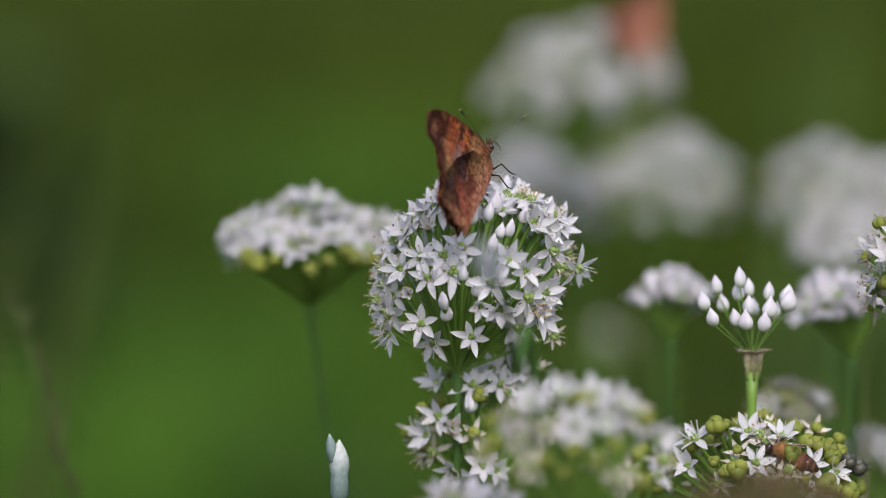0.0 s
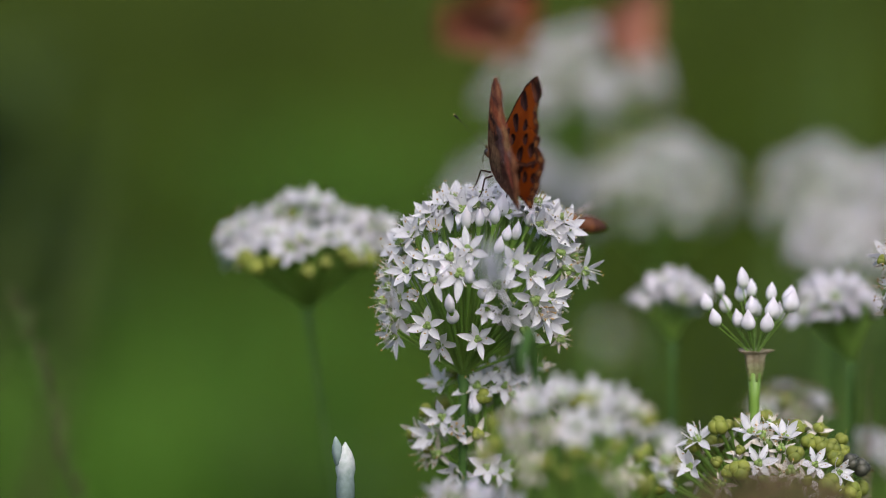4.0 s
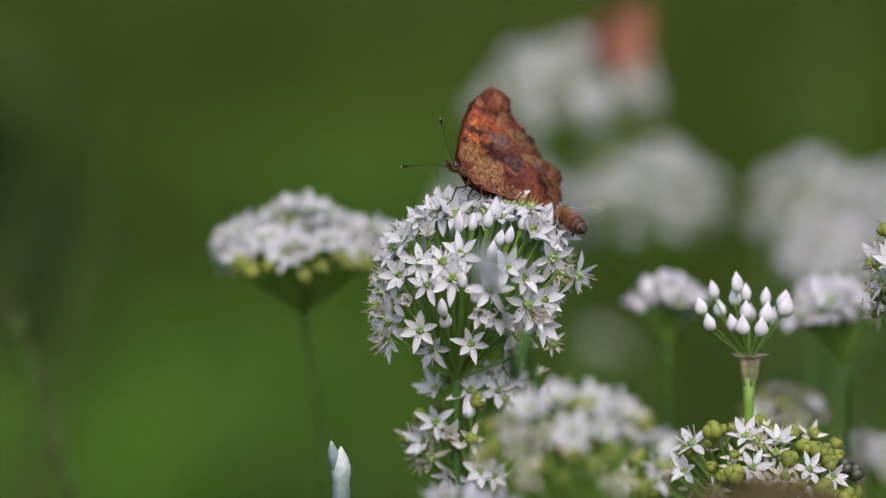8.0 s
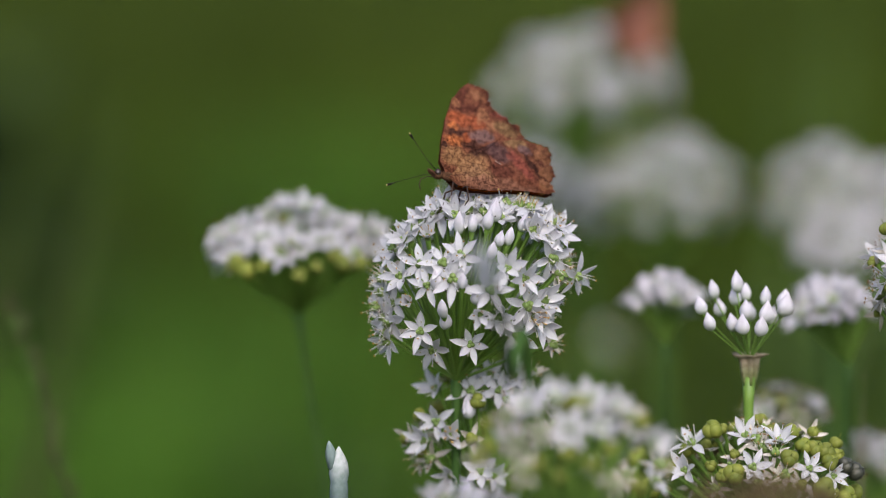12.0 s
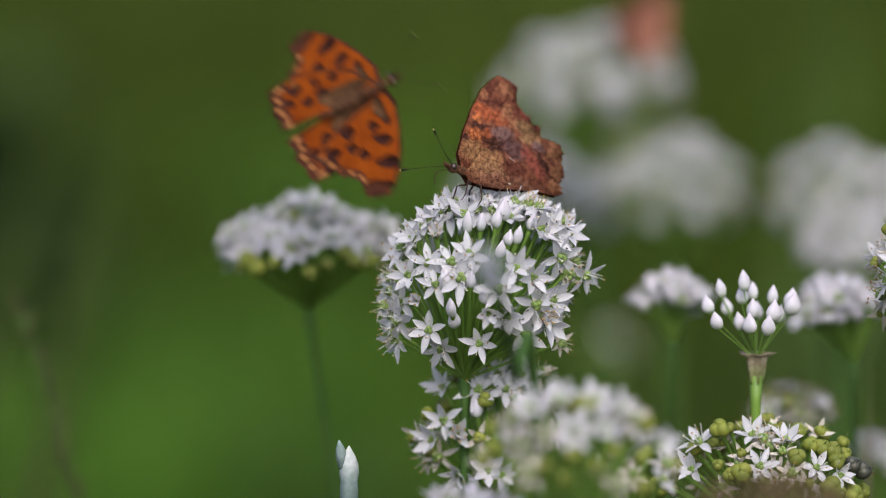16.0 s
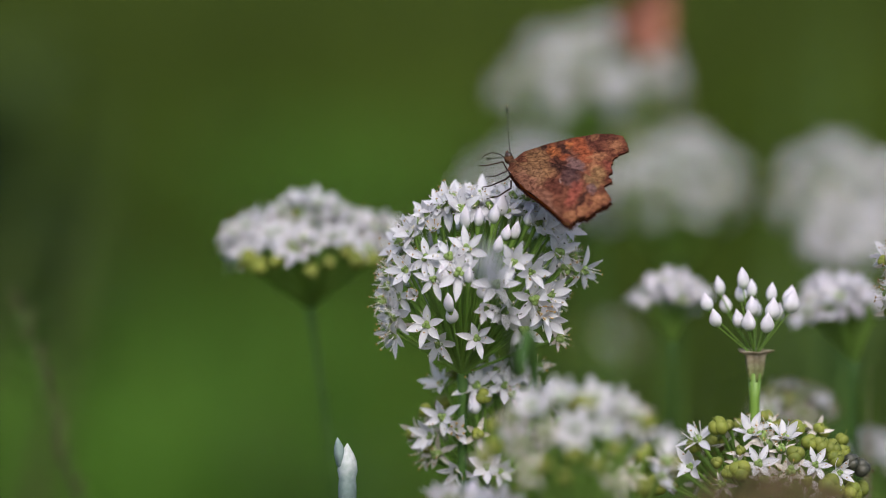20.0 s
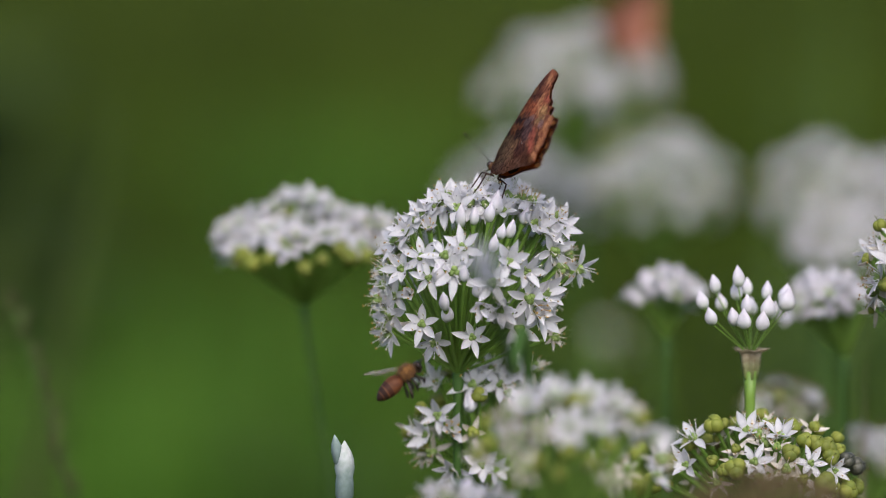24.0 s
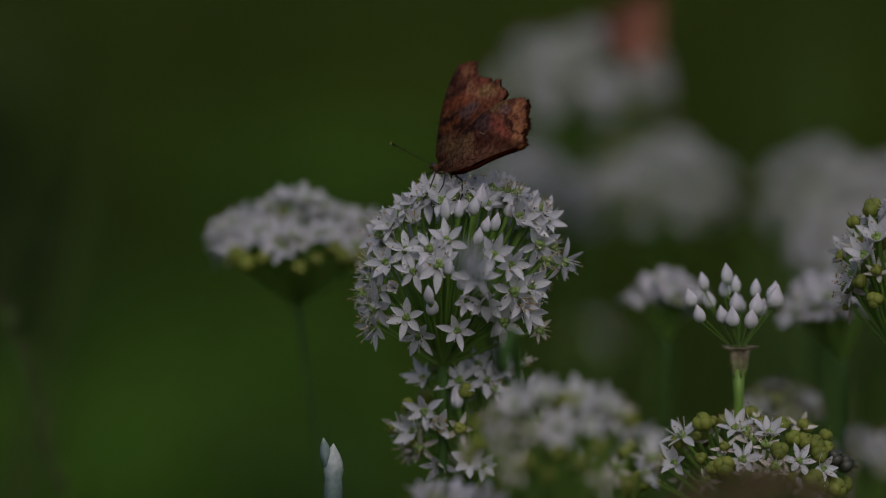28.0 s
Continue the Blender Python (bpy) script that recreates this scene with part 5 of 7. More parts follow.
def bee(label):
    """A honey bee, head towards +x."""
    thing = new("honey_bee")
    tagged(thing, label, "bee", "honey bees")
    part("thorax", egg(bmesh.new(), (0.6 * MM, 0, 0), (2.1 * MM, 1.9 * MM, 1.9 * MM), None, 16, 10), BEEFUR, thing)
    part("fur", fuzz((0.6, 0.0, 0.0), (2.05, 1.85, 1.85), 260, 0.75), BEEFUR, thing, "golden brown fuzz")
    ax = Matrix.Translation((-1.2 * MM, 0, -0.2 * MM)) @ Matrix.Rotation(-radians(98), 4, "Y")
    part("abdomen", lathe([(0, 0.6 * MM), (0.7 * MM, 1.6 * MM), (2.0 * MM, 2.0 * MM), (2.2 * MM, 1.96 * MM), (3.4 * MM, 2.0 * MM), (3.6 * MM, 1.93 * MM), (4.8 * MM, 1.75 * MM), (5.0 * MM, 1.65 * MM), (6.2 * MM, 1.15 * MM), (7.0 * MM, 0.5 * MM), (7.3 * MM, 0.1 * MM)], 16, m=ax), BANDS, thing, "orange and dark banded abdomen")
    head = part("head", egg(bmesh.new(), (3.3 * MM, 0, -0.5 * MM), (0.95 * MM, 1.5 * MM, 1.4 * MM), Matrix.Rotation(0.3, 4, "Y"), 14, 9), BEEDARK, thing)
    for s in (1, -1):
        part("eye", egg(bmesh.new(), (3.4 * MM, s * 1.15 * MM, -0.3 * MM), (0.65 * MM, 0.5 * MM, 1.05 * MM), None, 12, 8), EYE_DARK, head)
        part("antenna", tube([(4.0 * MM, s * 0.4 * MM, -0.2 * MM), (5.0 * MM, s * 0.8 * MM, 0.4 * MM), (6.2 * MM, s * 1.2 * MM, -0.6 * MM)], 0.14 * MM, 5), BEEDARK, head)
        for x, fx, fz in ((1.6, 2.6, -4.0), (0.4, 0.4, -4.6), (-0.6, -1.6, -5.4)):
            part("leg", tube([(x * MM, s * 1.0 * MM, -1.4 * MM), ((x + fx) / 2 * MM, s * 2.4 * MM, -2.4 * MM), (fx * MM, s * 2.1 * MM, fz * 0.8 * MM), (fx * MM - 0.5 * MM, s * 1.9 * MM, fz * MM)],
                             [0.28 * MM, 0.26 * MM, 0.42 * MM, 0.12 * MM], 6), BEEDARK, thing)
        for nm, l, w, rise, back in (("forewing", 9.0, 3.0, 0.35, 0.75), ("hindwing", 6.4, 2.2, 0.25, 1.1)):
            bm = bmesh.new()
            outline = []
            for k in range(16):
                t = 2 * math.pi * k / 16
                r = l * 0.5 * (1 + math.cos(t))
                outline.append(Vector((r * MM, 0.5 * w * MM * math.sin(t) * (0.35 + 0.65 * r / l), 0)))
            lo = [bm.verts.new(p) for p in outline]
            hi = [bm.verts.new(p + Vector((0, 0, 0.05 * MM))) for p in outline]
            bm.faces.new(lo[::-1])
            bm.faces.new(hi)
            for k in range(16):
                bm.faces.new((lo[k], lo[(k + 1) % 16], hi[(k + 1) % 16], hi[k]))
            part(nm, bm, FILM, thing, "clear brownish wing", Matrix.Translation((0.6 * MM if nm == "forewing" else -0.3 * MM, s * 1.1 * MM, 1.4 * MM)) @ Matrix.Rotation(math.pi - s * back * 0.62, 4, "Z") @ Matrix.Rotation(-rise, 4, "Y"))
    return thing


bee_one = bee("orange-banded honey bee gathering nectar on the florets")
bee_two = bee("orange-banded honey bee flying between the stalks")
bee_three = bee("orange-banded honey bee hovering beside the umbel")

# ---- what moves ----
SWAY_MAIN = [(0.0, -0.070, 0.37), (0.5, -0.014, -0.00), (1.0, -0.018, -0.00), (1.5, -0.014, -0.00), (2.0, 0.013, -0.12), (2.5, 0.021, -0.19), (3.0, 0.036, -0.06), (3.5, 0.032, -0.00), (5.5, 0.102, -0.20), (6.0, 0.068, -0.19), (6.5, 0.075, -0.37), (7.0, 0.059, -0.12), (7.5, 0.039, -0.00), (8.0, 0.000, -0.00), (8.5, 0.021, -0.21), (9.0, 0.000, -0.00), (9.5, 0.018, -0.00), (10.0, 0.009, -0.27), (10.5, 0.029, 0.05), (11.0, -0.018, -0.21), (11.5, 0.009, -0.12), (12.0, 0.000, -0.34), (12.5, 0.059, -0.59), (14.5, 0.018, -0.72), (15.0, 0.021, -0.35), (15.5, 0.063, -0.50), (16.0, 0.045, -0.37), (16.5, 0.045, -0.31), (17.0, 0.063, -0.37), (17.5, 0.045, -0.37), (18.0, 0.063, -0.37), (18.5, 0.018, -0.37), (19.0, 0.027, -0.37), (19.5, 0.045, -0.06), (20.0, 0.009, 0.19), (20.5, -0.018, -0.06), (21.0, 0.018, -0.00), (21.5, 0.018, 0.06), (23.5, 0.036, 0.06), (24.0, 0.009, 0.06), (24.5, -0.018, 0.06), (25.0, -0.098, 0.31), (25.5, -0.134, 0.37), (26.0, -0.063, 0.44), (26.5, -0.143, 0.56), (27.0, -0.045, 0.75), (27.5, -0.054, 0.75), (28.0, -0.107, 1.06)]
SWAY_UNDER = [(0.0, -0.032, 0.15), (0.5, -0.006, -0.00), (1.0, -0.008, -0.00), (1.5, -0.006, -0.00), (2.0, 0.006, -0.05), (2.5, 0.010, -0.08), (3.0, 0.016, -0.03), (3.5, 0.015, -0.00), (5.5, 0.046, -0.08), (6.0, 0.031, -0.08), (6.5, 0.034, -0.15), (7.0, 0.027, -0.05), (7.5, 0.018, -0.00), (8.0, 0.000, -0.00), (8.5, 0.010, -0.09), (9.0, 0.000, -0.00), (9.5, 0.008, -0.00), (10.0, 0.004, -0.11), (10.5, 0.013, 0.02), (11.0, -0.008, -0.09), (11.5, 0.004, -0.05), (12.0, 0.000, -0.14), (12.5, 0.027, -0.24), (14.5, 0.008, -0.30), (15.0, 0.010, -0.14), (15.5, 0.028, -0.20), (16.0, 0.020, -0.15), (16.5, 0.020, -0.13), (17.0, 0.028, -0.15), (17.5, 0.020, -0.15), (18.0, 0.028, -0.15), (18.5, 0.008, -0.15), (19.0, 0.012, -0.15), (19.5, 0.020, -0.03), (20.0, 0.004, 0.08), (20.5, -0.008, -0.03), (21.0, 0.008, -0.00), (21.5, 0.008, 0.03), (23.5, 0.016, 0.03), (24.0, 0.004, 0.03), (24.5, -0.008, 0.03), (25.0, -0.045, 0.13), (25.5, -0.061, 0.15), (26.0, -0.028, 0.18), (26.5, -0.065, 0.23), (27.0, -0.020, 0.31), (27.5, -0.024, 0.31), (28.0, -0.049, 0.43)]
SWAY_LEFT = [(0.0, 0.119, 0.26), (0.5, 0.210, 0.52), (1.0, 0.037, 0.46), (1.5, 0.009, 0.33), (2.0, -0.055, 0.13), (2.5, -0.100, -0.13), (3.0, -0.073, 0.07), (3.5, -0.064, 0.13), (5.5, 0.007, 0.05), (6.0, -0.027, 0.07), (6.5, 0.009, -0.13), (7.0, 0.055, -0.13), (7.5, -0.137, -0.00), (8.0, 0.000, -0.00), (8.5, -0.046, -0.00), (9.0, -0.064, -0.39), (9.5, -0.064, -0.39), (10.0, -0.128, 0.33), (10.5, 0.073, 0.78), (11.0, 0.091, 0.26), (11.5, 0.082, 0.26), (12.0, -0.164, 0.13), (12.5, -0.283, -0.39), (14.5, 0.018, 0.52), (15.0, 0.046, 0.65), (15.5, -0.137, 0.13), (16.0, -0.046, 0.39), (16.5, 0.048, 0.23), (17.0, -0.009, 0.13), (17.5, 0.009, -0.13), (18.0, 0.046, -0.00), (18.5, 0.037, 0.13), (19.0, -0.119, -0.39), (19.5, -0.119, -0.20), (20.0, 0.046, 0.07), (20.5, 0.091, -0.20), (21.0, 0.201, -0.13), (21.5, 0.110, -0.07), (23.5, 0.091, 0.46), (24.0, -0.027, 0.46), (24.5, 0.018, 0.20), (25.0, 0.046, 0.07), (25.5, 0.082, -0.13), (26.0, 0.064, 0.07), (26.5, -0.110, -0.07), (27.0, 0.064, 0.26), (27.5, 0.201, 0.52), (28.0, 0.164, -0.20)]
SWAY_FRONT = [(0.0, -0.045, 0.12), (0.5, -0.082, -0.12), (1.0, -0.054, -0.06), (1.5, -0.045, 0.06), (2.0, -0.054, -0.00), (2.5, -0.064, -0.12), (3.0, -0.054, -0.18), (3.5, -0.082, -0.12), (5.5, -0.065, -0.07), (6.0, -0.136, -0.06), (6.5, -0.118, -0.12), (7.0, -0.109, -0.23), (7.5, -0.100, -0.12), (8.0, 0.000, -0.00), (8.5, -0.154, -0.00), (9.0, -0.173, 0.12), (9.5, -0.064, -0.12), (10.0, -0.127, 0.18), (10.5, -0.200, 0.35), (11.0, -0.182, -0.00), (11.5, -0.100, -0.12), (12.0, -0.109, 0.23), (12.5, -0.082, -0.00), (14.5, -0.182, -0.23), (15.0, -0.173, 0.12), (15.5, -0.209, -0.23), (16.0, -0.173, -0.35), (16.5, -0.173, -0.41), (17.0, -0.191, -0.47), (17.5, -0.263, -0.47), (18.0, -0.191, -0.47), (18.5, -0.145, -0.23), (19.0, -0.173, -0.35), (19.5, -0.173, -0.53), (20.0, -0.118, -0.53), (20.5, -0.272, -0.53), (21.0, -0.182, -0.47), (21.5, -0.127, -0.41), (23.5, -0.218, -0.29), (24.0, -0.154, -0.29), (24.5, -0.182, -0.41), (25.0, -0.045, -0.53), (25.5, -0.154, -0.82), (26.0, -0.064, -0.65), (26.5, -0.091, -0.88), (27.0, 0.064, -0.23), (27.5, -0.254, -0.12), (28.0, -0.127, -0.88)]
SWAY_EDGE = [(0.0, -0.221, 0.37), (0.5, -0.168, 0.37), (1.0, -0.089, 0.19), (1.5, -0.027, 0.19), (2.0, 0.089, 0.25), (2.5, 0.186, 0.12), (3.0, 0.266, -0.56), (3.5, 0.204, -0.37), (5.5, 0.184, -0.44), (6.0, 0.156, -0.52), (6.5, 0.145, -0.41), (7.0, 0.053, -0.62), (7.5, -0.018, -0.62), (8.0, 0.000, -0.00), (8.5, -0.230, -0.12), (9.0, -0.204, -0.25), (9.5, 0.018, -0.25), (10.0, 0.106, 0.06), (10.5, 0.027, -0.00), (11.0, -0.035, 0.12), (11.5, -0.018, -0.12), (12.0, 0.071, 0.12), (12.5, 0.027, -0.12), (14.5, 0.053, -0.12), (15.0, -0.021, 0.08), (15.5, -0.050, -0.21), (16.0, -0.062, -0.12), (16.5, 0.097, -0.31), (17.0, 0.186, -0.49), (17.5, 0.142, -0.37), (18.0, 0.221, -0.37), (18.5, 0.266, -0.12), (19.0, 0.115, -0.37), (19.5, 0.097, -0.19), (20.0, 0.204, -0.43), (20.5, 0.009, -0.31), (21.0, -0.089, -0.37), (21.5, -0.266, -0.43), (23.5, -0.177, -0.19), (24.0, -0.150, -0.31), (24.5, -0.009, -0.43), (25.0, 0.097, -0.19), (25.5, -0.053, -0.49), (26.0, -0.080, -0.31), (26.5, -0.239, -0.31), (27.0, -0.186, -0.12), (27.5, -0.478, 0.25), (28.0, -0.584, -0.06)]
SWAY_MID = [(0.0, 0.029, -0.00), (0.5, 0.010, -0.13), (1.0, 0.057, -0.33), (1.5, 0.029, -0.60), (2.0, -0.057, -0.27), (2.5, -0.162, -0.13), (3.0, -0.114, -0.46), (3.5, -0.029, -0.40), (5.5, -0.106, -0.35), (6.0, -0.086, -0.33), (6.5, -0.105, -0.53), (7.0, -0.152, -0.27), (7.5, -0.200, -0.13), (8.0, 0.000, -0.00), (8.5, -0.124, -0.13), (9.0, -0.067, -0.13), (9.5, 0.010, -0.40), (10.0, -0.057, 0.20), (10.5, -0.095, -0.13), (11.0, -0.076, -0.13), (11.5, -0.143, -0.13), (12.0, -0.095, 0.13), (12.5, -0.086, -0.00), (14.5, -0.114, 0.53), (15.0, -0.105, 0.53), (15.5, -0.105, 0.13), (16.0, -0.105, 0.27), (16.5, -0.067, -0.07), (17.0, -0.124, -0.13), (17.5, -0.162, -0.13), (18.0, -0.162, -0.13), (18.5, -0.133, 0.13), (19.0, -0.067, -0.13), (19.5, -0.124, -0.20), (20.0, -0.067, -0.33), (20.5, -0.057, -0.33), (21.0, 0.095, -0.40), (21.5, 0.000, -0.07), (23.5, -0.057, -0.33), (24.0, -0.086, 0.07), (24.5, -0.076, -0.07), (25.0, 0.029, -0.20), (25.5, 0.029, -0.53), (26.0, -0.048, -0.20), (26.5, -0.076, -0.33), (27.0, 0.200, -0.00), (27.5, 0.209, -0.40), (28.0, 0.304, -1.26)]
SWAY_FARMID = [(0.0, 0.104, -0.00), (0.5, 0.009, -0.00), (1.0, 0.076, -0.20), (1.5, 0.047, -0.20), (2.0, -0.038, -0.40), (2.5, -0.142, -0.26), (3.0, -0.038, -0.33), (3.5, -0.047, -0.26), (5.5, -0.087, -0.21), (6.0, -0.104, -0.46), (6.5, -0.028, -0.40), (7.0, -0.057, -0.40), (7.5, -0.180, -0.00), (8.0, 0.000, -0.00), (8.5, -0.123, -0.00), (9.0, -0.047, -0.40), (9.5, -0.066, -0.26), (10.0, -0.170, -0.07), (10.5, -0.132, 0.26), (11.0, -0.095, -0.26), (11.5, -0.123, -0.13), (12.0, 0.038, -0.00), (12.5, 0.066, -0.40), (14.5, 0.000, 0.26), (15.0, 0.047, 0.26), (15.5, -0.009, -0.13), (16.0, -0.009, -0.00), (16.5, -0.028, -0.07), (17.0, -0.028, -0.13), (17.5, -0.085, -0.26), (18.0, -0.142, -0.26), (18.5, -0.095, -0.00), (19.0, -0.047, -0.40), (19.5, -0.009, -0.07), (20.0, 0.066, -0.20), (20.5, 0.038, -0.46), (21.0, 0.076, -0.26), (21.5, 0.019, -0.20), (23.5, -0.019, -0.20), (24.0, -0.123, 0.20), (24.5, -0.151, -0.20), (25.0, -0.104, -0.07), (25.5, -0.085, -0.40), (26.0, -0.047, -0.20), (26.5, 0.132, -0.46), (27.0, 0.180, 0.13), (27.5, 0.057, -0.00), (28.0, 0.208, -1.12)]
SWAY_SPIKE = [(0.0, -0.162, 0.37), (0.5, -0.124, 0.25), (1.0, -0.133, 0.18), (1.5, -0.010, 0.06), (2.0, 0.019, -0.12), (2.5, 0.086, -0.12), (3.0, 0.038, -0.06), (3.5, -0.048, -0.00), (5.5, -0.030, -0.32), (6.0, -0.010, -0.18), (6.5, -0.029, -0.12), (7.0, -0.019, -0.12), (7.5, -0.010, -0.12), (8.0, 0.000, -0.00), (8.5, -0.086, -0.00), (9.0, -0.086, -0.00), (9.5, -0.067, -0.12), (10.0, -0.191, 0.18), (10.5, -0.229, 0.49), (11.0, -0.095, -0.25), (11.5, 0.010, -0.12), (12.0, -0.076, -0.12), (12.5, 0.010, -0.25), (14.5, -0.038, -0.37), (15.0, -0.010, -0.12), (15.5, 0.048, -0.49), (16.0, 0.029, -0.25), (16.5, -0.010, -0.68), (17.0, -0.029, -0.49), (17.5, -0.067, -0.74), (18.0, -0.029, -0.74), (18.5, -0.038, -0.37), (19.0, -0.029, -0.62), (19.5, -0.010, -0.31), (20.0, 0.010, -0.31), (20.5, -0.191, -0.18), (21.0, 0.038, -0.37), (21.5, -0.019, -0.31), (23.5, -0.038, -0.31), (24.0, 0.067, -0.06), (24.5, 0.076, -0.55), (25.0, -0.067, -0.31), (25.5, -0.048, -0.62), (26.0, -0.162, -0.68), (26.5, -0.152, -0.68), (27.0, -0.295, -0.12), (27.5, -0.343, -0.25), (28.0, 0.076, -1.17)]
SWAY_BACK = [(0.0, 0.425, 2.49), (0.5, 0.404, 2.02), (1.0, 0.456, 1.79), (1.5, 0.342, 1.79), (2.0, 0.249, 1.40), (2.5, 0.228, 1.71), (3.0, 0.186, 1.32), (3.5, 0.176, 1.71), (5.5, 0.029, 1.77), (6.0, 0.176, 1.48), (6.5, 0.052, 1.24), (7.0, 0.642, 1.56), (7.5, 0.238, 2.02), (8.0, 0.000, -0.00), (8.5, 0.466, 2.49), (9.0, 0.425, 2.18), (9.5, 0.466, 0.31), (10.0, 0.580, 2.41), (10.5, 0.456, 2.95), (11.0, 0.394, 1.71), (11.5, 0.466, 1.40), (12.0, 0.580, 2.95), (12.5, 0.135, 0.93), (14.5, 0.539, 2.49), (15.0, 0.321, 2.49), (15.5, 0.280, 1.71), (16.0, 0.549, 3.11), (16.5, 0.404, 2.10), (17.0, 0.218, 1.87), (17.5, 0.197, 1.24), (18.0, 0.259, 1.71), (18.5, 0.352, 2.49), (19.0, 0.300, 1.56), (19.5, 0.425, 1.17), (20.0, 0.673, 3.19), (20.5, 0.559, 2.72), (21.0, 0.663, 1.56), (21.5, 0.746, 2.88), (23.5, 0.518, 1.48), (24.0, 0.300, 2.41), (24.5, 0.290, 1.32), (25.0, 0.342, 2.10), (25.5, 0.073, 0.62), (26.0, 0.632, 1.79), (26.5, 0.601, 2.41), (27.0, 0.528, 2.02), (27.5, 0.829, 2.64), (28.0, 0.787, 0.23)]
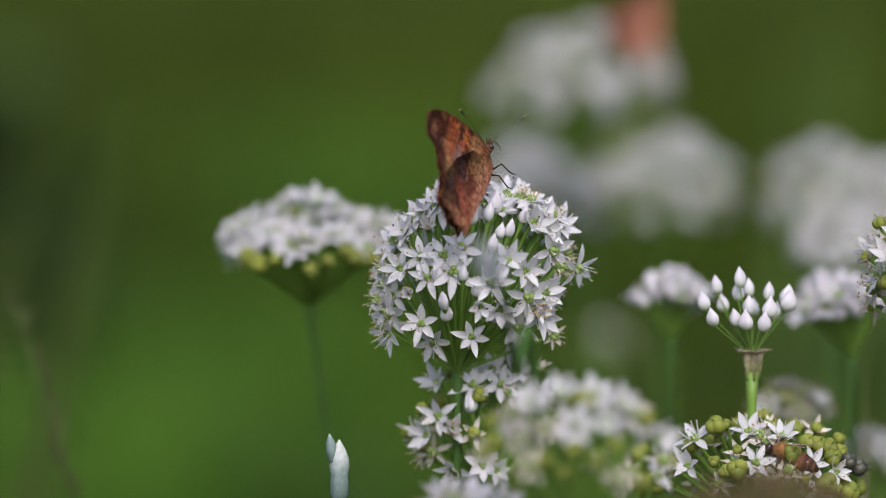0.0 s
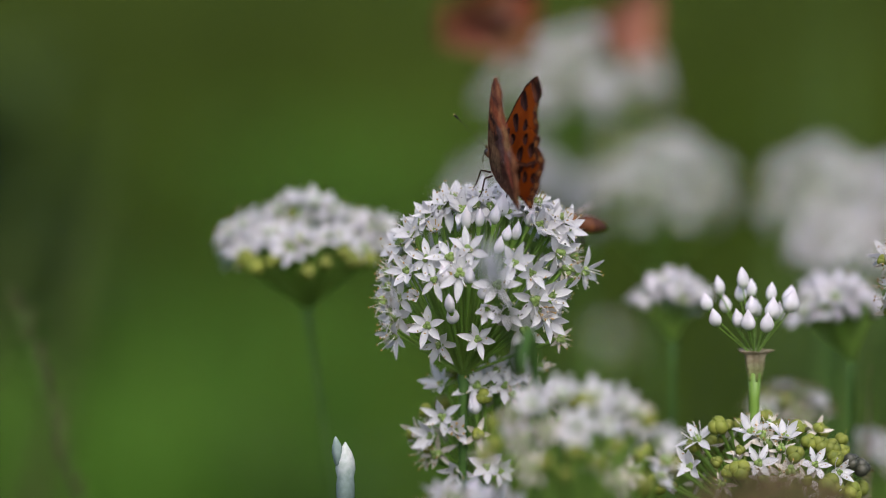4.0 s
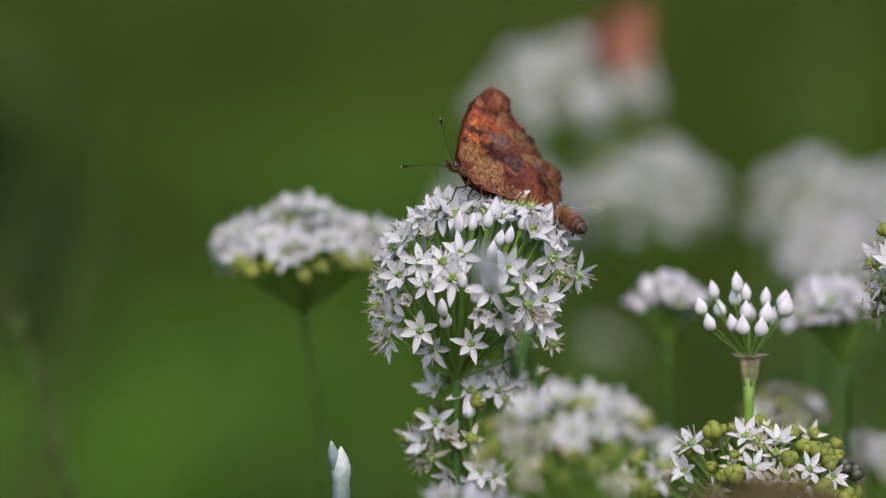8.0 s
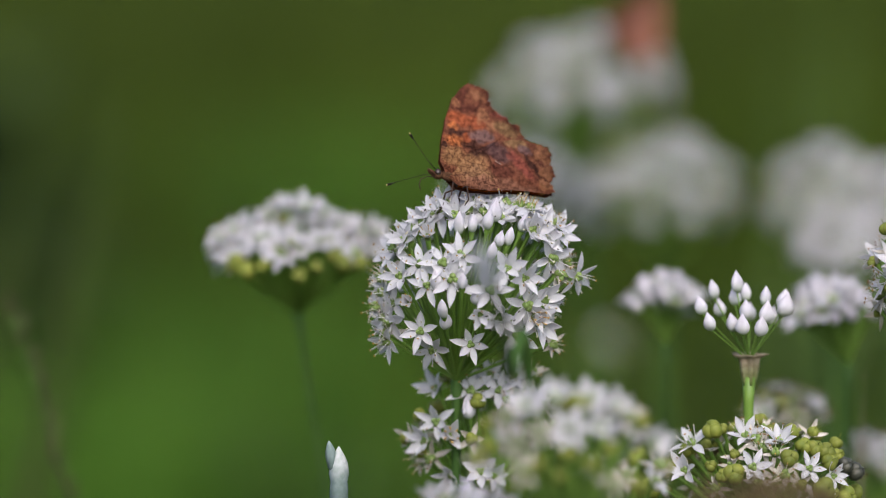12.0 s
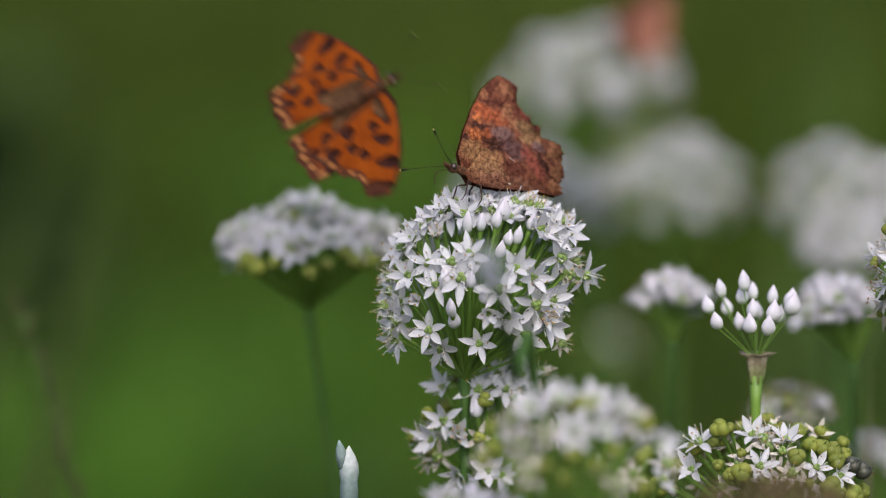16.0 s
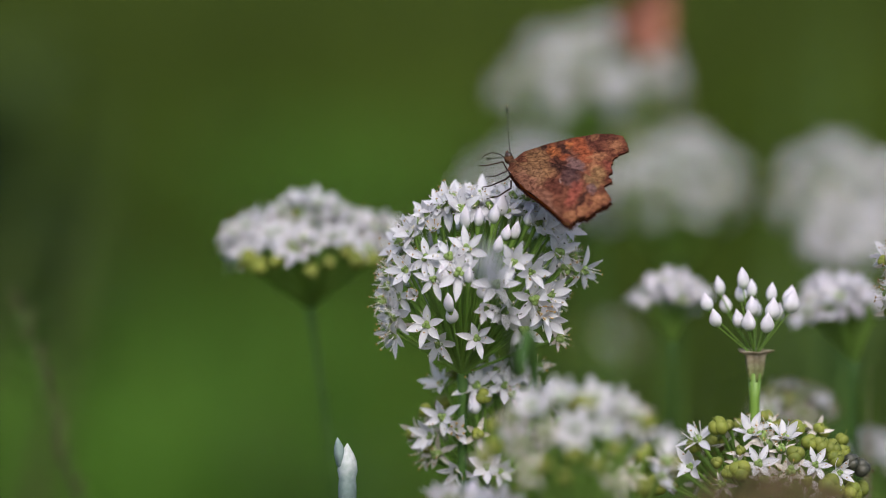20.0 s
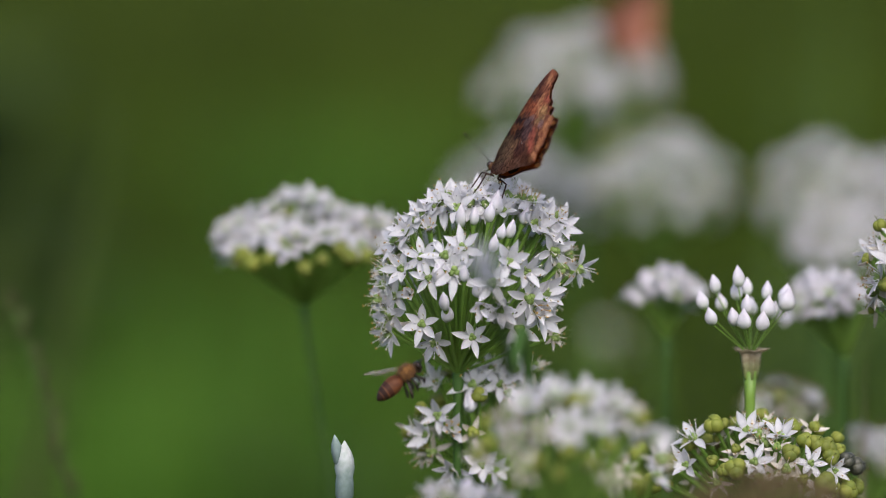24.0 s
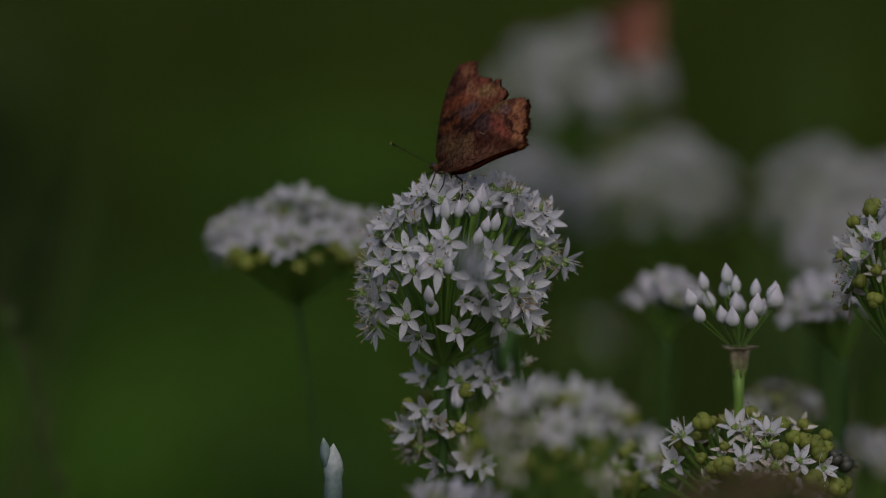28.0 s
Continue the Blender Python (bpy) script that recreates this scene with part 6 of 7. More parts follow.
SITTER = [
    (0, 0.0083, -0.0114, 0.4384, -18.1, -48.1, 75.7, -1.3, -1.3, -10.7), (0.5, 0.0089, -0.0114, 0.438, -16.1, -48.2, 75.2, -1.3, -1.3, -11.3),
    (1, 0.0092, -0.0114, 0.438, -14, -48.3, 74.7, -1.3, -1.3, -12), (1.5, 0.0094, -0.0114, 0.438, -11.9, -48.3, 74.2, -1.3, -1.3, -12.6),
    (2, 0.0099, -0.0115, 0.4378, -9.8, -48.4, 73.7, -1.3, -1.3, -13.2), (2.4, 0.0128, -0.0114, 0.4379, -4.3, -36.9, 72.4, -1.3, -1.3, -13.8),
    (2.5, 0.0127, -0.0114, 0.438, -4.1, -37.6, 72.1, -1.3, -1.3, -13.5), (3, 0.0123, -0.0114, 0.4385, -3, -41.1, 70.8, -1.3, -1.3, -11.5),
    (3.5, 0.0123, -0.0114, 0.4388, -6.4, -40.4, 72.1, -1.3, -1.3, -11.5), (4, 0.0101, -0.0104, 0.4384, 0.4, -30.2, 107.2, 9.3, 9.3, -6.5),
    (4.5, 0.008, -0.0094, 0.4379, 12, -24.9, 140.8, 13.5, 13.5, -1.5), (5, 0.0059, -0.0085, 0.4374, 24.8, -26.2, 174.3, 11.8, 11.8, 3.6),
    (5.5, 0.0039, -0.0075, 0.4369, 35, -33.7, -151.8, 0, 0, 8.6), (5.9, 0.004, -0.0075, 0.4368, 35.3, -28.9, -157.2, 3, 3, 7.7),
    (5.95, 0.00385, -0.0076, 0.43645, 3.4, -12.1, -179.5, 16.25, 16.25, 5.8), (6, 0.0037, -0.0077, 0.4361, -31.2, -9.6, 153.4, 22.5, 22.5, 3.9),
    (6.1, 0.0039, -0.0076, 0.43645, 3.2, -13.2, 176.9, 15.25, 15.25, 3.45), (6.2, 0.0041, -0.0075, 0.4368, 35.5, -28.9, -164.6, 8, 8, 3),
    (6.5, 0.0047, -0.0075, 0.4366, 33.8, -29.5, -163.8, 5.8, 5.8, 1.9), (7, 0.0055, -0.0075, 0.4366, 31.1, -30.6, -162.3, 2, 2, 0.1),
    (7.5, 0.0055, -0.0076, 0.4365, 33.2, -31.2, -162.4, 2, 2, 1.9), (8, 0.0054, -0.0076, 0.4362, 35.2, -31.7, -162.5, 2, 2, 3.8),
    (8.4, 0.0048, -0.0076, 0.4359, 35.2, -31.7, -162.5, 2, 2, 3.8), (8.5, 0.0046, -0.0076, 0.4358, 36.1, -29.2, -164.4, 1.8, 1.8, 3.4),
    (9, 0.0033, -0.0076, 0.4358, 38.9, -16.8, -173.1, -1.3, -1.3, 1.6), (9.5, 0.0044, -0.0076, 0.4362, 30, -22, -168.2, -1.3, -1.3, -6),
    (10, 0.0053, -0.0076, 0.4365, 20.1, -26.3, -162.2, -1.3, -1.3, -13.7), (10.5, 0.0055, -0.0076, 0.4358, 20.6, -23.5, -160.5, -1.3, -1.3, -10.6),
    (11, 0.0053, -0.0077, 0.4346, 21.1, -20.8, -158.9, -1.3, -1.3, -7.5), (11.05, 0.0037, -0.0077, 0.4347, 20.4, -11.9, 167.4, 15.5, 15.5, 10.9),
    (11.1, 0.0021, -0.0077, 0.4349, 14.7, -5, 134.4, 30, 30, 29.3), (11.2, 0.0009, -0.0077, 0.4343, 16.8, -3.9, 134.5, 20, 20, 32.6),
    (11.4, 0.0018, -0.0077, 0.435, 32.1, -16.6, -167.8, 2, 2, 0.3), (11.5, 0.0019, -0.0077, 0.4351, 32.1, -16.6, -167.8, 1.8, 1.8, 0.3),
    (12, 0.0021, -0.0077, 0.4354, 32.1, -16.6, -167.8, -1.3, -1.3, 0.3), (12.5, 0.0026, -0.0077, 0.4347, 32.1, -15.5, -172.3, -1.3, -1.3, -0.5),
    (13.5, 0.0027, -0.0077, 0.4346, 31.4, -16.6, -171.8, -1.3, -1.3, 0.5), (14.5, 0.0028, -0.0077, 0.4346, 30.9, -17.6, -171.3, -1.3, -1.3, 1.6),
    (15, 0.0031, -0.0077, 0.4354, 26.9, -19.1, -167, -1.3, -1.3, -0.5), (15.5, 0.0036, -0.0076, 0.4357, 22.9, -20.4, -162.6, -1.3, -1.3, -2.7),
    (16, 0.0037, -0.0076, 0.4363, 18.6, -21.3, -158, -1.3, -1.3, -4.8), (16.2, 0.0066, -0.0091, 0.4374, 17, -25.7, 149.5, -1.3, -1.3, -4.3),
    (16.5, 0.0122, -0.0111, 0.4414, 8.4, -48.7, 139.6, -1.3, -1.3, -7.8), (17, 0.0142, -0.0113, 0.4392, 40.9, -37.2, 128.6, -1.3, -1.3, -11.1),
    (17.5, 0.0143, -0.0114, 0.4381, 54, -35.7, 123.4, -1.3, -1.3, -7.7), (18, 0.0147, -0.0115, 0.4372, 66.7, -33.3, 118.8, -1.3, -1.3, -4.3),
    (18.5, 0.0143, -0.0115, 0.4372, 68.1, -33.8, 118.1, -1.3, -1.3, -5.2), (19, 0.0143, -0.0115, 0.4372, 69.4, -34.3, 117.3, -1.3, -1.3, -6),
    (19.5, 0.0148, -0.0115, 0.4371, 68.7, -33.4, 116.5, -1.3, -1.3, -5.1), (20, 0.0149, -0.0115, 0.4369, 68, -32.5, 115.7, -1.3, -1.3, -4.3),
    (20.2, 0.015, -0.0116, 0.4367, 67.7, -32.2, 115.4, -1.3, -1.3, -3.9), (20.3, 0.0143, -0.0115, 0.437, 47, -34.5, 128.4, 14.5, 14.5, -8.9),
    (20.4, 0.0137, -0.01, 0.4372, 26.1, -32.8, 141.6, 28, 28, -14), (20.5, 0.0089, -0.0085, 0.4376, 19.1, -22.1, 136.3, 24, 24, 0.7),
    (20.7, 0.0063, -0.0056, 0.4372, 23.3, -9.9, 141.2, 8, 8, 9.2), (21, 0.008, -0.0057, 0.4361, 25.6, -3.8, 122.4, -1.3, -1.3, 5.3),
    (21.5, 0.0093, -0.0056, 0.4359, 24.7, -3, 116.8, -1.3, -1.3, 3.4), (22.5, 0.0107, -0.0055, 0.436, 28, -1.5, 112.5, -1.3, -1.3, -1.1),
    (23.5, 0.0124, -0.0052, 0.4363, 31.3, 0.2, 108.3, -1.3, -1.3, -8.6), (24, 0.0119, -0.0051, 0.4364, 28, -1.6, 106.6, -1.3, -1.3, -6.1),
    (24.5, 0.0113, -0.0051, 0.4365, 24.8, 0.6, 105.1, -1.3, -1.3, -4.6), (25, 0.0104, -0.005, 0.4368, 21.5, 2.5, 103.6, -1.3, -1.3, -6.2),
    (25.5, 0.0108, -0.0049, 0.4368, 21, 2.9, 103.2, -1.3, -1.3, -6.4), (26, 0.0118, -0.0049, 0.4368, 20.5, 3.2, 102.8, -1.3, -1.3, -6.6),
    (26.5, 0.0108, -0.0048, 0.4368, 19.9, 3.5, 102.4, -1.3, -1.3, -6.9), (27, 0.011, -0.0047, 0.4369, 19.4, 3.8, 102.1, -1.3, -1.3, -7.1),
    (27.5, 0.0103, -0.0047, 0.4367, 18.7, 3.9, 103.9, -1.3, -1.3, -8.3), (27.6, 0.0101, -0.0047, 0.4367, 18.5, 4, 104.2, -1.3, -1.3, -8.6),
    (27.8, 0.0043, -0.0046, 0.4365, 22.3, 5.7, 131.7, -1.3, -1.3, 0.4), (28, 0.0033, -0.0047, 0.4362, 24.3, 7.2, 134.2, -1.3, -1.3, 9),
]
FLYER = [
    (0, -0.0380, 0.2622, 0.5082, 3.4, 1.4, 16.6, 40.0, 40.0, 0.0, 0.0), (2.6, -0.0281, 0.2281, 0.4774, 3.6, 12.0, 10.3, 55.0, 55.0, 0.0, 0.0),
    (2.9, -0.0066, 0.2053, 0.4573, 3.6, 11.3, -1.0, 30.0, 30.0, 0.0, 0.0), (3, 0.0077, 0.2049, 0.4581, 3.6, 11.3, -1.0, 60.0, 60.0, 0.0, 0.0),
    (3.1, 0.0173, 0.2067, 0.4562, 3.5, 1.0, 11.3, 40.0, 40.0, 0.0, 0.0), (3.3, 0.0184, 0.2074, 0.4528, 3.4, 1.4, 16.6, 20.0, 20.0, 0.0, 0.0),
    (3.5, 0.0180, 0.2074, 0.4525, 3.4, 1.4, 16.6, 15.0, 15.0, 0.0, 0.0), (4.5, 0.0233, 0.2077, 0.4543, 3.4, -4.0, 17.1, 25.0, 25.0, 0.0, 0.0),
    (5.5, 0.0303, 0.2076, 0.4565, 3.4, -4.0, 17.1, 40.0, 40.0, 0.0, 0.0), (5.8, 0.0322, 0.2073, 0.4610, 3.6, -15.4, 12.7, 50.0, 50.0, 0.0, 0.0),
    (6.1, 0.0412, 0.2077, 0.4854, 3.9, -26.5, 2.5, 40.0, 40.0, 0.0, 0.0), (6.8, 0.0694, 0.2073, 0.4836, 3.6, 11.3, -1.0, 50.0, 50.0, 0.0, 0.0),
    (7.1, 0.0857, 0.1647, 0.4580, 3.7, 16.6, -1.5, 60.0, 60.0, 0.0, 0.0), (7.2, 0.1100, 0.1640, 0.4463, 3.7, 16.6, -1.5, 45.0, 45.0, 0.0, 0.0),
    (7.4, 0.1240, 0.1641, 0.4491, 3.5, -0.0, 0.0, 50.0, 50.0, 0.0, 0.0), (7.6, 0.1245, 0.1636, 0.4435, 3.5, -0.0, 0.0, 50.0, 50.0, 0.0, 0.0),
    (7.8, 0.1253, 0.1623, 0.4457, 3.5, -1.0, -11.3, 40.0, 40.0, 0.0, 0.0), (8.2, 0.1531, 0.1567, 0.4537, 1.9, -4.2, -57.9, 40.0, 40.0, 0.0, 0.0),
    (9.5, 0.1370, 0.1593, 0.4835, -1.9, -4.2, -122.1, 40.0, 40.0, 0.0, 0.0), (10.6, 0.0592, 0.1542, 0.4737, 3.4, 15.9, -19.9, 50.0, 50.0, 0.0, 0.0),
    (10.8, 0.0745, 0.1433, 0.4608, 3.5, -1.0, -11.3, 55.0, 55.0, 0.0, 0.0), (10.9, 0.1030, 0.1336, 0.4588, 3.5, 10.1, -12.2, 40.0, 40.0, 0.0, 0.0),
    (11, 0.1099, 0.1215, 0.4465, 1.1, 34.7, -75.1, 32.0, 32.0, 0.0, 0.0), (11.1, 0.0792, 0.1200, 0.4217, -3.5, 10.1, -167.8, 55.0, 55.0, 0.0, 0.0),
    (11.2, 0.0576, 0.1427, 0.4379, -3.7, -16.6, 178.5, 70.0, 70.0, 0.0, 0.0), (11.4, 0.0778, 0.2179, 0.4901, 0.0, -48.1, 90.0, 40.0, 40.0, 0.0, 0.0),
    (12.5, 0.0386, 0.2110, 0.5055, -3.5, 1.0, 168.7, 40.0, 40.0, 0.0, 0.0), (14.5, -0.0886, 0.1075, 0.5081, -3.5, -1.0, -168.7, 40.0, 40.0, 0.0, 0.0),
    (15.6, -0.0852, 0.0339, 0.4831, 1.8, 37.3, -65.2, 50.0, 50.0, 0.0, 0.0), (15.9, -0.0516, 0.0077, 0.4642, 66.4, 18.4, -1.7, 65.0, 65.0, -10.0, -3.0),
    (16, -0.0161, 0.0063, 0.4540, 87.7, -28.0, 2.7, 129.0, 68.0, -20.0, -6.0), (16.1, 0.0028, -0.0084, 0.4266, 47.7, 32.7, -10.8, 60.0, 60.0, -15.0, -4.5),
    (16.2, 0.0016, -0.0054, 0.4292, 48.4, 6.8, 5.8, 50.0, 50.0, 0.0, 0.0), (16.3, 0.0044, -0.0053, 0.4289, 18.8, -16.9, 14.1, 10.0, 22.0, 0.0, 0.0),
    (16.4, 0.0068, -0.0061, 0.4298, 16.8, -35.9, 10.8, 8.0, 18.0, 0.0, 0.0), (16.5, 0.0069, -0.0055, 0.4406, 46.5, -29.6, 2.9, 52.0, 52.0, 0.0, 0.0),
    (16.6, 0.0031, 0.0008, 0.4773, 47.5, -77.6, 23.5, 50.0, 50.0, 0.0, 0.0), (16.75, 0.0056, 0.0159, 0.5014, 44.0, -67.0, 43.7, 40.0, 40.0, 0.0, 0.0),
    (18.5, 0.0272, 0.3168, 0.5273, 3.0, -9.3, 32.8, 30.0, 30.0, 0.0, 0.0), (28, 0.0300, 0.3166, 0.5251, 3.0, -9.3, 32.8, 30.0, 30.0, 0.0, 0.0),
]
RIVAL = [
    (0, -0.1280, 0.0572, 0.4967, 3.5, -0.5, -5.7, 40.0, 40.0, 0.0, 0.0), (15.8, -0.1070, 0.0272, 0.4958, 3.6, 10.7, -6.7, 40.0, 40.0, 0.0, 0.0),
    (16.1, -0.0605, 0.0113, 0.4818, 67.6, 31.9, -3.1, 50.0, 50.0, 0.0, 0.0), (16.2, -0.0493, 0.0083, 0.4612, 69.8, 52.8, -6.6, 60.0, 60.0, 0.0, 0.0),
    (16.3, -0.0316, 0.0048, 0.4293, 92.6, 62.7, -41.9, 30.0, 30.0, 0.0, 0.0), (16.4, -0.0205, 0.0053, 0.4290, 8.0, -36.0, 1.1, 5.0, 8.0, 0.0, 0.0),
    (16.5, -0.0170, 0.0052, 0.4283, 0.0, -48.0, 1.9, 0.0, 0.0, 0.0, 0.0), (16.6, -0.0160, 0.0052, 0.4240, 12.0, -32.0, 0.6, 15.0, 20.0, 0.0, 0.0),
    (16.7, -0.0028, 0.0005, 0.4322, 3.5, -32.3, -4.0, 70.0, 70.0, 0.0, 0.0), (16.8, -0.0059, 0.0088, 0.4685, 59.2, -63.0, 9.9, 60.0, 60.0, 0.0, 0.0),
    (16.95, -0.0021, 0.0139, 0.5004, 56.2, -65.6, 11.1, 40.0, 40.0, 0.0, 0.0), (18.5, -0.0520, 0.2144, 0.5219, -3.3, -11.4, 158.4, 30.0, 30.0, 0.0, 0.0),
    (28, -0.0494, 0.2142, 0.5199, -3.3, -11.4, 158.4, 30.0, 30.0, 0.0, 0.0),
]
PASSER = [
    (0, 0.0680, 0.5107, 0.5079, 3.5, -0.0, 0.0, 40.0, 40.0, 0.0, 0.0), (16.5, 0.0430, 0.5099, 0.4960, 4.1, 31.9, -3.1, 40.0, 40.0, 0.0, 0.0),
    (16.8, 0.0573, 0.5078, 0.4709, 4.4, 36.7, -3.7, 40.0, 40.0, 0.0, 0.0), (17, 0.1004, 0.5013, 0.4284, 3.7, -21.1, -12.2, 30.0, 30.0, 0.0, 0.0),
    (17.1, 0.1148, 0.5026, 0.4439, 4.1, -32.3, -11.0, 40.0, 40.0, 0.0, 0.0), (17.3, 0.1463, 0.5064, 0.4879, 4.1, -32.3, -11.0, 40.0, 40.0, 0.0, 0.0),
    (19, 0.1829, 0.5129, 0.5098, 3.4, -5.1, 13.0, 40.0, 40.0, 0.0, 0.0), (28, 0.1878, 0.5127, 0.5076, 3.4, -5.1, 13.0, 40.0, 40.0, 0.0, 0.0),
]
RESTER = [
    (0, 0.0570, 0.2654, 0.4466, -4.7, 16.2, 57.3, 2.0, 2.0, 0.0), (0.5, 0.0568, 0.2653, 0.4461, -4.7, 16.2, 57.3, 2.0, 2.0, 0.0),
    (1, 0.0572, 0.2653, 0.4459, -4.7, 16.2, 57.3, 2.0, 2.0, 0.0), (1.5, 0.0563, 0.2653, 0.4459, -4.7, 16.2, 57.3, 2.0, 2.0, 0.0),
    (2, 0.0556, 0.2653, 0.4455, -4.7, 16.2, 57.3, 2.0, 2.0, 0.0), (2.5, 0.0555, 0.2653, 0.4458, -4.7, 16.2, 57.3, 2.0, 2.0, 0.0),
    (3, 0.0551, 0.2653, 0.4454, -4.7, 16.2, 57.3, 2.0, 2.0, 0.0), (3.5, 0.0551, 0.2653, 0.4458, -4.7, 16.2, 57.3, 2.0, 2.0, 0.0),
    (5.5, 0.0539, 0.2653, 0.4458, -4.7, 16.2, 57.3, 2.0, 2.0, 0.0), (6, 0.0551, 0.2653, 0.4455, -4.7, 16.2, 57.3, 2.0, 2.0, 0.0),
    (6.5, 0.0541, 0.2653, 0.4453, -4.7, 16.2, 57.3, 2.0, 2.0, 0.0), (7, 0.0586, 0.2653, 0.4456, -4.7, 16.2, 57.3, 2.0, 2.0, 0.0),
    (7.5, 0.0555, 0.2653, 0.4461, -4.7, 16.2, 57.3, 2.0, 2.0, 0.0), (8, 0.0537, 0.2652, 0.4440, -4.7, 16.2, 57.3, 2.0, 2.0, 0.0),
    (8.5, 0.0573, 0.2654, 0.4466, -4.7, 16.2, 57.3, 2.0, 2.0, 0.0), (9, 0.0570, 0.2654, 0.4463, -4.7, 16.2, 57.3, 2.0, 2.0, 0.0),
    (9.5, 0.0573, 0.2652, 0.4443, -4.7, 16.2, 57.3, 2.0, 2.0, 0.0), (10, 0.0582, 0.2654, 0.4465, -4.7, 16.2, 57.3, 2.0, 2.0, 0.0),
    (10.5, 0.0572, 0.2654, 0.4471, -4.7, 16.2, 57.3, 2.0, 2.0, 0.0), (11, 0.0567, 0.2653, 0.4458, -4.7, 16.2, 57.3, 2.0, 2.0, 0.0),
    (11.5, 0.0573, 0.2653, 0.4455, -4.7, 16.2, 57.3, 2.0, 2.0, 0.0), (12, 0.0582, 0.2654, 0.4471, -4.7, 16.2, 57.3, 2.0, 2.0, 0.0),
    (12.5, 0.0547, 0.2652, 0.4450, -4.7, 16.2, 57.3, 2.0, 2.0, 0.0), (14.5, 0.0578, 0.2654, 0.4466, -4.7, 16.2, 57.3, 2.0, 2.0, 0.0),
    (15, 0.0562, 0.2654, 0.4466, -4.7, 16.2, 57.3, 2.0, 2.0, 0.0), (15.5, 0.0559, 0.2653, 0.4458, -4.7, 16.2, 57.3, 2.0, 2.0, 0.0),
    (16, 0.0579, 0.2654, 0.4472, -4.7, 16.2, 57.3, 2.0, 2.0, 0.0), (16.5, 0.0568, 0.2653, 0.4462, -4.7, 16.2, 57.3, 2.0, 2.0, 0.0),
    (17, 0.0554, 0.2653, 0.4459, -4.7, 16.2, 57.3, 2.0, 2.0, 0.0), (17.5, 0.0552, 0.2653, 0.4453, -4.7, 16.2, 57.3, 2.0, 2.0, 0.0),
    (18, 0.0557, 0.2653, 0.4458, -4.7, 16.2, 57.3, 2.0, 2.0, 0.0), (18.5, 0.0564, 0.2654, 0.4466, -4.7, 16.2, 57.3, 2.0, 2.0, 0.0),
    (19, 0.0560, 0.2653, 0.4456, -4.7, 16.2, 57.3, 2.0, 2.0, 0.0), (19.5, 0.0570, 0.2653, 0.4452, -4.7, 16.2, 57.3, 2.0, 2.0, 0.0),
    (20, 0.0589, 0.2654, 0.4473, -4.7, 16.2, 57.3, 2.0, 2.0, 0.0), (20.5, 0.0580, 0.2654, 0.4468, -4.7, 16.2, 57.3, 2.0, 2.0, 0.0),
    (21, 0.0588, 0.2653, 0.4456, -4.7, 16.2, 57.3, 2.0, 2.0, 0.0), (21.5, 0.0594, 0.2654, 0.4470, -4.7, 16.2, 57.3, 2.0, 2.0, 0.0),
    (23.5, 0.0577, 0.2653, 0.4455, -4.7, 16.2, 57.3, 2.0, 2.0, 0.0), (24, 0.0560, 0.2654, 0.4465, -4.7, 16.2, 57.3, 2.0, 2.0, 0.0),
    (24.5, 0.0559, 0.2653, 0.4454, -4.7, 16.2, 57.3, 2.0, 2.0, 0.0), (25, 0.0563, 0.2653, 0.4462, -4.7, 16.2, 57.3, 2.0, 2.0, 0.0),
    (25.5, 0.0543, 0.2652, 0.4447, -4.7, 16.2, 57.3, 2.0, 2.0, 0.0), (26, 0.0586, 0.2653, 0.4459, -4.7, 16.2, 57.3, 2.0, 2.0, 0.0),
    (26.5, 0.0583, 0.2654, 0.4465, -4.7, 16.2, 57.3, 2.0, 2.0, 0.0), (27, 0.0578, 0.2653, 0.4461, -4.7, 16.2, 57.3, 2.0, 2.0, 0.0),
    (27.5, 0.0601, 0.2654, 0.4467, -4.7, 16.2, 57.3, 2.0, 2.0, 0.0), (28, 0.0598, 0.2652, 0.4443, -4.7, 16.2, 57.3, 2.0, 2.0, 0.0),
]
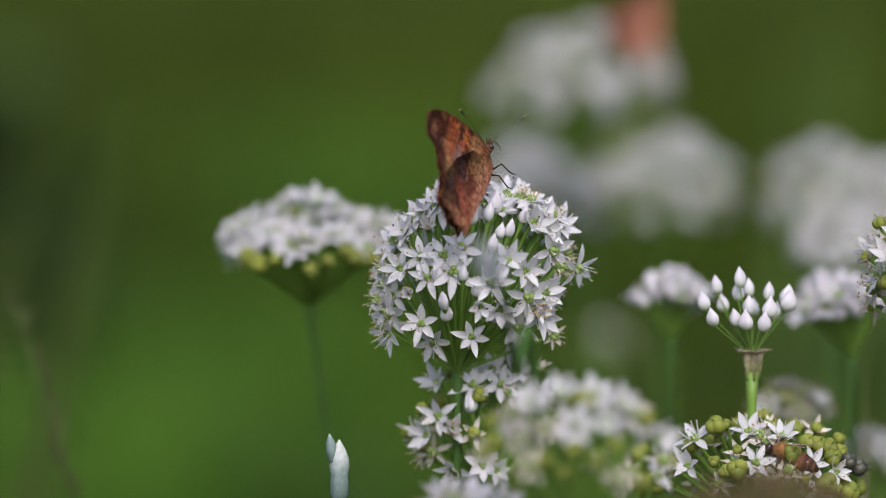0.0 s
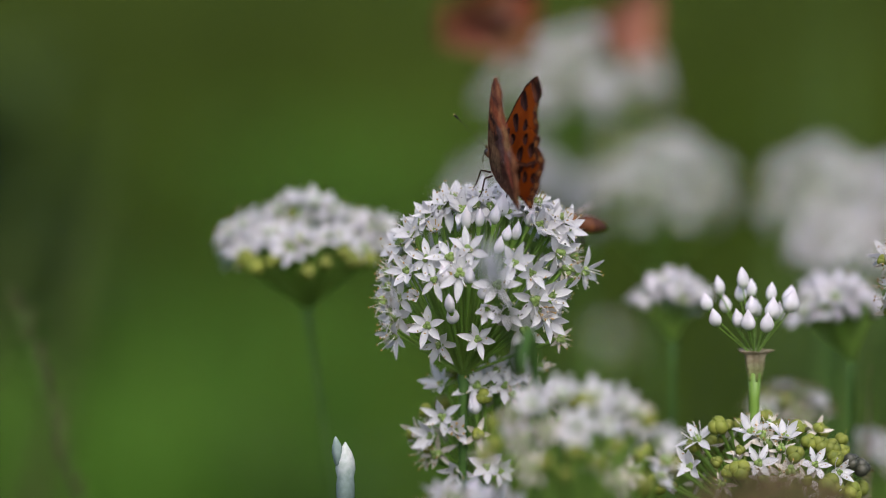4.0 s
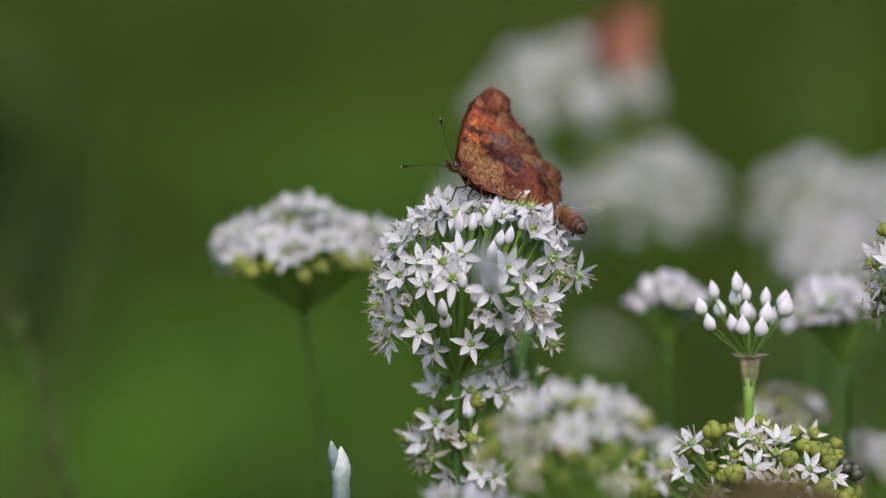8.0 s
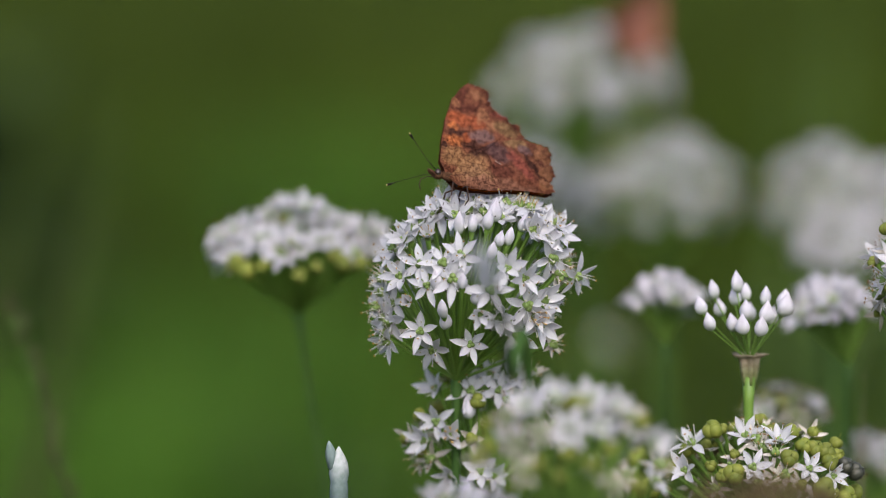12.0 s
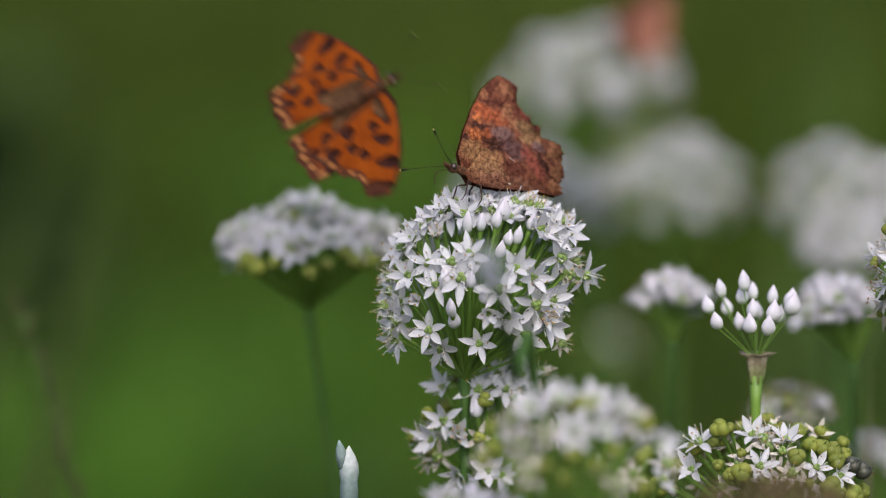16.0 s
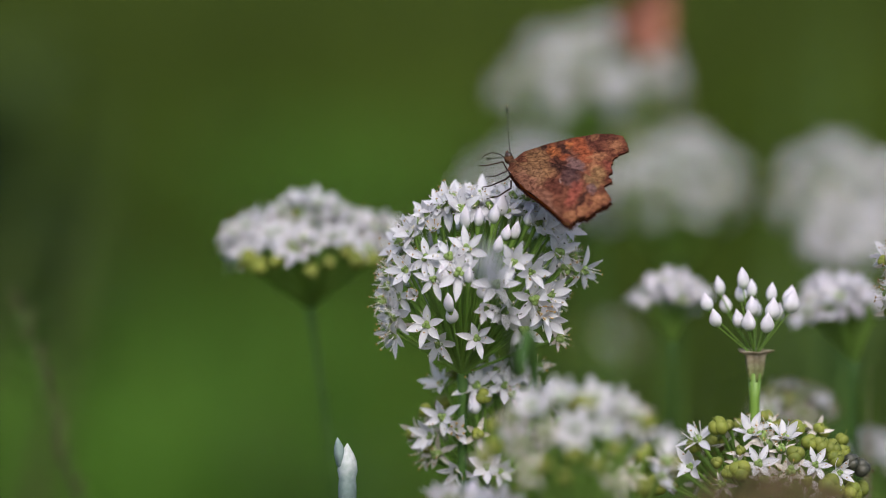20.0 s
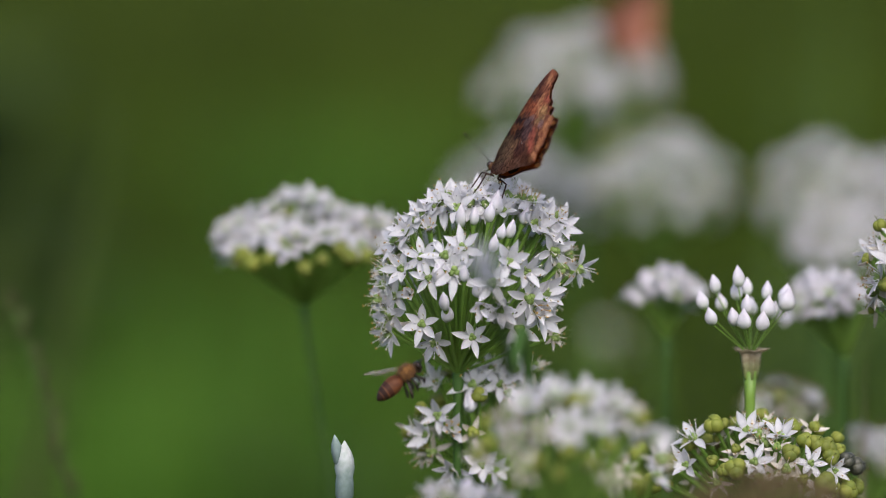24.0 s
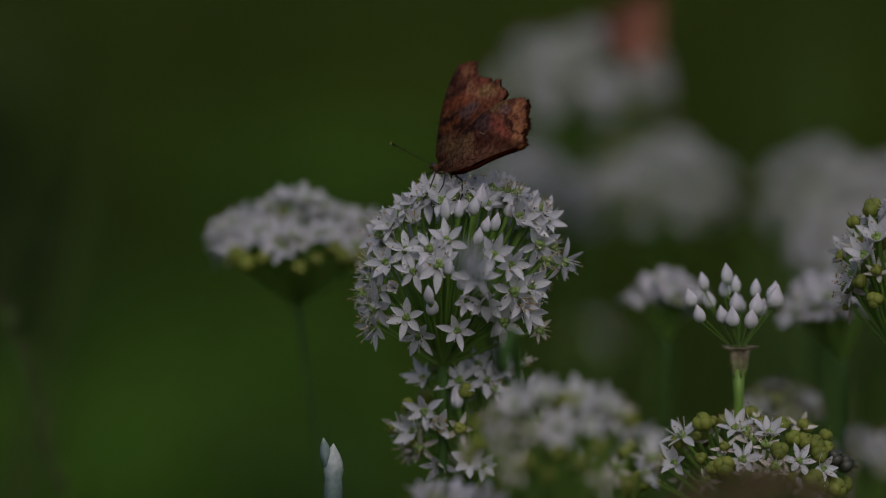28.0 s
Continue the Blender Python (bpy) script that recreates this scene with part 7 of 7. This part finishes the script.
BEE_ONE = [
    (0, 0.0735, -0.0179, 0.3751, 5.2, -19.1, 168.3), (0.5, 0.0737, -0.0179, 0.3749, 5.0, -13.7, 163.8), (1, 0.0690, -0.0178, 0.3768, 5.1, -10.4, -175.9),
    (1.5, 0.0688, -0.0178, 0.3764, 5.2, -15.4, -176.4), (2, 0.0712, -0.0176, 0.3793, 5.5, -25.8, -172.3), (2.1, 0.0755, -0.0133, 0.3816, 5.2, -19.1, 168.3),
    (2.2, 0.0826, -0.0104, 0.3921, 4.4, -7.5, 149.3), (2.3, 0.0903, -0.0018, 0.3993, 4.7, 1.7, 160.1), (2.4, 0.0888, -0.0013, 0.4049, 5.0, 0.0, 180.0),
    (2.5, 0.0833, -0.0016, 0.4006, 4.9, -0.9, -170.0), (2.6, 0.0808, -0.0011, 0.4067, 5.0, -5.4, -175.5), (2.7, 0.0748, -0.0006, 0.4122, 5.0, -5.0, 179.6),
    (2.8, 0.0693, 0.0002, 0.4214, 5.0, -5.0, 179.6), (2.9, 0.0559, 0.0011, 0.4323, 5.0, -5.4, -175.5), (3, 0.0356, 0.0055, 0.4359, 5.4, 26.6, -162.5),
    (3.1, 0.0231, 0.0127, 0.4272, 5.0, 9.1, -169.2), (3.2, 0.0248, 0.0205, 0.4245, 5.0, 0.0, 180.0), (3.5, 0.0284, 0.0183, 0.4217, 4.7, -1.7, -160.1),
    (4.5, 0.0262, 0.0125, 0.4245, 4.9, -0.9, -170.0), (5.5, 0.0233, -0.0054, 0.4273, 5.7, -29.5, 173.2), (6, 0.0236, -0.0054, 0.4277, 5.7, -29.4, 171.2),
    (6.5, 0.0240, -0.0054, 0.4275, 5.5, -28.6, 162.3), (7, 0.0262, -0.0055, 0.4262, 3.0, -14.0, 128.0), (8, 0.0266, -0.0054, 0.4268, 3.0, -13.0, 124.0),
    (9, 0.0264, -0.0055, 0.4264, 3.0, -13.0, 126.0), (9.5, 0.0261, -0.0074, 0.4267, 4.9, -0.9, -170.0), (10, 0.0260, -0.0074, 0.4270, 5.8, -33.6, 161.7),
    (10.4, 0.0249, -0.0074, 0.4267, 6.0, -38.1, 156.2), (10.7, 0.0248, -0.0055, 0.4259, 6.0, -38.1, 156.2), (10.8, 0.0228, 0.0125, 0.4245, 5.1, -10.0, 179.1),
    (10.9, 0.0187, 0.0302, 0.4199, 4.9, -0.9, -170.0), (11.05, 0.0123, 0.0359, 0.4168, 4.9, -0.9, -170.0), (11.3, 0.0018, 0.0359, 0.4168, 5.0, -0.4, -175.0),
    (11.5, -0.0158, 0.0299, 0.4170, 5.0, -0.4, -175.0), (11.6, -0.0388, 0.0281, 0.4188, 5.0, 0.0, 180.0), (11.7, -0.0578, 0.0206, 0.4252, 5.0, 0.0, 180.0),
    (11.8, -0.0847, 0.0200, 0.4190, 5.0, 4.5, -174.6), (11.95, -0.1203, 0.0197, 0.4146, 5.0, 0.0, 180.0), (13.5, -0.1558, 0.0484, 0.3989, -0.0, 5.0, 90.0),
    (16, -0.1514, 0.0964, 0.3742, -4.7, 1.7, 19.9), (28, -0.1500, 0.0960, 0.3699, -4.7, 1.7, 19.9),
]
BEE_TWO = [
    (0, -0.0384, 0.0673, 0.4999, -5.0, -0.0, 0.0), (6.2, -0.0250, 0.0657, 0.4817, -5.8, 29.9, -2.9), (6.3, -0.0144, 0.0652, 0.4764, -6.5, 40.7, 5.8),
    (6.4, -0.0085, 0.0633, 0.4540, -5.0, -0.0, 0.0), (6.5, -0.0021, 0.0645, 0.4679, -6.5, -39.8, 4.2), (6.6, 0.0180, 0.0527, 0.4479, -6.5, 39.8, -4.2),
    (6.7, 0.0353, 0.0413, 0.4322, -5.3, 19.9, -1.8), (6.8, 0.0544, 0.0305, 0.4239, -5.3, 20.4, 3.2), (6.9, 0.0594, -0.0001, 0.4182, -5.1, 21.6, 18.2),
    (7, 0.0607, -0.0137, 0.4118, -5.1, -11.8, 3.1), (7.1, 0.0613, -0.0136, 0.4019, -3.9, 11.8, -40.9), (7.2, 0.0683, -0.0060, 0.3963, 5.5, -31.6, -162.8),
    (7.3, 0.0693, -0.0062, 0.3945, 5.4, -37.4, 146.6), (7.4, 0.0733, -0.0061, 0.3952, 4.5, -17.4, 148.5), (7.5, 0.0634, -0.0056, 0.4007, 4.8, -36.7, 137.0),
    (7.6, 0.0518, -0.0019, 0.3980, 5.5, -28.6, 162.3), (7.75, 0.0412, 0.0170, 0.3840, 5.3, 19.9, -178.2), (8.2, 0.0221, 0.0159, 0.3715, 5.1, 9.5, -174.1),
    (9.5, 0.0153, 0.0053, 0.3647, 4.7, -1.7, -160.1), (10.2, 0.0021, -0.0343, 0.3720, 5.0, -9.1, 169.2), (10.3, -0.0034, -0.0340, 0.3753, 5.0, -9.1, 169.2),
    (10.4, -0.0077, -0.0338, 0.3772, 5.0, 0.0, 180.0), (10.5, -0.0232, -0.0340, 0.3755, 5.0, -0.4, -175.0), (10.6, -0.0222, -0.0348, 0.3659, 1.8, 15.3, -109.5),
    (10.8, -0.0102, -0.0348, 0.3660, -5.1, -10.0, 0.9), (11, -0.0016, -0.0392, 0.3725, -5.0, -9.1, 10.8), (11.2, 0.0065, -0.0397, 0.3667, -5.1, 10.0, -0.9),
    (12.1, 0.0137, -0.0447, 0.3677, -5.0, -0.0, 0.0), (14.5, 0.0191, -0.0452, 0.3622, -4.9, 0.9, 10.0), (28, 0.0208, -0.0453, 0.3602, -4.9, 0.9, 10.0),
]
BEE_THREE = [
    (0, -0.0759, 0.0235, 0.3435, -5.0, -0.0, 0.0), (22, -0.0812, 0.0146, 0.3573, -4.7, 1.7, 19.9), (23.2, -0.0506, -0.0006, 0.4124, -4.9, -0.9, -10.0),
    (23.5, -0.0380, -0.0011, 0.4068, -5.2, -15.4, -3.6), (23.6, -0.0286, -0.0014, 0.4038, -5.1, -12.0, 1.1), (23.7, -0.0226, -0.0016, 0.4014, -5.1, -12.4, -3.9),
    (23.8, -0.0187, -0.0022, 0.3940, -5.1, -10.0, 0.9), (23.9, -0.0117, -0.0025, 0.3910, -5.1, -10.0, 0.9), (24, -0.0088, -0.0026, 0.3902, -5.8, -33.6, 18.3),
    (24.1, -0.0086, -0.0026, 0.3892, -6.0, -38.1, 23.8), (24.2, -0.0082, -0.0026, 0.3894, -6.0, -38.1, 23.8), (24.3, -0.0076, -0.0025, 0.3910, -5.3, -28.2, 22.6),
    (24.5, -0.0048, 0.0035, 0.3902, -4.5, -17.4, 31.5), (24.8, 0.0016, 0.0312, 0.3865, -4.4, -7.5, 30.7), (25.2, 0.0163, 0.0478, 0.3924, -5.0, -9.1, 10.8),
    (25.4, 0.0540, 0.0487, 0.4021, 2.5, -5.7, 119.7), (25.5, 0.0163, 0.0598, 0.4149, 5.6, -29.0, 167.2), (25.6, -0.0267, 0.0613, 0.4315, 5.1, -10.0, 179.1),
    (25.8, -0.0098, 0.0501, 0.4185, -2.6, 14.3, 59.5), (25.9, -0.0018, 0.0499, 0.4159, -2.5, 4.3, 59.9), (26, -0.0010, 0.0451, 0.4190, -4.3, -26.7, 42.0),
    (26.1, -0.0042, 0.0171, 0.4318, -4.5, -17.4, 31.5), (26.2, -0.0097, 0.0069, 0.4295, 4.9, 0.9, 170.0), (26.3, -0.0203, -0.0022, 0.4173, -4.9, -18.2, 21.6),
    (26.4, -0.0141, -0.0039, 0.4203, -5.2, -19.1, 11.7), (26.6, -0.0141, -0.0040, 0.4201, -5.6, -29.0, 12.8), (26.7, -0.0149, -0.0038, 0.4217, -7.3, -48.5, 20.5),
    (26.8, -0.0186, -0.0044, 0.4155, -4.5, -17.4, 31.5), (26.9, -0.0186, -0.0040, 0.4201, -5.4, -37.4, 33.4), (27, -0.0168, -0.0040, 0.4195, -3.6, -45.6, 62.6),
    (27.1, -0.0170, -0.0038, 0.4220, -4.5, -17.4, 31.5), (27.2, -0.0157, 0.0006, 0.4259, -5.1, -9.5, 5.9), (27.3, -0.0164, 0.0006, 0.4259, -5.2, -19.1, 11.7),
    (27.4, -0.0180, 0.0016, 0.4378, -5.0, -5.0, 0.4), (27.5, -0.0242, 0.0017, 0.4391, 4.9, 0.9, 170.0), (27.6, -0.0460, 0.0004, 0.4234, 5.0, 9.1, -169.2),
    (27.7, -0.0664, -0.0013, 0.4046, 5.2, 19.1, -168.3), (27.8, -0.0882, -0.0023, 0.3927, 5.0, 9.1, -169.2), (28, -0.1279, -0.0037, 0.3775, 4.9, -0.9, -170.0),
]


def sway(thing, rows):
    """A stalk that leans by degrees about its foot and lifts by millimetres."""
    x, y, z = thing.location
    walk(thing, [(t, pose(x, y, z + lift * MM, 0, lean, 0)) for t, lean, lift in rows])


def motions():
    for thing, rows in ((main_flower, SWAY_MAIN), (under_flower, SWAY_UNDER), (left_flower, SWAY_LEFT), (front_flower, SWAY_FRONT), (corner_flower, SWAY_FRONT), (edge_flower, SWAY_EDGE),
                        (mid_flower, SWAY_MID), (far_mid_flower, SWAY_FARMID), (pale_low_flower, SWAY_FARMID), (right_low_flower, SWAY_FARMID), (spike, SWAY_SPIKE), (veil, SWAY_FRONT),
                        (back_flower, SWAY_BACK), (back_flower_two, SWAY_BACK), (back_flower_three, SWAY_BACK), (back_flower_four, SWAY_BACK), (back_flower_five, SWAY_BACK), (back_flower_six, SWAY_BACK)):
        sway(thing, rows)
    key_butterfly(sitter, sitter_wings, SITTER)
    key_butterfly(flyer, flyer_wings, FLYER)
    key_butterfly(rival, rival_wings, RIVAL)
    key_butterfly(rester, rester_wings, RESTER)
    key_butterfly(passer, passer_wings, PASSER)
    for thing, rows in ((bee_one, BEE_ONE), (bee_two, BEE_TWO), (bee_three, BEE_THREE)):
        walk(thing, [(r[0], pose(*r[1:])) for r in rows])


motions()
